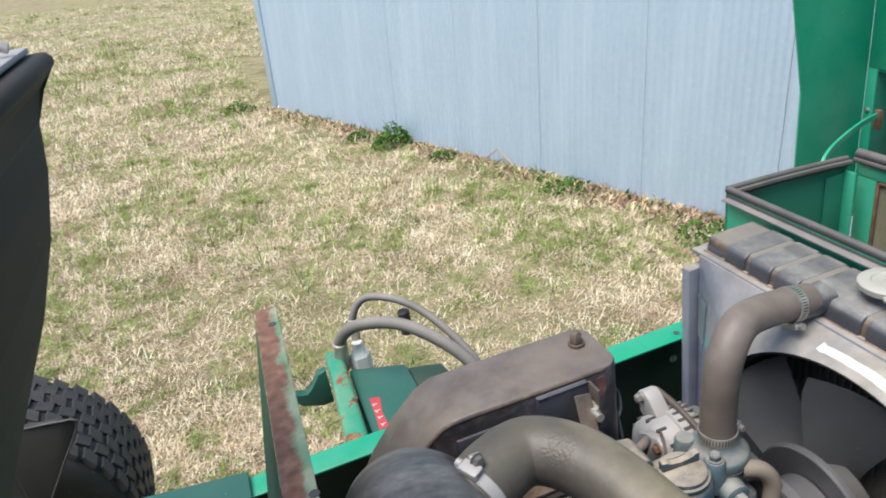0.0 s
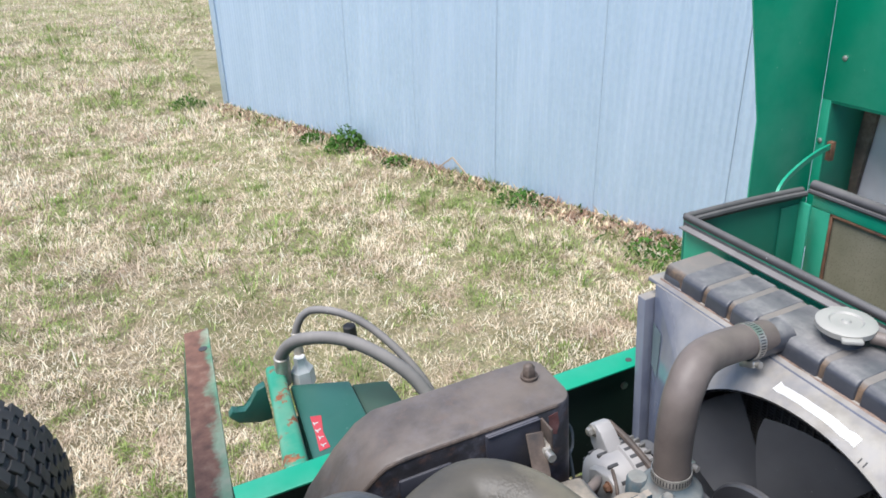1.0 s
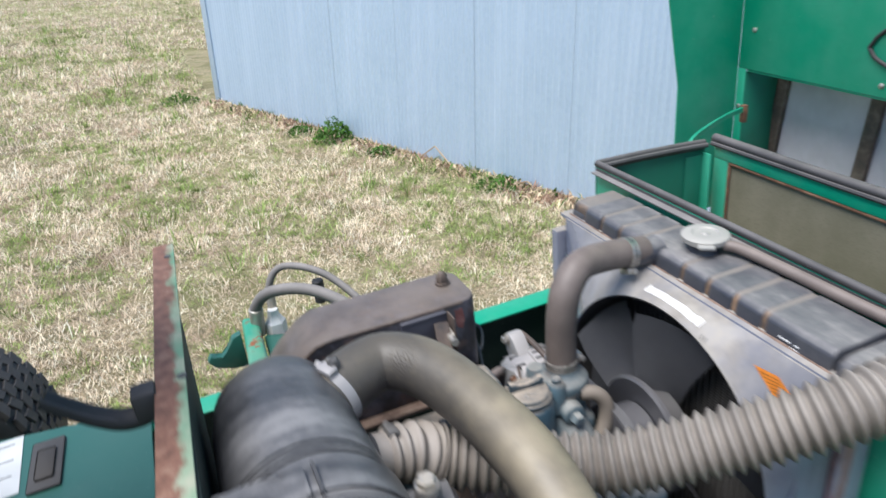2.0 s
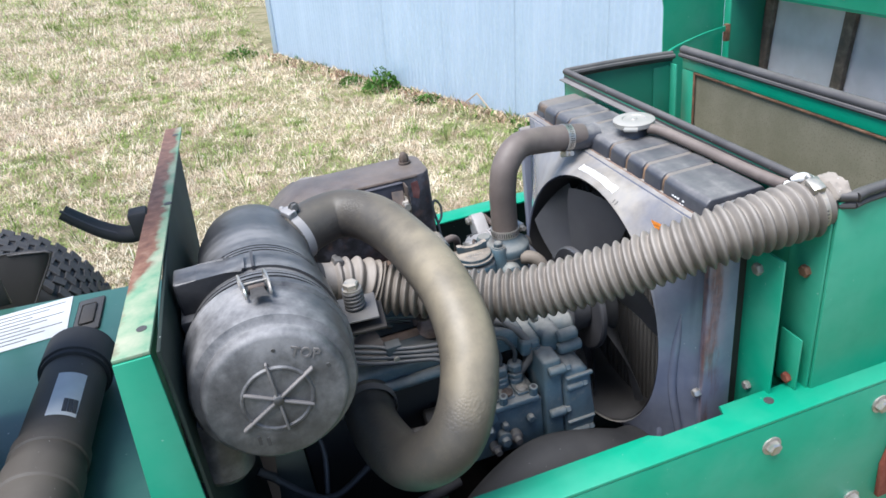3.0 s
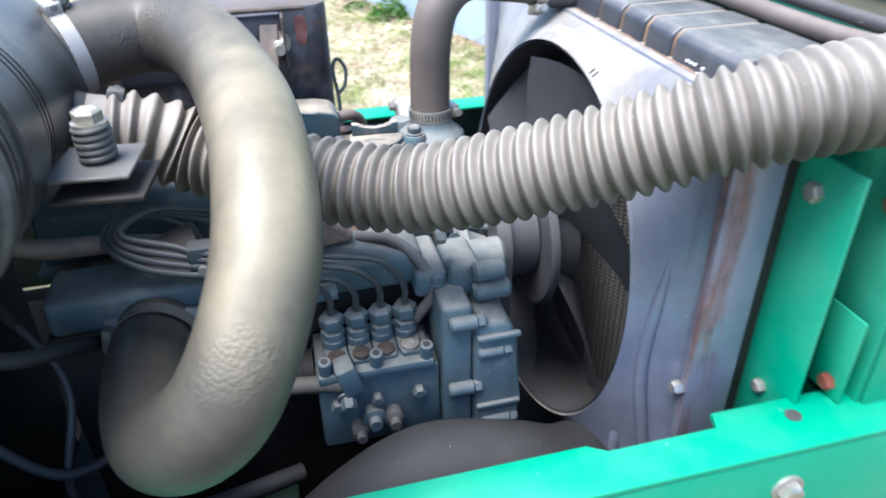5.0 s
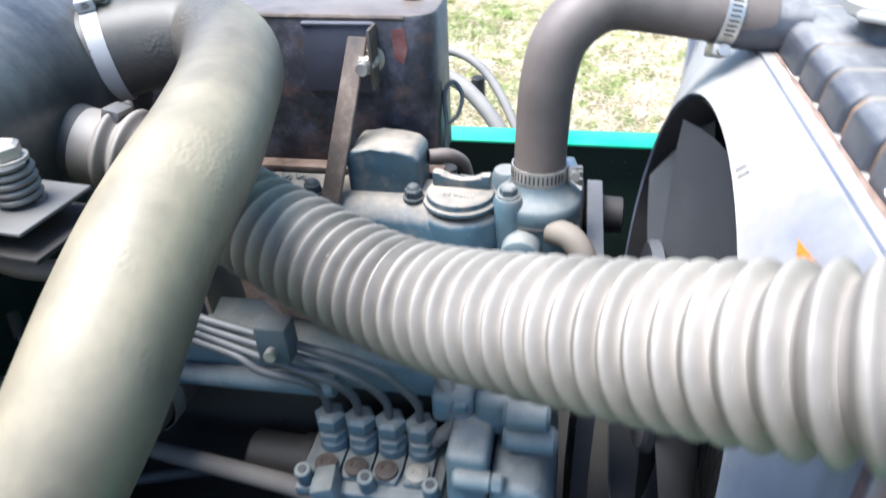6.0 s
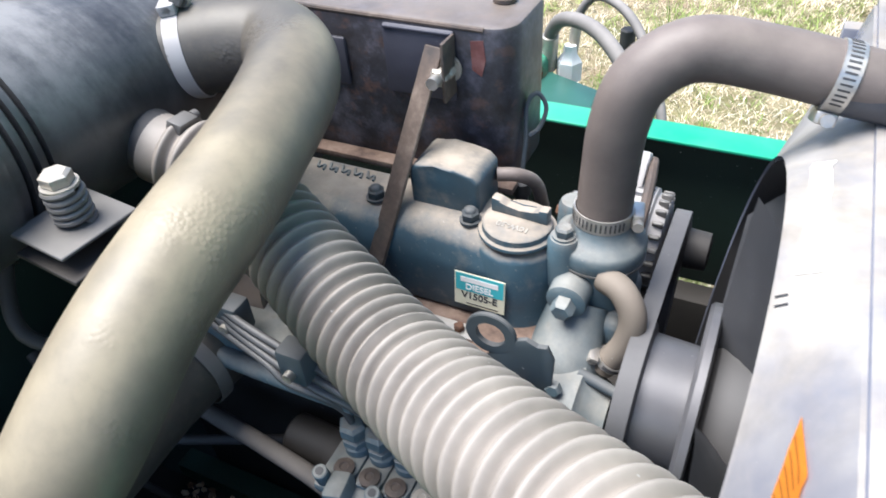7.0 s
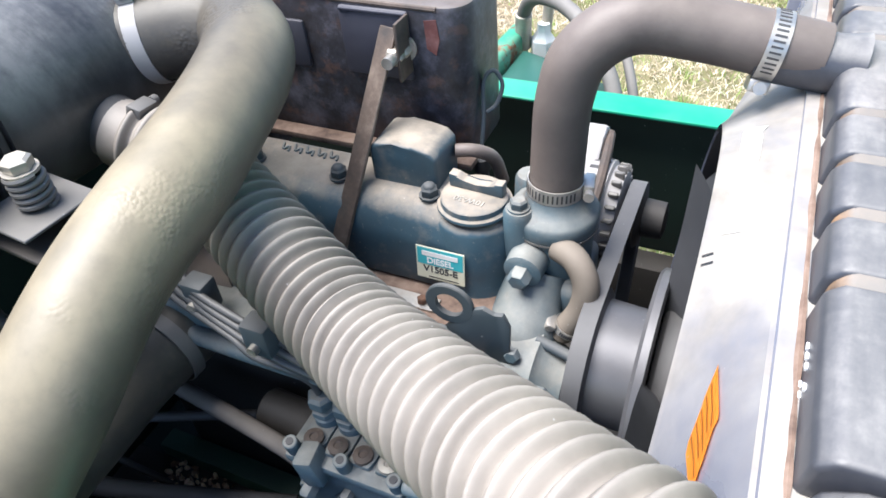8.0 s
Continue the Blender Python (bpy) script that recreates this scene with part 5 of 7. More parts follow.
    part("clip_lever", bm, DULL_STEEL, clip, "dull steel clip lever")
    part("clip_pin", rod(cm @ Vector((-0.0145, 0.002, 0.0075)), cm @ Vector((0.0145, 0.002, 0.0075)), 0.0014, 10), STEEL_DUSTY, clip)
    part("clip_barrel", rod(cm @ Vector((-0.008, -0.012, 0.0075)), cm @ Vector((0.008, -0.012, 0.0075)), 0.0032, 12), RUST_DARK, clip, "rusty hinge barrel")
    # outlets on the side, dust spout below
    part("outlet", lathe((-0.10, 0.155, -0.012), (-0.03, 0.188, -0.002), [(0, 0.036), (0.03, 0.034), (0.07, 0.0325)], 32), CANISTER, t)
    part("inlet_lug", box(-0.100, -0.078, 0.172, 0.190, 0.016, 0.036, 0.004), DULL_STEEL, t, "dusty lug on the outlet")
    part("inlet", lathe((-0.10, 0.107, -0.02), (-0.01, 0.104, -0.054), [(0, 0.03), (0.05, 0.027), (0.10, 0.0265)], 32), RUBBER, t)
    sp = a + ax * 0.062 + Vector((-0.066, 0, -0.036))
    part("dust_spout", lathe(sp, sp + Vector((-0.022, 0.0, -0.1)), [(0, 0.030), (0.045, 0.033), (0.066, 0.0345), (0.068, 0.032), (0.074, 0.030), (0.070, 0.027), (0.03, 0.025)], 28), CAP_DUST, t, "dusty open dust spout")


air_cleaner()


def spring_mount():
    t = thing("spring_bolt_mount", (0.0, 0.0, -0.06), "bolt with a dusty coil spring on a steel mounting plate", "spring mount")
    part("bolt", hexa((0, 0, -0.009), (0, 0, 1), 0.0105, 0.009, washer=0.0125), STEEL_DUSTY, t)
    pts = [(0.0115 * math.cos(a), 0.0115 * math.sin(a), -0.036 + 0.0265 * a / (2 * math.pi * 5)) for a in [2 * math.pi * k / 10 for k in range(51)]]
    part("spring", pipe(pts, 0.0023, 200, 8), DULL_STEEL, t, "dust-coated coil spring")
    part("shank", rod((0, 0, -0.06), (0, 0, -0.008), 0.006), DULL_STEEL, t)
    part("upper_plate", box(-0.03, 0.027, -0.032, 0.028, -0.0395, -0.0365, 0.0008, 1, None, Matrix.Rotation(radians(-6), 4, "Z")), DULL_STEEL, t)
    part("lower_plate", box(-0.03, 0.034, -0.034, 0.03, -0.056, -0.052, 0.0008, 1, None, Matrix.Rotation(radians(-6), 4, "Z")), GRIME, t)


spring_mount()


def cables():
    runs = (([(-0.16, 0.02, -0.12), (-0.12, -0.02, -0.18), (-0.07, 0.03, -0.22), (-0.05, 0.12, -0.28), (0.02, 0.2, -0.34)], 0.007, RUBBER),
            ([(-0.17, 0.1, -0.10), (-0.10, 0.06, -0.13), (-0.04, 0.10, -0.16), (0.0, 0.16, -0.2)], 0.009, BROWN_RUBBER),
            ([(-0.18, 0.0, -0.25), (-0.1, -0.02, -0.32), (-0.02, 0.0, -0.30), (0.05, 0.06, -0.34)], 0.005, RUBBER),
            ([(-0.15, -0.08, -0.3), (-0.08, -0.06, -0.36), (0.0, -0.02, -0.40), (0.1, 0.02, -0.42)], 0.010, RUBBER),
            ([(-0.14, 0.08, -0.2), (-0.09, 0.03, -0.26), (-0.1, -0.02, -0.35), (-0.06, 0.0, -0.45)], 0.004, INK))
    for pts, r, mat in runs:
        t = thing("engine_cable", pts[0], "dark grimy cable running down beside the engine", "cable", "engine cables")
        part("sheath", pipe(pts, r, 40, 10), mat, t)
        part("end_sleeve", rod(pts[0], Vector(pts[0]).lerp(Vector(pts[1]), 0.25), r * 1.35, 12), GRIME, t)


cables()


# ---- muffler ----
def muffler():
    t = thing("muffler_box", (0.06, 0.34, -0.16), "dusty burnt-black steel muffler box with rust stains", "muffler")
    prof = [(-0.026, 0.001), (-0.050, -0.010), (-0.080, -0.036), (-0.118, -0.080), (-0.150, -0.130), (-0.165, -0.2), (-0.05, -0.2), (-0.045, -0.157), (0.198, -0.157), (0.198, -0.001)]
    bm = prism(prof, "y", 0.292, 0.390)
    upright = [e for e in bm.edges if min(v.co.x for v in e.verts) > 0.19 and abs(e.verts[0].co.z - e.verts[1].co.z) > 0.1]
    bmesh.ops.bevel(bm, geom=upright, offset=0.024, segments=5, profile=0.5, affect="EDGES")
    crisp = [e for e in bm.edges if e.calc_face_angle(0) > 0.6 and abs(e.verts[0].co.z - e.verts[1].co.z) < 0.06]
    bmesh.ops.bevel(bm, geom=crisp, offset=0.005, segments=2, profile=0.5, affect="EDGES")
    body = part("body", bm, MUFFLER, t)
    part("edge_rust", pipe([(-0.119, 0.2945, -0.084), (-0.081, 0.2945, -0.040), (-0.051, 0.2945, -0.013), (-0.026, 0.2935, -0.003), (0.05, 0.2935, -0.003), (0.172, 0.2935, -0.004)], 0.0026, 30, 8), RUST_DARK, body, "rusty folded edge")
    part("pad", box(0.076, 0.146, 0.2865, 0.2925, -0.072, -0.006, 0.003), BLUED, body, "raised bracket pad")
    part("pad", box(-0.030, 0.034, 0.2875, 0.2925, -0.074, -0.026, 0.003), BLUED, body, "raised bracket pad")
    for x0, x1, z0 in ((0.078, 0.146, -0.0065), ):
        part("pad_lip", box(x0, x1, 0.2845, 0.2868, z0 - 0.003, z0, 0.001), BLUED, body, "worn upper edge of the pad")
    part("scorch_patch", prism([(0.160, -0.014), (0.172, -0.012), (0.174, -0.03), (0.170, -0.045), (0.161, -0.04)], "y", 0.2914, 0.2924), HEAT_RED, body, "red heat-burnt patch")
    part("ledge", box(-0.11, 0.205, 0.274, 0.2915, -0.152, -0.145, 0.001), RUST_PALE, t, "rusty bottom ledge")
    part("top_bolt", hexa((0.168, 0.352, 0.0), (0.168, 0.352, 1), 0.0085, 0.013, washer=0.011, dome=True), RUST_DARK, t, "rusted stud on top")
    bolt = part("bracket_bolt", hexa((0.141, 0.286, -0.038), (0.141, 0.0, -0.038), 0.010, 0.012, washer=0.013), STEEL_DUSTY, t)
    part("bolt_nut", hexa((0.141, 0.272, -0.038), (0.141, 0.0, -0.038), 0.009, 0.010), STEEL_DUSTY, bolt)
    part("bolt_end", rod((0.141, 0.263, -0.038), (0.141, 0.252, -0.038), 0.0055), STEEL, bolt)


muffler()


def stay_bar():
    t = thing("support_bar", (0.11, 0.2, -0.2), "flat rusty steel bar from muffler to cylinder head", "bar")
    a, b = Vector((0.131, 0.270, -0.030)), Vector((0.108, 0.160, -0.205))
    d = (b - a).normalized()
    side = Vector((0.95, -0.3, 0)).normalized()
    side = (side - d * side.dot(d)).normalized()
    nrm = d.cross(side)
    m = Matrix((side, nrm, d)).transposed().to_4x4()
    m.translation = a
    part("bar", box(-0.0100, 0.0100, -0.002, 0.002, -0.016, (b - a).length, 0.001, 1, None, m), RUST_DARK, t)
    part("bent_end", box(0.1455, 0.1485, 0.262, 0.2860, -0.060, -0.006, 0.001), RUST_DARK, t)


stay_bar()


# ---- engine ----
def engine():
    t = thing("diesel_engine", (0.13, 0.18, -0.62), "dusty blue four-cylinder diesel engine with cast blocks and pipes", "engine")
    # Near-black instead of the engine's blue.
    part("block", box(-0.12, 0.29, 0.085, 0.32, -0.62, -0.245, 0.012), GRIME, t, "near-black engine block")
    part("cylinder_head", box(-0.12, 0.275, 0.10, 0.31, -0.2448, -0.222, 0.006), RUST_PALE, t, "dusty rust-brown cylinder head")
    # valve cover with its round filler boss
    prof = [(0.180, -0.222), (0.184, -0.172), (0.192, -0.152), (0.206, -0.141), (0.252, -0.139), (0.262, -0.152), (0.264, -0.222)]
    cover = part("valve_cover", prism(prof, "x", -0.13, 0.236, 0.006, 3), BLUE_COVER, t, "dusty blue valve cover")
    part("cover_flange", box(-0.135, 0.245, 0.170, 0.268, -0.2285, -0.2222, 0.002), BLUE, cover)
    part("filler_boss", lathe((0.2315, 0.2205, -0.228), (0.2315, 0.2205, 1), [(0, 0.046), (0.004, 0.0425), (0.03, 0.0405), (0.074, 0.038), (0.078, 0.036), (0.081, 0.031), (0.082, 0.02)], 40), BLUE_COVER, cover)
    # oil cap
    oc = part("oil_cap", lathe((0.2315, 0.2185, -0.143), (0.2315, 0.2185, 1), [(0, 0.033), (0.002, 0.034), (0.004, 0.0335), (0.005, 0.0305), (0.010, 0.030), (0.0115, 0.028), (0.0118, 0.001)], 40), BLUE_COVER, t, "blue plastic oil filler cap")
    cmx = Matrix.Translation((0.2315, 0.2185, -0.132)) @ Matrix.Rotation(radians(-4), 4, "Z")
    grip = [(-0.026, 0.0), (-0.026, 0.014), (-0.018, 0.013), (-0.012, 0.008), (0.0, 0.0065), (0.012, 0.008), (0.018, 0.013), (0.026, 0.014), (0.026, 0.0)]
    bm = prism(grip, "y", 0.002, 0.012, 0.0015)
    bmesh.ops.transform(bm, matrix=cmx, verts=bm.verts)
    part("cap_grip", bm, BLUE_COVER, oc)
    letters("10W-30", 0.0088, Matrix.Translation((0.2315, 0.2070, -0.1311)) @ Matrix.Rotation(radians(176), 4, "Z"), 0.0004, STEEL_DUSTY, oc)
    # breather box, cap nuts, raised casting marks
    bx = prism([(0.128, -0.152), (0.127, -0.108), (0.133, -0.1005), (0.152, -0.0985), (0.170, -0.0985), (0.187, -0.102), (0.194, -0.109), (0.194, -0.152)], "y", 0.222, 0.270, 0.0035, 3)
    part("breather_box", bx, BLUE_COVER, t, "blue breather box")
    bm = pipe([(0.195, 0.262, -0.122), (0.212, 0.27, -0.124), (0.224, 0.285, -0.14), (0.227, 0.3, -0.175)], 0.0065, 24, 12)
    part("breather_tube", bm, BROWN_RUBBER, t)
    for x in (0.096, 0.190, -0.0):
        y = 0.213
        part("cap_nut", hexa((x, y, -0.140), (x, y, 1), 0.0082, 0.0085, washer=0.0098, dome=True), BLUE_DARK, cover)
    bm = bmesh.new()
    for k in range(5):
        x = 0.012 + 0.014 * k
        pipe([(x, 0.246, -0.1388), (x + 0.005, 0.236, -0.1386), (x + 0.009, 0.242, -0.1386), (x + 0.012, 0.234, -0.1388)], 0.0013, 12, 6, bm)
    part("cast_marks", bm, BLUE, cover)
    # data sticker on the cover
    lm = plane_at((0.2125, 0.1772, -0.187), (1, 0.0, 0), (0, 0.1, 1))
    st = part("data_sticker", box(-0.0235, 0.0235, -0.0175, 0.0175, 0.0, 0.0008, 0, 1, None, lm), CREAM, cover, "teal and cream engine sticker")
    part("teal_field", box(-0.0222, 0.0222, -0.0015, 0.0165, 0.0009, 0.0012, 0, 1, None, lm), TEAL, st)
    part("name_bar", box(-0.0175, 0.0175, 0.0085, 0.0135, 0.0013, 0.0016, 0, 1, None, lm), PAPER, st)
    letters("DIESEL", 0.0088, lm @ pose(0, 0.0033, 0.0014), 0.0002, PAPER, st)
    letters("V1505-E", 0.0098, lm @ pose(0, -0.0065, 0.001), 0.0002, INK, st)
    part("fine_print", box(-0.012, 0.018, -0.0155, -0.0145, 0.0009, 0.0011, 0, 1, None, lm), INK, st)
    # thermostat housing and pump body
    th = bmesh.new()
    lathe((0.299, 0.236, -0.205), (0.299, 0.236, 1), [(0, 0.034), (0.040, 0.0355), (0.047, 0.0365), (0.050, 0.0388), (0.062, 0.0388), (0.065, 0.0365), (0.069, 0.031), (0.073, 0.027), (0.078, 0.0245), (0.09, 0.0215)], 40, th)
    house = part("thermostat_housing", th, BLUE, t)
    for q in ((0.2745, 0.2115), (0.268, 0.262)):
        part("bolt_boss", lathe((q[0], q[1], -0.180), (q[0], q[1], 1), [(0, 0.0135), (0.022, 0.0145), (0.044, 0.0135), (0.048, 0.0115)], 20), BLUE, house)
    for q in ((0.2745, 0.2115), ):
        part("bolt", hexa((q[0], q[1], -0.132), (q[0], q[1], 1), 0.0078, 0.008, washer=0.0098), BLUE, house)
    part("gasket", lathe((0.299, 0.236, -0.1575), (0.299, 0.236, 1), [(0, 0.0392), (0.002, 0.0392)], 40), DULL_STEEL, house)
    part("housing_base", box(0.262, 0.335, 0.195, 0.275, -0.26, -0.2, 0.01, 3), BLUE, t)
    sw = lathe((0.288, 0.205, -0.176), (0.285, 0.10, -0.181), [(0, 0.018), (0.022, 0.017), (0.024, 0.013)], 24)
    sens = part("water_plug", sw, BLUE, t)
    part("plug_head", hexa((0.2873, 0.182, -0.1772), (0.285, 0.10, -0.181), 0.010, 0.013), BLUE, sens)
    bm = lathe((0.265, 0.15, -0.27), (0.345, 0.15, -0.27), [(0, 0.045), (0.05, 0.048), (0.055, 0.04), (0.075, 0.03)], 32)
    pipe([(0.293, 0.212, -0.20), (0.291, 0.190, -0.225), (0.290, 0.165, -0.255), (0.290, 0.15, -0.30)], lambda u: 0.026 + 0.016 * u, 20, 24, bm)
    part("water_pump", bm, BLUE, t)
    part("water_pump_bolt", rod((0.31, 0.155, -0.225), (0.349, 0.15, -0.232), 0.005), BLUE_DARK, t)
    for p in ((0.297, 0.132, -0.222), (0.292, 0.115, -0.265)):
        part("bolt", hexa(p, (p[0], 0.0, p[2] + 0.02), 0.007, 0.008), BLUE, t)
    bm = pipe([(0.312, 0.205, -0.160), (0.330, 0.195, -0.161), (0.342, 0.187, -0.178), (0.340, 0.182, -0.205), (0.325, 0.178, -0.235)], 0.0115, 40, 18)
    part("bypass_hose", bm, BYPASS, t, "short dusty tan bypass hose")
    clamp_ring((0.330, 0.179, -0.226), (0.4, 0.1, 0.8), 0.0118, 0.006, t, screw=(0, 0, 1), label="small spring clamp")
    # lifting eye
    bm = bmesh.new()
    lathe((0.244, 0.125, -0.176), (0.244, 1.0, -0.176), [(0, 0.0125), (0, 0.0205), (0.0008, 0.0215), (0.0040, 0.0215), (0.0048, 0.0205), (0.0048, 0.0125), (0, 0.0125)], 32, bm, closed=False)
    prism([(0.243, -0.245), (0.236, -0.207), (0.246, -0.195), (0.262, -0.186), (0.266, -0.174), (0.274, -0.170), (0.283, -0.176), (0.291, -0.172), (0.297, -0.186), (0.295, -0.245)], "y", 0.1252, 0.1296, 0.001, 2, bm)
    part("lifting_eye", bm, BLUE_DARK, t, "blue steel lifting eye")
    part("head_bolt", hexa((0.194, 0.130, -0.222), (0.194, 0.13, 1), 0.0095, 0.013, washer=0.013), STEEL_DUSTY, t)
    part("tin_strip", box(0.16, 0.215, 0.150, 0.166, -0.2215, -0.2195, 0, 1, None, None), STEEL, t, "bright tin strip under a nut")
    part("strip_nut", hexa((0.200, 0.158, -0.2195), (0.2, 0.158, 1), 0.005, 0.006), RUST, t)
    # gear case: timing plate, round case in front, upper housing
    gc = part("gear_case", box(0.252, 0.2825, 0.0, 0.10, -0.42, -0.222, 0.006, 3), BLUE, t, "cast gear case plate")
    front = [(0.283, -0.243), (0.312, -0.243), (0.322, -0.250), (0.329, -0.272), (0.332, -0.345), (0.330, -0.40), (0.31, -0.43), (0.283, -0.43)]
    part("gear_cover", prism(front, "y", -0.005, 0.11, 0.008, 4), BLUE, t, "rounded gear cover")
    part("upper_housing", box(0.268, 0.302, 0.035, 0.095, -0.238, -0.200, 0.008, 3), BLUE, t)
    part("cover_boss", rod((0.296, 0.085, -0.226), (0.339, 0.085, -0.226), 0.020, 28, None, 0.004), BLUE, t)
    for z, x1 in ((-0.206, 0.323), (-0.229, 0.329)):
        part("case_lug", rod((0.29, 0.03, z), (x1, 0.03, z), 0.010, 18, None, 0.003), BLUE, t)
    for x0, x1, z, r in ((0.258, 0.286, -0.240, 0.0075), (0.286, 0.313, -0.280, 0.0065), (0.256, 0.283, -0.322, 0.0075), (0.29, 0.322, -0.372, 0.007)):
        part("case_lug", rod((x0, -0.003, z), (x1, -0.003, z), r, 16, None, 0.002), BLUE, gc)
        part("case_bolt", hexa((x1, -0.003, z), (1, -0.003, z), r * 0.95, 0.008), BLUE, gc)
    part("case_rib", box(0.284, 0.3285, -0.011, -0.004, -0.262, -0.256, 0.002), BLUE, gc)
    part("case_rib", box(0.284, 0.331, -0.010, -0.004, -0.350, -0.345, 0.002), BLUE, gc)
    part("plug", hexa((0.257, 0.045, -0.222), (0.257, 0.045, 1), 0.009, 0.010, washer=0.010), BLUE, gc)
    part("plug", hexa((0.268, 0.05, -0.172), (0.0, 0.04, -0.172), 0.008, 0.010), STEEL_DUSTY, gc)
    part("housing_web", box(0.235, 0.268, 0.04, 0.115, -0.235, -0.205, 0.006, 3), BLUE, gc)
    # injection pump
    pump = part("injection_pump", box(0.128, 0.2515, 0.012, 0.085, -0.385, -0.296, 0.005), BLUE, t, "blue fuel injection pump")
    part("pump_deck", box(0.130, 0.245, 0.006, 0.080, -0.2958, -0.285, 0.003), BLUE, pump)
    for k in range(4):
        x = 0.151 + 0.0245 * k
        bm = lathe((x, 0.050, -0.285), (x, 0.046, 1), [(0, 0.0122), (0.013, 0.0118), (0.015, 0.0100), (0.024, 0.0100)], 20)
        u = part("delivery_valve", bm, BLUE, pump)
        part("union_nut", hexa((x, 0.0495, -0.2690), (x, 0.0455, 1), 0.0124, 0.009), BLUE, u)
        part("union_nut_top", hexa((x, 0.049, -0.2565), (x, 0.045, 1), 0.0126, 0.014), BLUE, u)
        part("clamp_plate", prism([(x - 0.0095, 0.017), (x + 0.0095, 0.017), (x + 0.0118, 0.028), (x + 0.0118, 0.064), (x - 0.0118, 0.064), (x - 0.0118, 0.028)], "z", -0.2848, -0.2795, 0.002, 2), BLUE, u)
        part("lock_screw", lathe((x, 0.026, -0.280), (x, 0.02, 1), [(0, 0.009), (0.004, 0.009), (0.005, 0.004), (0.004, 0.003)], 16), RUST_DARK if k != 3 else STEEL_DUSTY, u)
    for x in (0.138, 0.188, 0.238):
        part("pump_bolt", rod((x, 0.014, -0.286), (x, 0.0105, -0.268), 0.0066, 16, None, 0.001), BLUE, pump)
        part("bolt_socket", rod((x, 0.0106, -0.2682), (x, 0.0105, -0.2674), 0.0036, 10), INK, pump)
    for x in (0.145, 0.185, 0.228):
        part("pump_stud", hexa((x, 0.012, -0.325), (x, -1, -0.32), 0.0065, 0.010), BLUE, pump)
    for x, z, r in ((0.18, -0.345, 0.012), (0.20, -0.35, 0.010), (0.165, -0.36, 0.009)):
        part("banjo", lathe((x, 0.012, z), (x, -1, z), [(0, r), (0.012, r), (0.014, r * 0.6), (0.022, r * 0.55)], 18), BLUE if r > 0.011 else DULL_STEEL, pump)
    blk = part("fuel_block", box(-0.010, 0.010, -0.013, 0.013, -0.019, 0.016, 0.004, 2, None, Matrix.Translation((0.158, 0.009, -0.288)) @ pose(0, 0, 0, 0, -14, 8)), BLUE, pump)
    part("fuel_banjo", hexa((0.156, 0.004, -0.312), (0.15, -0.3, -0.40), 0.008, 0.012, washer=0.010), BLUE, blk)
    part("fuel_line", pipe([(0.153, 0.010, -0.300), (0.12, 0.018, -0.300), (0.05, 0.03, -0.303), (-0.03, 0.04, -0.30)], 0.0085, 40, 14), DUSTY_LINE, t, "dusty rubber fuel line")
    part("stop_solenoid", lathe((0.128, 0.055, -0.315), (0.06, 0.058, -0.315), [(0, 0.024), (0.01, 0.024), (0.011, 0.021), (0.055, 0.021), (0.058, 0.018)], 28), GRIME, t, "black solenoid can")
    # high pressure pipes along the head
    for k in range(4):
        x = 0.151 + 0.0245 * k
        e = 0.0045 * k
        top = -0.176 + 0.0035 * k
        line = [(x, 0.0475, -0.24), (x, 0.042, -0.218), (x - 0.012, 0.034, -0.198 + 0.002 * k), (x - 0.04, 0.030, -0.188 + 0.006 * k), (0.09 - 0.01 * k, 0.034 + e, -0.178 + 0.007 * k), (0.02, 0.05 + e, -0.172 + 0.007 * k), (-0.018, 0.064 + e, -0.163 + 0.006 * k), (-0.040 + 0.006 * k, 0.088, -0.152 + 0.004 * k), (-0.034 + 0.012 * k, 0.112, -0.146 + 0.003 * k), (-0.004 + 0.016 * k, 0.122, -0.148), (0.03 + 0.03 * k, 0.142, -0.18)]
        part("injector_pipe", pipe(line, 0.0034, 70, 10), PIPE_STEEL, t)
    bm = pipe([(0.235, 0.05, -0.265), (0.252, 0.045, -0.235), (0.246, 0.05, -0.205), (0.222, 0.075, -0.185), (0.19, 0.10, -0.19)], 0.006, 40, 12)
    part("leak_off_pipe", bm, HOSE_GREY, t, "grey leak-off hose")
    for x, y, z in ((0.130, 0.024, -0.153), (0.045, 0.052, -0.163)):
        cl = part("pipe_clip", box(x - 0.012, x + 0.012, y - 0.004, y + 0.016, z - 0.018, z + 0.014, 0.003), BLUE_DARK, t)
        part("clip_screw", rod((x, y - 0.004, z - 0.006), (x, y - 0.010, z - 0.006), 0.0045, 12), STEEL_DUSTY, cl)
    part("inlet_manifold", box(-0.1, 0.248, 0.056, 0.12, -0.228, -0.19, 0.008, 3), BLUE, t, "dusty blue inlet manifold")
    part("manifold_pipe", pipe([(-0.05, 0.055, -0.222), (0.05, 0.05, -0.218), (0.16, 0.048, -0.214)], 0.009, 20, 14), BLUE, t)
    part("manifold_elbow", pipe([(-0.006, 0.07, -0.236), (-0.002, 0.10, -0.226), (0.012, 0.118, -0.205), (0.04, 0.124, -0.196)], 0.0345, 24, 24), BROWN_RUBBER, t, "dusty dark elbow")
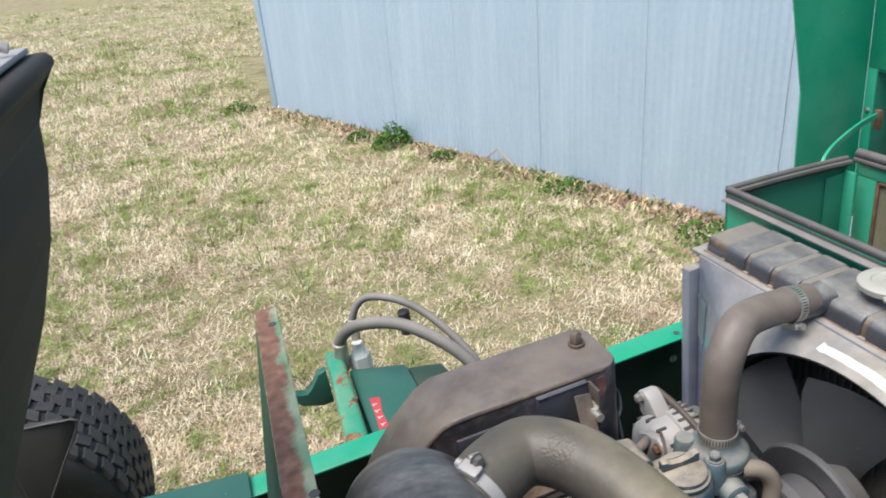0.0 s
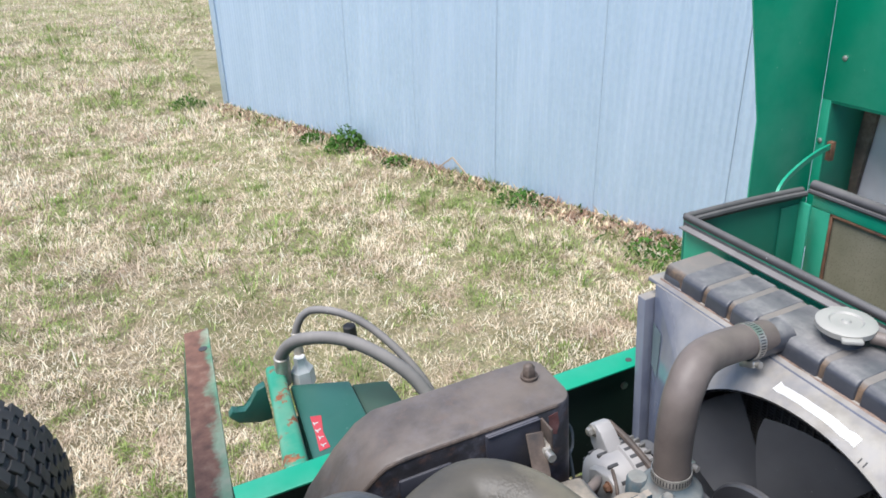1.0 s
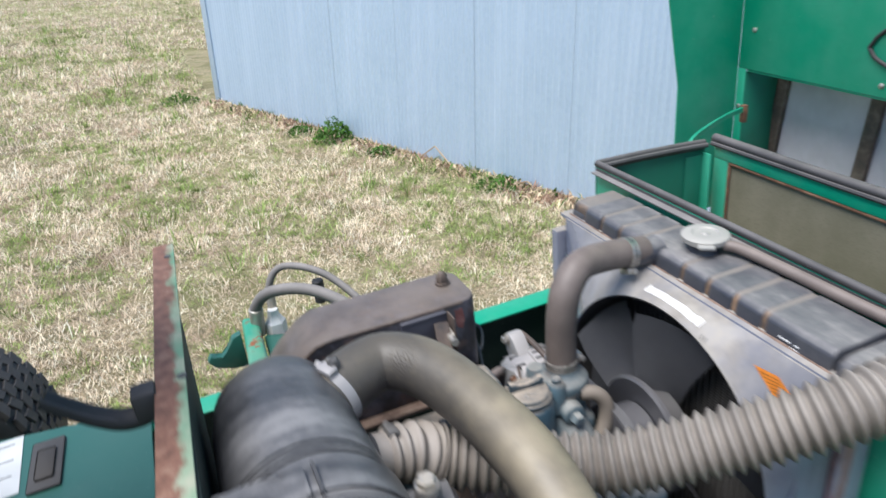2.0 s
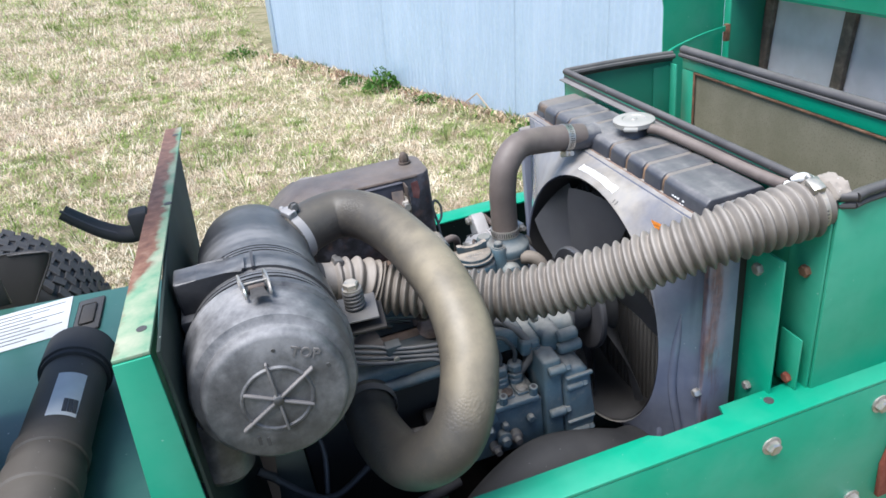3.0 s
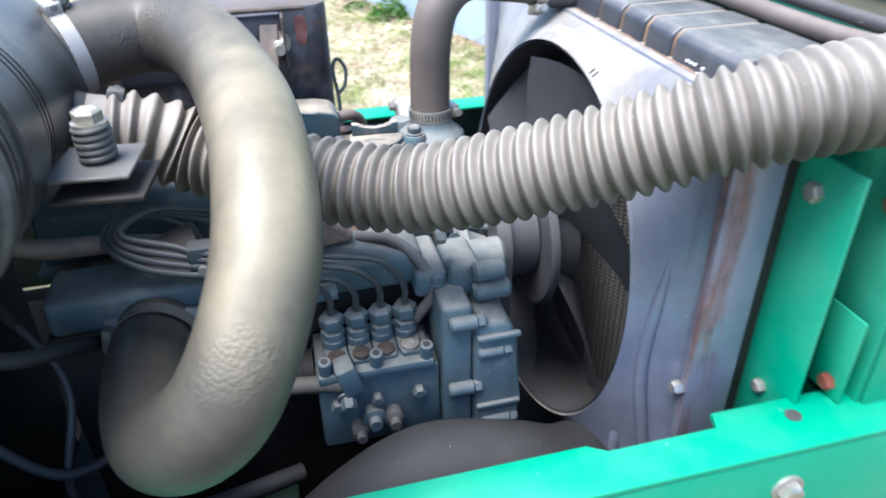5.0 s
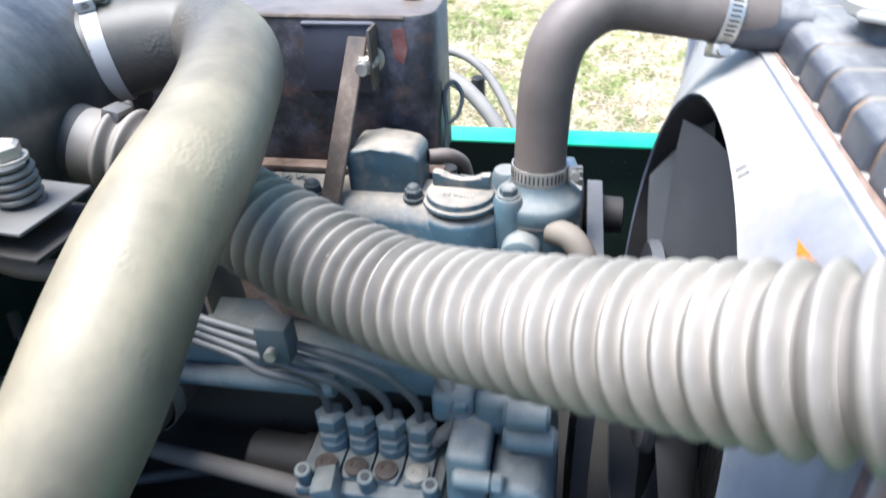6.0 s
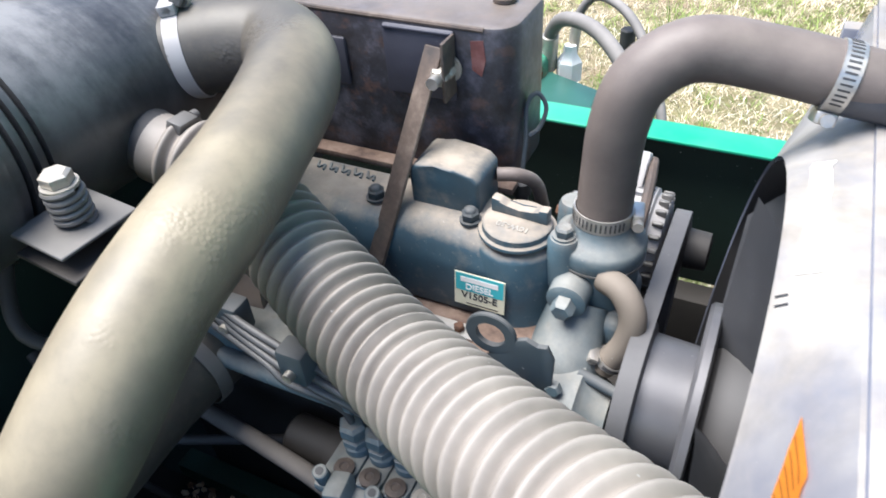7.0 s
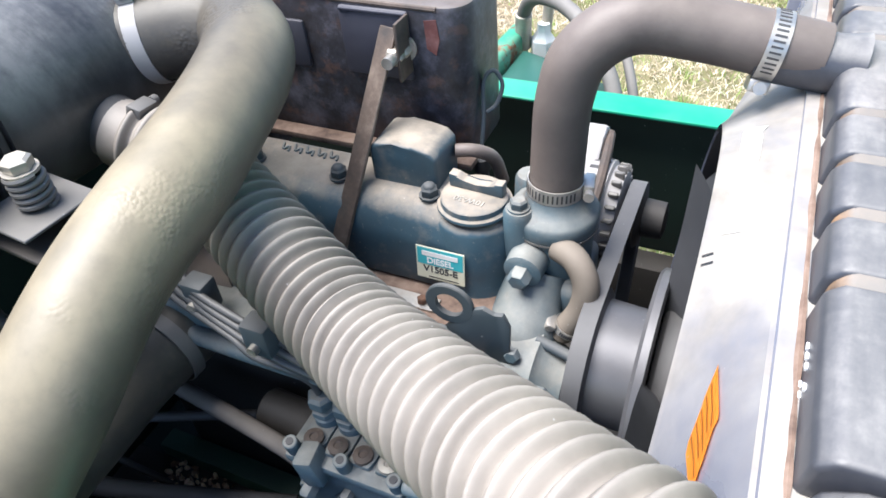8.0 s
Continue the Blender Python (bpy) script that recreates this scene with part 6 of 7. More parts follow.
    part("casting_lug", prism([(0.091, -0.172), (0.100, -0.152), (0.118, -0.147), (0.139, -0.150), (0.16, -0.164), (0.186, -0.178), (0.181, -0.188), (0.143, -0.190), (0.105, -0.186)], "y", 0.088, 0.112, 0.006, 3), RUST_PINK, t, "pale rusty casting lug")
    part("lug_stud", hexa((0.104, 0.1, -0.150), (0.104, 0.1, 1), 0.009, 0.009, washer=0.011), RUST_DARK, t)
    # dipstick
    pts = [(0.203, 0.305, -0.15), (0.203, 0.315, -0.115), (0.200, 0.325, -0.085), (0.207, 0.333, -0.075), (0.216, 0.333, -0.088), (0.213, 0.325, -0.105), (0.205, 0.318, -0.112)]
    part("dipstick_ring", pipe(pts, 0.0022, 50, 8), BLUE_DARK, t, "dipstick pull ring")
    part("dipstick_tube", lathe((0.205, 0.300, -0.21), (0.205, 0.303, 1), [(0, 0.007), (0.045, 0.007), (0.045, 0.0095), (0.058, 0.0095), (0.06, 0.006)], 16), RUBBER, t)


engine()


def alternator():
    t = thing("alternator", (0.32, 0.33, -0.175), "silver cast alternator with slotted end frame", "alternator")
    a, b = (0.262, 0.343, -0.187), (0.36, 0.343, -0.187)
    part("stator", lathe(a, b, [(0, 0.018), (0.004, 0.034), (0.012, 0.045), (0.022, 0.050), (0.046, 0.0505), (0.048, 0.0545), (0.071, 0.0545), (0.073, 0.050), (0.085, 0.045), (0.089, 0.02)], 40), ALLOY, t)
    for k in range(24):
        ang = 2 * math.pi * k / 24
        m = Matrix.Translation((0.343, 0.343, -0.187)) @ Matrix.Rotation(ang, 4, "X")
        part("vent_slot", box(-0.031, -0.012, -0.0028, 0.0028, 0.0500, 0.0552, 0.001, 1, None, m), INK, t)
        part("cooling_fin", box(-0.006, 0.004, -0.0022, 0.0022, 0.040, 0.0530, 0.001, 1, None, m), DULL_STEEL, t)
        if k % 2:
            part("end_slot", box(-0.066, -0.050, -0.0026, 0.0026, 0.0440, 0.0512, 0.001, 1, None, m), INK, t)
    lug = prism([(0.350, -0.138), (0.372, -0.118), (0.386, -0.112), (0.400, -0.120), (0.402, -0.133), (0.390, -0.148), (0.380, -0.168), (0.345, -0.165)], "x", 0.292, 0.318, 0.004)
    arm = part("adjuster_arm", prism([(0.272, -0.178), (0.276, -0.150), (0.290, -0.128), (0.306, -0.124), (0.332, -0.136), (0.350, -0.146), (0.350, -0.178)], "x", 0.258, 0.272, 0.004), ALLOY, t, "pale cast bracket arm")
    part("arm_bolt", hexa((0.258, 0.300, -0.138), (0.1, 0.300, -0.138), 0.006, 0.006, washer=0.008), RUST, arm)
    lg = part("mount_lug", lug, ALLOY, t)
    part("lug_bolt", hexa((0.292, 0.390, -0.126), (0.1, 0.390, -0.126), 0.007, 0.007, washer=0.009), STEEL_DUSTY, lg)
    part("bracket", pipe([(0.320, 0.392, -0.124), (0.325, 0.355, -0.128), (0.328, 0.31, -0.138), (0.328, 0.27, -0.148)], 0.005, 20, 8), RUST_DARK, t)
    part("wire", pipe([(0.285, 0.33, -0.15), (0.27, 0.31, -0.125), (0.262, 0.29, -0.13), (0.255, 0.275, -0.15)], 0.0025, 20, 8), RUST_DARK, t)
    part("pulley", lathe((0.352, 0.345, -0.185), (0.5, 0.345, -0.185), [(0, 0.03), (0.003, 0.033), (0.008, 0.024), (0.013, 0.033), (0.016, 0.03), (0.018, 0.020), (0.038, 0.019), (0.040, 0.012)], 32), GRIME, t, "grimy pulley")
    t.matrix_world = TILT @ Matrix.Translation((0.312, 0.325, -0.209))


alternator()


def belt_drive():
    t = thing("fan_drive", (0.37, 0.15, -0.4), "fan pulley and hub with a dusty black drive belt", "pulley")
    cy, cz = FAN
    part("pump_pulley", lathe((0.3415, cy, cz), (1, cy, cz), [(0, 0.03), (0.003, 0.063), (0.005, 0.065), (0.0105, 0.055), (0.016, 0.065), (0.018, 0.063), (0.020, 0.056), (0.055, 0.054), (0.056, 0.03)], 48), PULLEY, t, "dusty grey pulley")
    part("pulley_rim", lathe((0.3965, cy, cz), (1, cy, cz), [(0.002, 0.05), (0.0, 0.078), (0.0, 0.090), (0.003, 0.093), (0.009, 0.093), (0.011, 0.088), (0.008, 0.05)], 64), PULLEY, t, "worn grey flange disc")
    for k in range(6):
        bm = bmesh.new()
        grid = []
        for i in range(7):
            r = 0.055 + 0.146 * i / 6
            row = []
            for j in range(7):
                s = j / 6 - 0.5
                wide = 0.66 + 0.06 * i / 6
                ang = s * wide * (1.0 if i < 5 else 0.97 if i == 5 else 0.88) + 0.10 * (i / 6) ** 2
                row.append(bm.verts.new((0.427 + 0.046 * s * (1.0 - 0.15 * i / 6) + 0.006 * math.cos(s * 3), r * math.cos(ang), r * math.sin(ang))))
            grid.append(row)
        for p, q in zip(grid, grid[1:]):
            for j in range(6):
                bm.faces.new((p[j], p[j + 1], q[j + 1], q[j]))
        bmesh.ops.solidify(bm, geom=bm.faces[:], thickness=0.003)
        bmesh.ops.transform(bm, matrix=Matrix.Translation((0, FAN[0], FAN[1])) @ Matrix.Rotation(2 * math.pi * (k + 0.55) / 6, 4, "X"), verts=bm.verts)
        part("fan_blade", bm, FAN_DARK, t, "dark grey plastic fan blade")
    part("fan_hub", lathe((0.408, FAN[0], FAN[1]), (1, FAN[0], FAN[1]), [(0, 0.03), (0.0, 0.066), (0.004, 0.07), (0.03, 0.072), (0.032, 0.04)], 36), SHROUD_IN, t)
    # belt round alternator, pump and crank pulleys
    wheels = [((0.340, -0.219), 0.031), ((cy, cz), 0.063), ((0.19, -0.47), 0.07)]
    pts = []
    for (y, z), r in wheels:
        for k in range(48):
            pts.append((y + r * math.cos(2 * math.pi * k / 48), z + r * math.sin(2 * math.pi * k / 48)))
    pts = sorted(set(pts))
    def half(seq):
        out = []
        for p in seq:
            while len(out) > 1 and (out[-1][0] - out[-2][0]) * (p[1] - out[-2][1]) - (out[-1][1] - out[-2][1]) * (p[0] - out[-2][0]) <= 0:
                out.pop()
            out.append(p)
        return out
    hull = half(pts)[:-1] + half(pts[::-1])[:-1]
    bm = bmesh.new()
    rings = []
    for k, p in enumerate(hull):
        q, s = hull[k - 1], hull[(k + 1) % len(hull)]
        d = Vector((0, s[0] - q[0], s[1] - q[1])).normalized()
        n = Vector((0, d.z, -d.y))
        o = Vector((0.352, p[0], p[1]))
        rings.append([bm.verts.new(o + Vector((-0.0075, 0, 0)) + n * 0.0045), bm.verts.new(o + Vector((0.0075, 0, 0)) + n * 0.0045), bm.verts.new(o + Vector((0.0055, 0, 0)) - n * 0.0045), bm.verts.new(o + Vector((-0.0055, 0, 0)) - n * 0.0045)])
    for k in range(len(rings)):
        a, b = rings[k], rings[(k + 1) % len(rings)]
        for j in range(4):
            bm.faces.new((a[j], a[(j + 1) % 4], b[(j + 1) % 4], b[j]))
    part("belt", bm, BELT, t, "dusty black rubber V-belt")
    part("crank_pulley", lathe((0.341, 0.19, -0.47), (1, 0.19, -0.47), [(0, 0.03), (0.002, 0.07), (0.008, 0.06), (0.014, 0.07), (0.022, 0.07), (0.024, 0.03)], 40), GRIME, t)


belt_drive()


# ---- things beyond the far rail ----
def lift_arm():
    t = thing("mower_lift_bracket", (0.0, 0.78, -0.46), "green steel lift bracket with valve beside the lawn", "bracket")
    part("channel", prism([(-0.137, 0.64), (-0.095, 0.64), (-0.079, 0.950), (-0.115, 0.962)], "z", -0.30, -0.235, 0.010, 3), FLAKED_CHANNEL, t, "worn green channel with bare edges")
    part("cover_plate", prism([(-0.088, 0.62), (0.034, 0.62), (0.034, 0.862), (-0.078, 0.908)], "z", -0.30, -0.262, 0.006, 2), GREEN_DULL, t)
    part("back_plate", prism([(0.0345, 0.70), (0.115, 0.70), (0.106, 0.838), (0.0345, 0.862)], "z", -0.315, -0.272, 0.006, 2), DIMMED_GREEN, t, "dark green plate")
    part("hook", prism([(-0.195, -0.262), (-0.185, -0.272), (-0.172, -0.275), (-0.158, -0.262), (-0.145, -0.235), (-0.125, -0.228), (-0.125, -0.31), (-0.15, -0.31), (-0.19, -0.295), (-0.205, -0.275)], "y", 0.88, 0.90, 0.003), GREEN_DULL, t)
    part("knuckle", rod((-0.16, 0.72, -0.36), (-0.1, 0.74, -0.36), 0.025, 20, None, 0.004), RUST_DARK, t)
    part("leg", box(-0.1, 0.1, 0.68, 0.86, -0.66, -0.301, 0.01), GREEN_DULL, t)
    part("valve_body", lathe((-0.046, 0.93, -0.285), (-0.046, 0.93, 0.0), [(0, 0.024), (0.036, 0.024), (0.040, 0.020), (0.052, 0.013), (0.066, 0.012)], 6), WHITE_PL, t, "whitish six-sided valve block")
    part("fitting", rod((0.06, 0.905, -0.22), (0.06, 0.905, -0.165), 0.013, 18, None, 0.002), RUBBER, t)
    part("decal", prism([(-0.064, 0.788), (-0.044, 0.782), (-0.052, 0.735), (-0.050, 0.690), (-0.070, 0.688), (-0.066, 0.735)], "z", -0.2618, -0.2611), DARK_RED, t, "torn red decal with white marks")
    bm = bmesh.new()
    for k in range(4):
        m = Matrix.Translation((-0.058, 0.701 + 0.021 * k, -0.2608)) @ Matrix.Rotation(radians(20 - 15 * (k % 2)), 4, "Z")
        box(-0.005, 0.004, -0.0011, 0.0011, 0, 0.0005, 0, 1, bm, m)
        box(-0.005, -0.003, -0.0045, 0.0045, 0, 0.0005, 0, 1, bm, m)
    part("decal_marks", bm, GREY_PAPER, t)
    t.matrix_world = TILT @ Matrix.Translation((0.04, 1.024, -0.729)) @ Matrix.Scale(1.22, 4)


lift_arm()


def hydraulic_hoses():
    for pts, r in (([(-0.085, 0.93, -0.27), (-0.08, 0.92, -0.2), (-0.04, 0.88, -0.15), (0.04, 0.81, -0.14), (0.12, 0.73, -0.19), (0.16, 0.67, -0.27)], 0.0125),
                   ([(-0.045, 0.94, -0.22), (-0.04, 0.95, -0.14), (0.0, 0.94, -0.095), (0.08, 0.87, -0.11), (0.15, 0.77, -0.19), (0.18, 0.69, -0.29)], 0.008)):
        t = thing("hydraulic_hose", (0.05, 0.8, -0.3), "black rubber hydraulic hose arching over the bracket", "hose", "hydraulic hoses")
        part("tube", pipe(pts, r, 50, 16), HOSE_GREY, t)
        part("crimp", rod(pts[0], pts[1], r * 1.25, 18, None, 0.002), STEEL_DUSTY, t)
        t.matrix_world = TILT @ Matrix.Translation((0.10, 1.048, -0.485 - (0.049 if r > 0.01 else 0.09))) @ Matrix.Scale(1.22, 4)


hydraulic_hoses()


def wheel():
    R, c, y0, y1 = 0.335, (-0.93, -0.605), 1.05, 1.35
    t = thing("turf_tyre", (c[0], 0.8, c[1] - R), "black turf tyre with blocky tread on a dark rim", "tyre")
    mid = (y0 + y1) / 2
    prof = [(0, R * 0.55), (0.012, R * 0.62), (0.0, R * 0.75), (0.008, R * 0.90), (0.03, R * 0.965), (0.07, R * 0.985), (0.15, R * 0.99), (0.23, R * 0.985), (0.27, R * 0.965), (0.292, R * 0.90), (0.3, R * 0.75), (0.288, R * 0.62), (0.3, R * 0.55)]
    tyre = part("tyre", lathe((c[0], y0, c[1]), (c[0], y1, c[1]), prof, 72, closed=False), RUBBER, t)
    # tread: zigzag blocks
    first = None
    for row in range(7):
        for k in range(44):
            ang = 2 * math.pi * (k + 0.5 * (row % 2)) / 44
            if not (-0.6 < ang < 2.4 or ang > 5.6):
                continue
            w = row - 3
            rr = R * (0.992 - 0.0026 * w * w)
            m = Matrix.Translation((c[0], mid + w * 0.037, c[1])) @ Matrix.Rotation(-ang + math.pi / 2, 4, "Y") @ Matrix.Translation((0, 0, rr)) @ Matrix.Rotation(radians(14 if row % 2 else -14), 4, "Z") @ Matrix.Diagonal((1, 1 if row % 2 else -1, 1, 1))
            if first is None:
                bm = prism([(-0.0235, -0.0172), (0.0125, -0.0172), (0.0155, -0.003), (0.0235, 0.0172), (-0.0125, 0.0172), (-0.0155, 0.003)], "z", -0.008, 0.006, 0.0015, 1)
                me = bpy.data.meshes.new("tread_block")
                bm.to_mesh(me)
                bm.free()
                me.materials.append(RUBBER)
                first = me
            o = new("tread_block", first)
            o.parent = tyre
            o.matrix_local = Matrix.Translation(-base_of(t)) @ m
    part("rim", lathe((c[0], y0 + 0.03, c[1]), (c[0], y1, c[1]), [(0, R * 0.1), (0.0, R * 0.4), (-0.015, R * 0.52), (-0.02, R * 0.56), (0.0, R * 0.57), (0.24, R * 0.56)], 48, closed=False), GRIME, t, "dark steel rim")


wheel()


def wheel_guard():
    t = thing("wheel_guard", (-0.75, 0.98, -0.5), "dark plastic guard beside the turf tyre", "guard")
    part("plate", prism([(-0.607, -0.262), (-0.668, -0.350), (-0.722, -0.43), (-0.80, -0.56), (-1.2, -0.56), (-1.2, -0.232), (-0.70, -0.236), (-0.64, -0.245)], "y", 0.976, 0.984, 0.003), GRIME, t)
    part("edge_bead", pipe([(-0.700, 0.975, -0.240), (-0.64, 0.975, -0.249), (-0.611, 0.975, -0.264), (-0.668, 0.975, -0.350), (-0.722, 0.975, -0.43), (-0.80, 0.975, -0.56)], 0.0024, 40, 8), SEAL, t, "worn edge")
    part("arm", box(-0.79, -0.75, 0.624, 0.9755, -0.50, -0.46, 0.004), GRIME, t)


wheel_guard()


def deck():
    t = thing("foot_deck", (-0.5, 0.2, -0.35), "dull green sheet metal deck with a white decal and latch slot", "deck")
    part("plate", prism([(-0.95, 0.73), (-0.30, 0.625), (-0.30, -0.6), (-0.95, -0.6)], "z", -0.245, -0.235, 0.003), GREEN_DULL, t)
    dm = Matrix.Translation((-0.60, 0.575, -0.2345)) @ Matrix.Rotation(radians(3), 4, "Z")
    d = part("decal", box(-0.1, 0.1, -0.075, 0.075, 0.0, 0.0008, 0, 1, None, dm), GREY_PAPER, t, "white decal with rows of fine print")
    for r in range(9):
        bm = bmesh.new()
        box(-0.09, 0.088 - 0.03 * (r % 3), 0.056 - r * 0.014, 0.0584 - r * 0.014, 0.001, 0.0013, 0, 1, bm, dm)
        part("print_bar", bm, INK, d)
    part("slot_frame", box(-0.485, -0.435, 0.49, 0.615, -0.2345, -0.229, 0.004), RUBBER, t, "black latch slot")
    part("slot_latch", box(-0.474, -0.446, 0.51, 0.585, -0.2288, -0.225, 0.004), GRIME, t)
    part("post", box(-0.66, -0.63, 0.69, 0.70, -0.2345, -0.11, 0.002), GRIME, t)


deck()


def document_tube():
    t = thing("document_tube", (-0.42, 0.1, -0.24), "dark ribbed plastic tube with a screw cap and pale label", "tube")
    a, b = Vector((-0.425, 0.32, -0.180)), Vector((-0.445, -0.35, -0.170))
    n = (b - a).length
    part("tube", lathe(a, b, [(0, 0.048), (0.004, 0.052), (0.06, 0.052), (0.062, 0.049), (0.07, 0.049), (0.072, 0.046), (0.245, 0.046), (0.247, 0.0495), (0.268, 0.0495), (0.270, 0.047), (0.292, 0.047), (0.295, 0.0505), (0.335, 0.0505), (0.338, 0.048), (n, 0.048)], 36), TUBE_BROWN, t)
    part("screw_cap", lathe(a - (b - a).normalized() * 0.003, b, [(0, 0.048), (0.004, 0.0535), (0.064, 0.0535), (0.066, 0.0505), (0.074, 0.0505), (0.076, 0.047)], 36), RUBBER, t, "black screw cap")
    ax = (b - a).normalized()
    bm = bmesh.new()
    prev = None
    for k in range(9):
        ang = radians(38 + k * 6)
        o = [bm.verts.new(a + ax * s + Vector((0.0466 * math.cos(ang), 0, 0.0466 * math.sin(ang)))) for s in (0.12, 0.22)]
        if prev:
            bm.faces.new((prev[0], prev[1], o[1], o[0]))
        prev = o
    lb = part("label", bm, PAPER, t, "white paper label")
    bm = bmesh.new()
    for k in range(3):
        ang = radians(44 + k * 8)
        p = a + ax * 0.198 + Vector((0.0470 * math.cos(ang), 0, 0.0470 * math.sin(ang)))
        box(-0.003, 0.003, -0.014, 0.014, -0.0005, 0.0005, 0, 1, bm, Matrix.Translation(p) @ Matrix.Rotation(math.pi / 2 - ang, 4, "Y"))
    part("label_mark", bm, INK, lb)


document_tube()


def lever():
    t = thing("control_lever", (-0.25, 0.14, 0.05), "black plastic control lever behind the bulkhead", "lever")
    line = [(-0.232, 0.142, 0.080), (-0.245, 0.142, 0.077), (-0.262, 0.142, 0.080), (-0.284, 0.143, 0.094), (-0.306, 0.144, 0.114), (-0.318, 0.145, 0.126)]
    grip = part("grip", pipe(line, lambda u: 0.0120 - 0.0025 * u, 40, 14), RUBBER, t)
    part("grip_seam", pipe([(x, y - 0.0082, z + 0.005) for x, y, z in line[2:]], 0.0018, 30, 6), SEAL, grip, "worn pale edge")
    part("hub", box(-0.246, -0.222, 0.128, 0.155, 0.074, 0.108, 0.004), RUBBER, t)


lever()


def console():
    t = thing("side_console", (-0.674, 0.2, -0.24), "black moulded plastic console with a pale dusty top", "console")
    prof = [(-0.644, 0.487), (-0.290, 0.482), (-0.286, 0.474), (-0.305, 0.456), (-0.315, 0.43), (-0.323, 0.392), (-0.342, 0.335), (-0.374, 0.265), (-0.444, 0.14), (-0.544, -0.05), (-0.624, -0.234), (-0.924, -0.234), (-0.924, 0.3)]
    # Near end, out of view, is lengthened to shade the canister.
    part("shell", prism(prof, "y", 0.03, 0.30, 0.003, 2), CONSOLE, t)
    part("top_strip", box(-0.624, -0.300, 0.04, 0.29, 0.4835, 0.4885, 0.002), GREY_SHEET, t, "pale dusty top")
    part("catch", pipe([(-0.324, 0.24, 0.488), (-0.312, 0.24, 0.497), (-0.302, 0.24, 0.494)], 0.004, 10, 8), STEEL, t)


console()


# ---- lawn ----
def blades(name, count, seed, place, height, width, lean, material, label):
    """Many bent blades in one mesh; place gives x, y and the blade's scale."""
    rng = np.random.default_rng(seed)
    x, y, grow, lead, size = place(rng, count)
    n = len(x)
    h = rng.uniform(*height, n) * grow * size
    w = rng.uniform(*width, n) * grow
    ang = lead + rng.normal(0, 0.7, n)
    tilt = rng.uniform(*lean, n)
    dx, dy = np.cos(ang), np.sin(ang)
    px, py = -dy, dx
    v = np.zeros((n, 5, 3))
    for k, (f, wide) in enumerate(((0, 1), (0, -1), (0.55, 0.8), (0.55, -0.8), (1, 0))):
        out = h * np.sin(tilt * (0.6 + 0.4 * f)) * f
        v[:, k, 0] = x + dx * out + px * w * wide
        v[:, k, 1] = y + dy * out + py * w * wide
        v[:, k, 2] = np.maximum(h * np.cos(tilt * (0.55 + 0.5 * f)) * f, 0.002 * f) - 0.004 * (f == 0)
    faces = np.array([[0, 1, 3, 2], [2, 3, 4, 4]])
    idx = np.arange(n)[:, None] * 5
    quads, tris = idx + np.array([0, 1, 3, 2]), idx + np.array([2, 3, 4])
    me = bpy.data.meshes.new(name)
    me.vertices.add(n * 5)
    me.vertices.foreach_set("co", v.ravel())
    me.loops.add(n * 7)
    me.loops.foreach_set("vertex_index", np.concatenate([quads, tris], 1).ravel())
    me.polygons.add(n * 2)
    me.polygons.foreach_set("loop_start", (np.arange(n)[:, None] * 7 + np.array([0, 4])).ravel())
    me.update()
    me.validate()
    me.materials.append(material)
    tagged(new(name, me), label, "grass", kind="stuff")


def wall_x(y):
    return CORNER.x + RUN.x / RUN.y * (y - CORNER.y)


def loose(rng, x, y, grow):
    return x, y, grow, rng.uniform(0, 2 * np.pi, len(x)), np.ones(len(x))


def lawn(rng, n, each=16):
    """Blades in tufts that lean outwards, thinning with distance."""
    m = n // each  # tufts
    d = 0.9 * np.exp(rng.uniform(0, 3.5, m))
    a = rng.uniform(-0.95, 0.75, m)
    cx, cy = -0.15 + d * np.sin(a), -0.4 + d * np.cos(a)
    tall = np.clip(rng.lognormal(-0.1, 0.42, m), 0.4, 2.2)
    wide = (0.012 + 0.010 * np.minimum(d, 9)) * tall
    which = np.repeat(np.arange(m), each)
    turn, r = rng.uniform(0, 2 * np.pi, len(which)), np.abs(rng.normal(0, 1, len(which)))
    x = cx[which] + wide[which] * r * np.cos(turn)
    y = cy[which] + wide[which] * r * np.sin(turn)
    keep = (x < wall_x(y) - 0.02) | (y > 7.0)
    keep &= ~((y > CORNER.y) & (x > CORNER.x - 0.1) & (y < CORNER.y + 4))
    x, y, d = x[keep], y[keep], d[which][keep]
    return x, y, 0.55 + 0.22 * np.minimum(d, 12), turn[keep], tall[which][keep]


blades("lawn_grass", 720000, 3, lawn, (0.014, 0.042), (0.0009, 0.0021), (0.6, 1.55), GRASS, "short dry straw and green lawn grass")


blades("green_tufts", 26000, 8, lambda rng, n: lawn(rng, n, 34), (0.025, 0.060), (0.0010, 0.0024), (0.3, 1.3), GREEN_GRASS, "fresh green grass tufts in the dry lawn")


def under(rng, n):
    return loose(rng, rng.uniform(-1.0, 1.2, n), rng.uniform(-0.8, 0.9, n), np.full(n, 1.0))


blades("shaded_grass", 9000, 4, under, (0.02, 0.05), (0.0015, 0.003), (0.3, 1.4), GRASS, "dry grass in the shade under the mower")


def at_wall(rng, n):
    s = rng.uniform(0.0, 8.5, n)
    o = np.abs(rng.normal(0, 0.10, n)) + 0.01
    side = Vector((RUN.y, -RUN.x, 0))
    return loose(rng, CORNER.x + RUN.x * s + side.x * o, CORNER.y + RUN.y * s + side.y * o, np.full(n, 1.5))


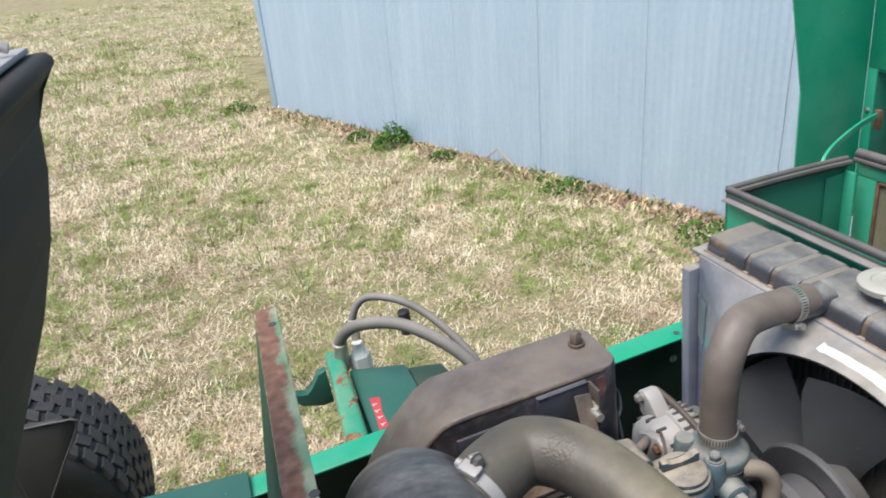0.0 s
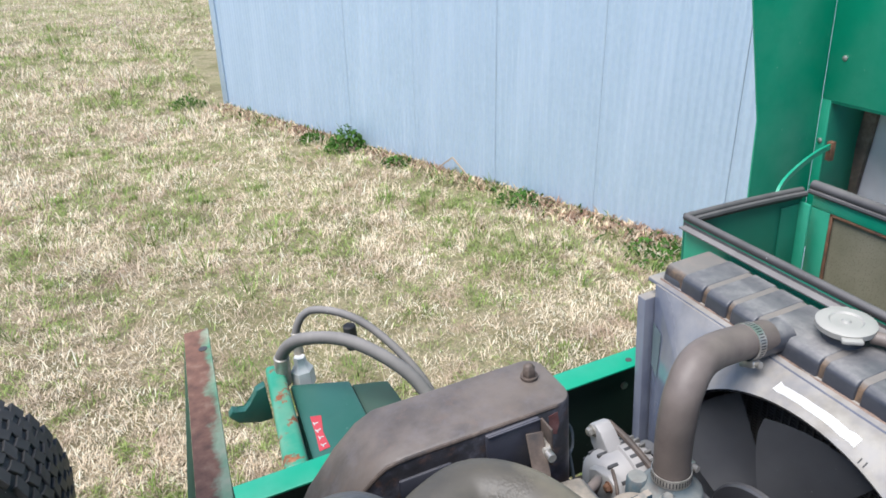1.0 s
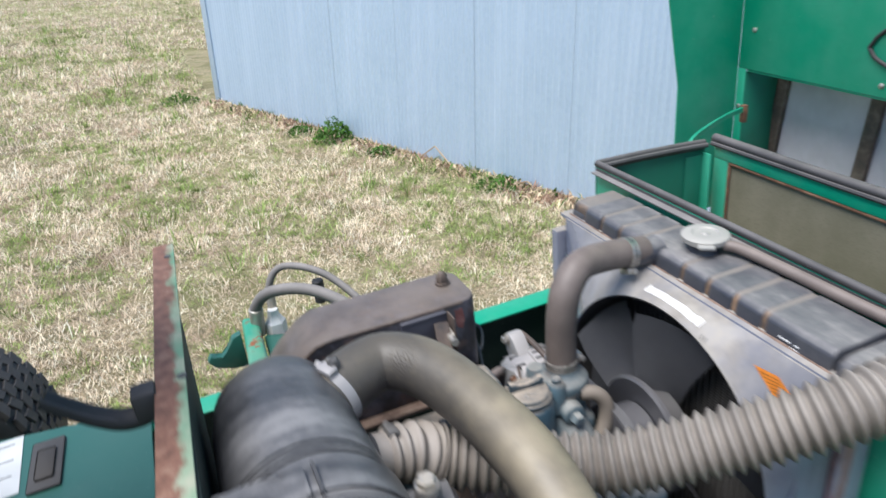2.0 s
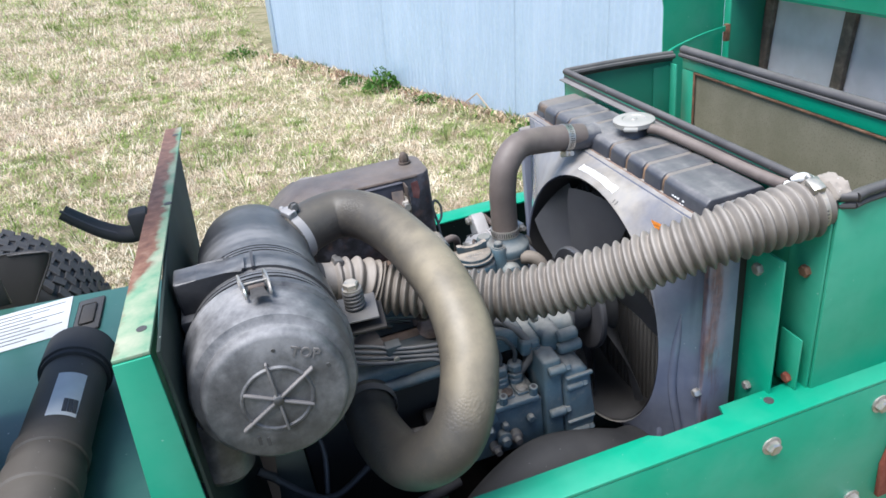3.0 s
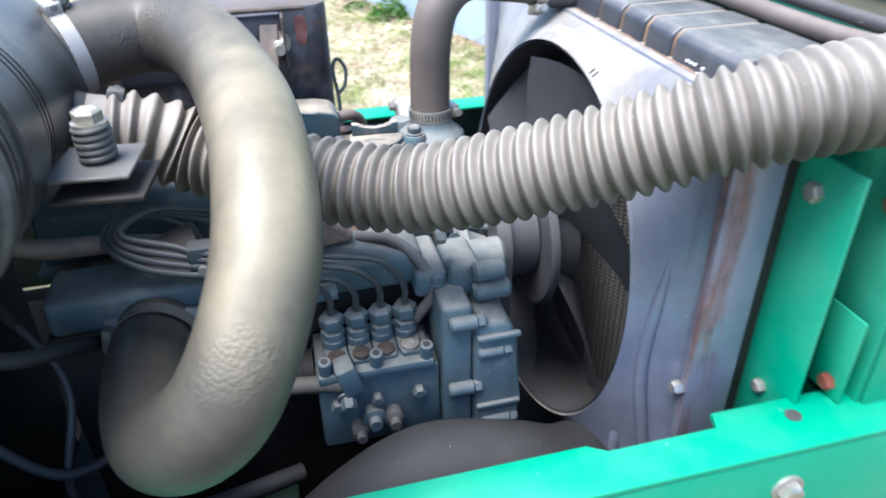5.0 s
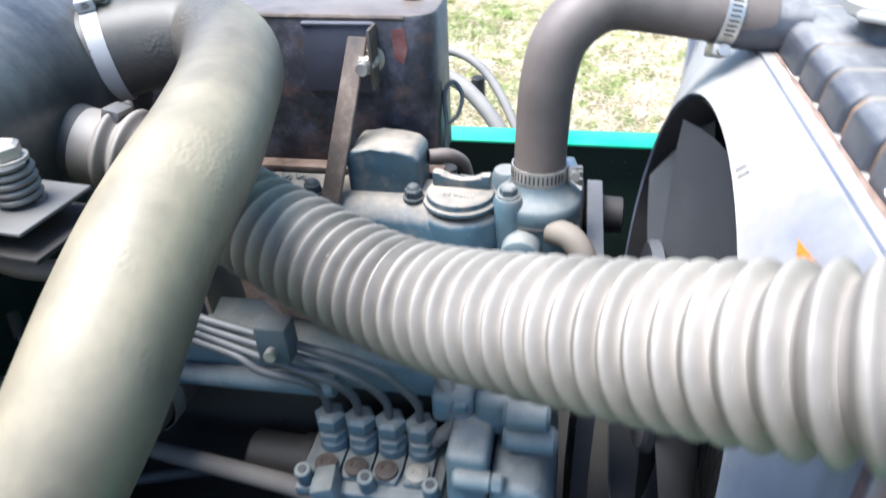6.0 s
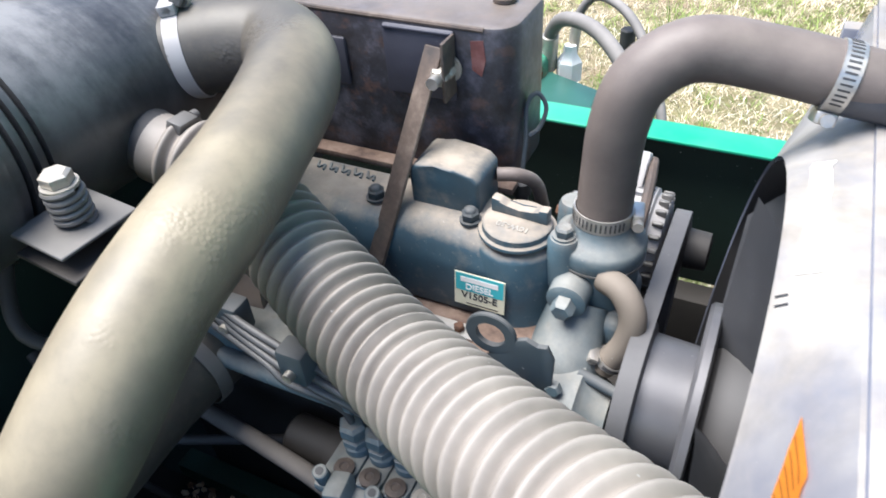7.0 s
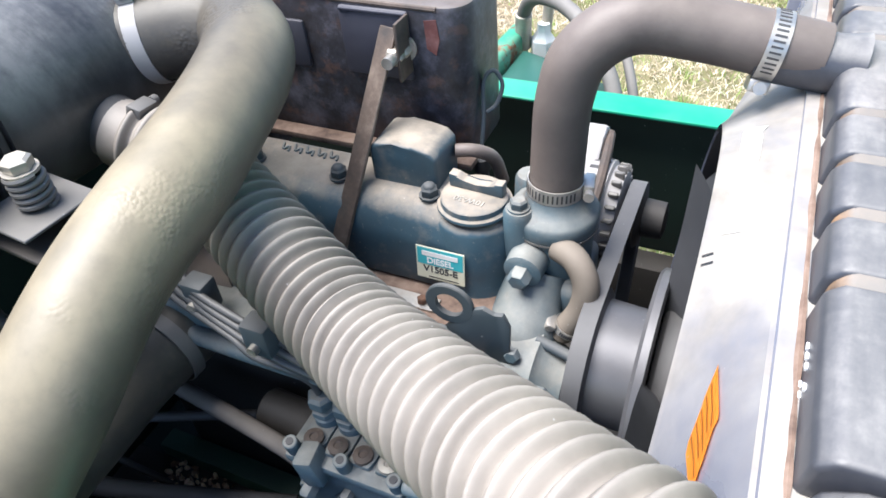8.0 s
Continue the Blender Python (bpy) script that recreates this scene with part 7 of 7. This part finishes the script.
blades("wall_litter", 9000, 5, at_wall, (0.02, 0.06), (0.002, 0.005), (0.7, 1.5), LITTER, "brown leaf litter along the shed wall")
blades("wall_weeds", 420, 6, at_wall, (0.03, 0.07), (0.003, 0.008), (0.5, 1.3), WEED, "small green weeds along the shed wall")


def bush(cx, cy, r, h, count, seed, label):
    """A low weed: many small leaves on short stems, in clumps."""
    rng = random.Random(seed)
    t = new("weed_clump")
    t.location = (cx, cy, 0)
    tagged(t, label, "weed", "weeds at the shed")
    bm = bmesh.new()
    for k in range(count):
        a, q = rng.uniform(0, 6.283), r * math.sqrt(rng.random())
        z = h * (1 - (q / r) ** 2) * rng.uniform(0.3, 1.0)
        m = Matrix.Translation((q * math.cos(a), q * math.sin(a), z)) @ pose(0, 0, 0, rng.uniform(-60, 60), rng.uniform(-60, 60), rng.uniform(0, 360))
        s = rng.uniform(0.012, 0.026)
        vs = [bm.verts.new(m @ Vector(p)) for p in ((-s, 0, 0), (0, s * 0.55, s * 0.15), (s, 0, 0), (0, -s * 0.55, s * 0.15))]
        bm.faces.new((vs[0], vs[1], vs[2]))
        bm.faces.new((vs[0], vs[2], vs[3]))
    me = bpy.data.meshes.new("leaves")
    bm.to_mesh(me)
    bm.free()
    me.materials.append(WEED)
    o = new("leaves", me)
    o.parent = t
    bm = bmesh.new()
    for k in range(14):
        a, q = rng.uniform(0, 6.283), r * 0.7 * math.sqrt(rng.random())
        pipe([(q * 0.3 * math.cos(a), q * 0.3 * math.sin(a), 0), (q * math.cos(a), q * math.sin(a), h * 0.6)], 0.003, 4, 5, bm)
    me = bpy.data.meshes.new("stems")
    bm.to_mesh(me)
    bm.free()
    me.materials.append(WEED)
    o = new("stems", me)
    o.parent = t


SIDE = Vector((RUN.y, -RUN.x, 0))


def by_wall(s, off):
    p = CORNER + RUN * s + SIDE * off
    return p.x, p.y


bush(*by_wall(2.15, 0.16), 0.17, 0.2, 420, 1, "leafy green weed clump against the shed wall")
bush(*by_wall(1.75, 0.2), 0.14, 0.08, 160, 2, "low green weeds against the shed wall")
bush(*by_wall(2.75, 0.14), 0.13, 0.07, 140, 3, "low green weeds against the shed wall")
bush(*by_wall(3.9, 0.12), 0.2, 0.06, 200, 5, "low green weeds against the shed wall")
bush(*by_wall(4.9, 0.25), 0.2, 0.06, 200, 6, "low green weeds against the shed wall")
bush(*by_wall(-0.25, 0.3), 0.2, 0.12, 160, 4, "low green weeds at the shed corner")


def stalks():
    for k, (s, off, pts) in enumerate(((3.05, 0.1, [(0, 0, 0), (0.10, -0.14, 0.13), (0.16, -0.36, 0.0)]), (2.75, 0.1, [(0, 0, 0.02), (0.12, -0.1, 0.03), (0.14, -0.28, 0.0)]), (3.9, 0.1, [(0, 0, 0), (0.1, -0.12, 0.05), (0.12, -0.22, 0.01)]))):
        x, y = by_wall(s, off)
        t = new("dead_stalk")
        t.location = (x, y, 0)
        tagged(t, "pale dry dead stalk lying against the shed wall", "stalk", "dead stalks")
        me = bpy.data.meshes.new("stem")
        bm = bmesh.new()
        for a, b in zip(pts, pts[1:]):
            rod(a, b, 0.005, 7, bm)
        bm.to_mesh(me)
        bm.free()
        me.materials.append(DEAD)
        o = new("stem", me)
        o.parent = t


stalks()
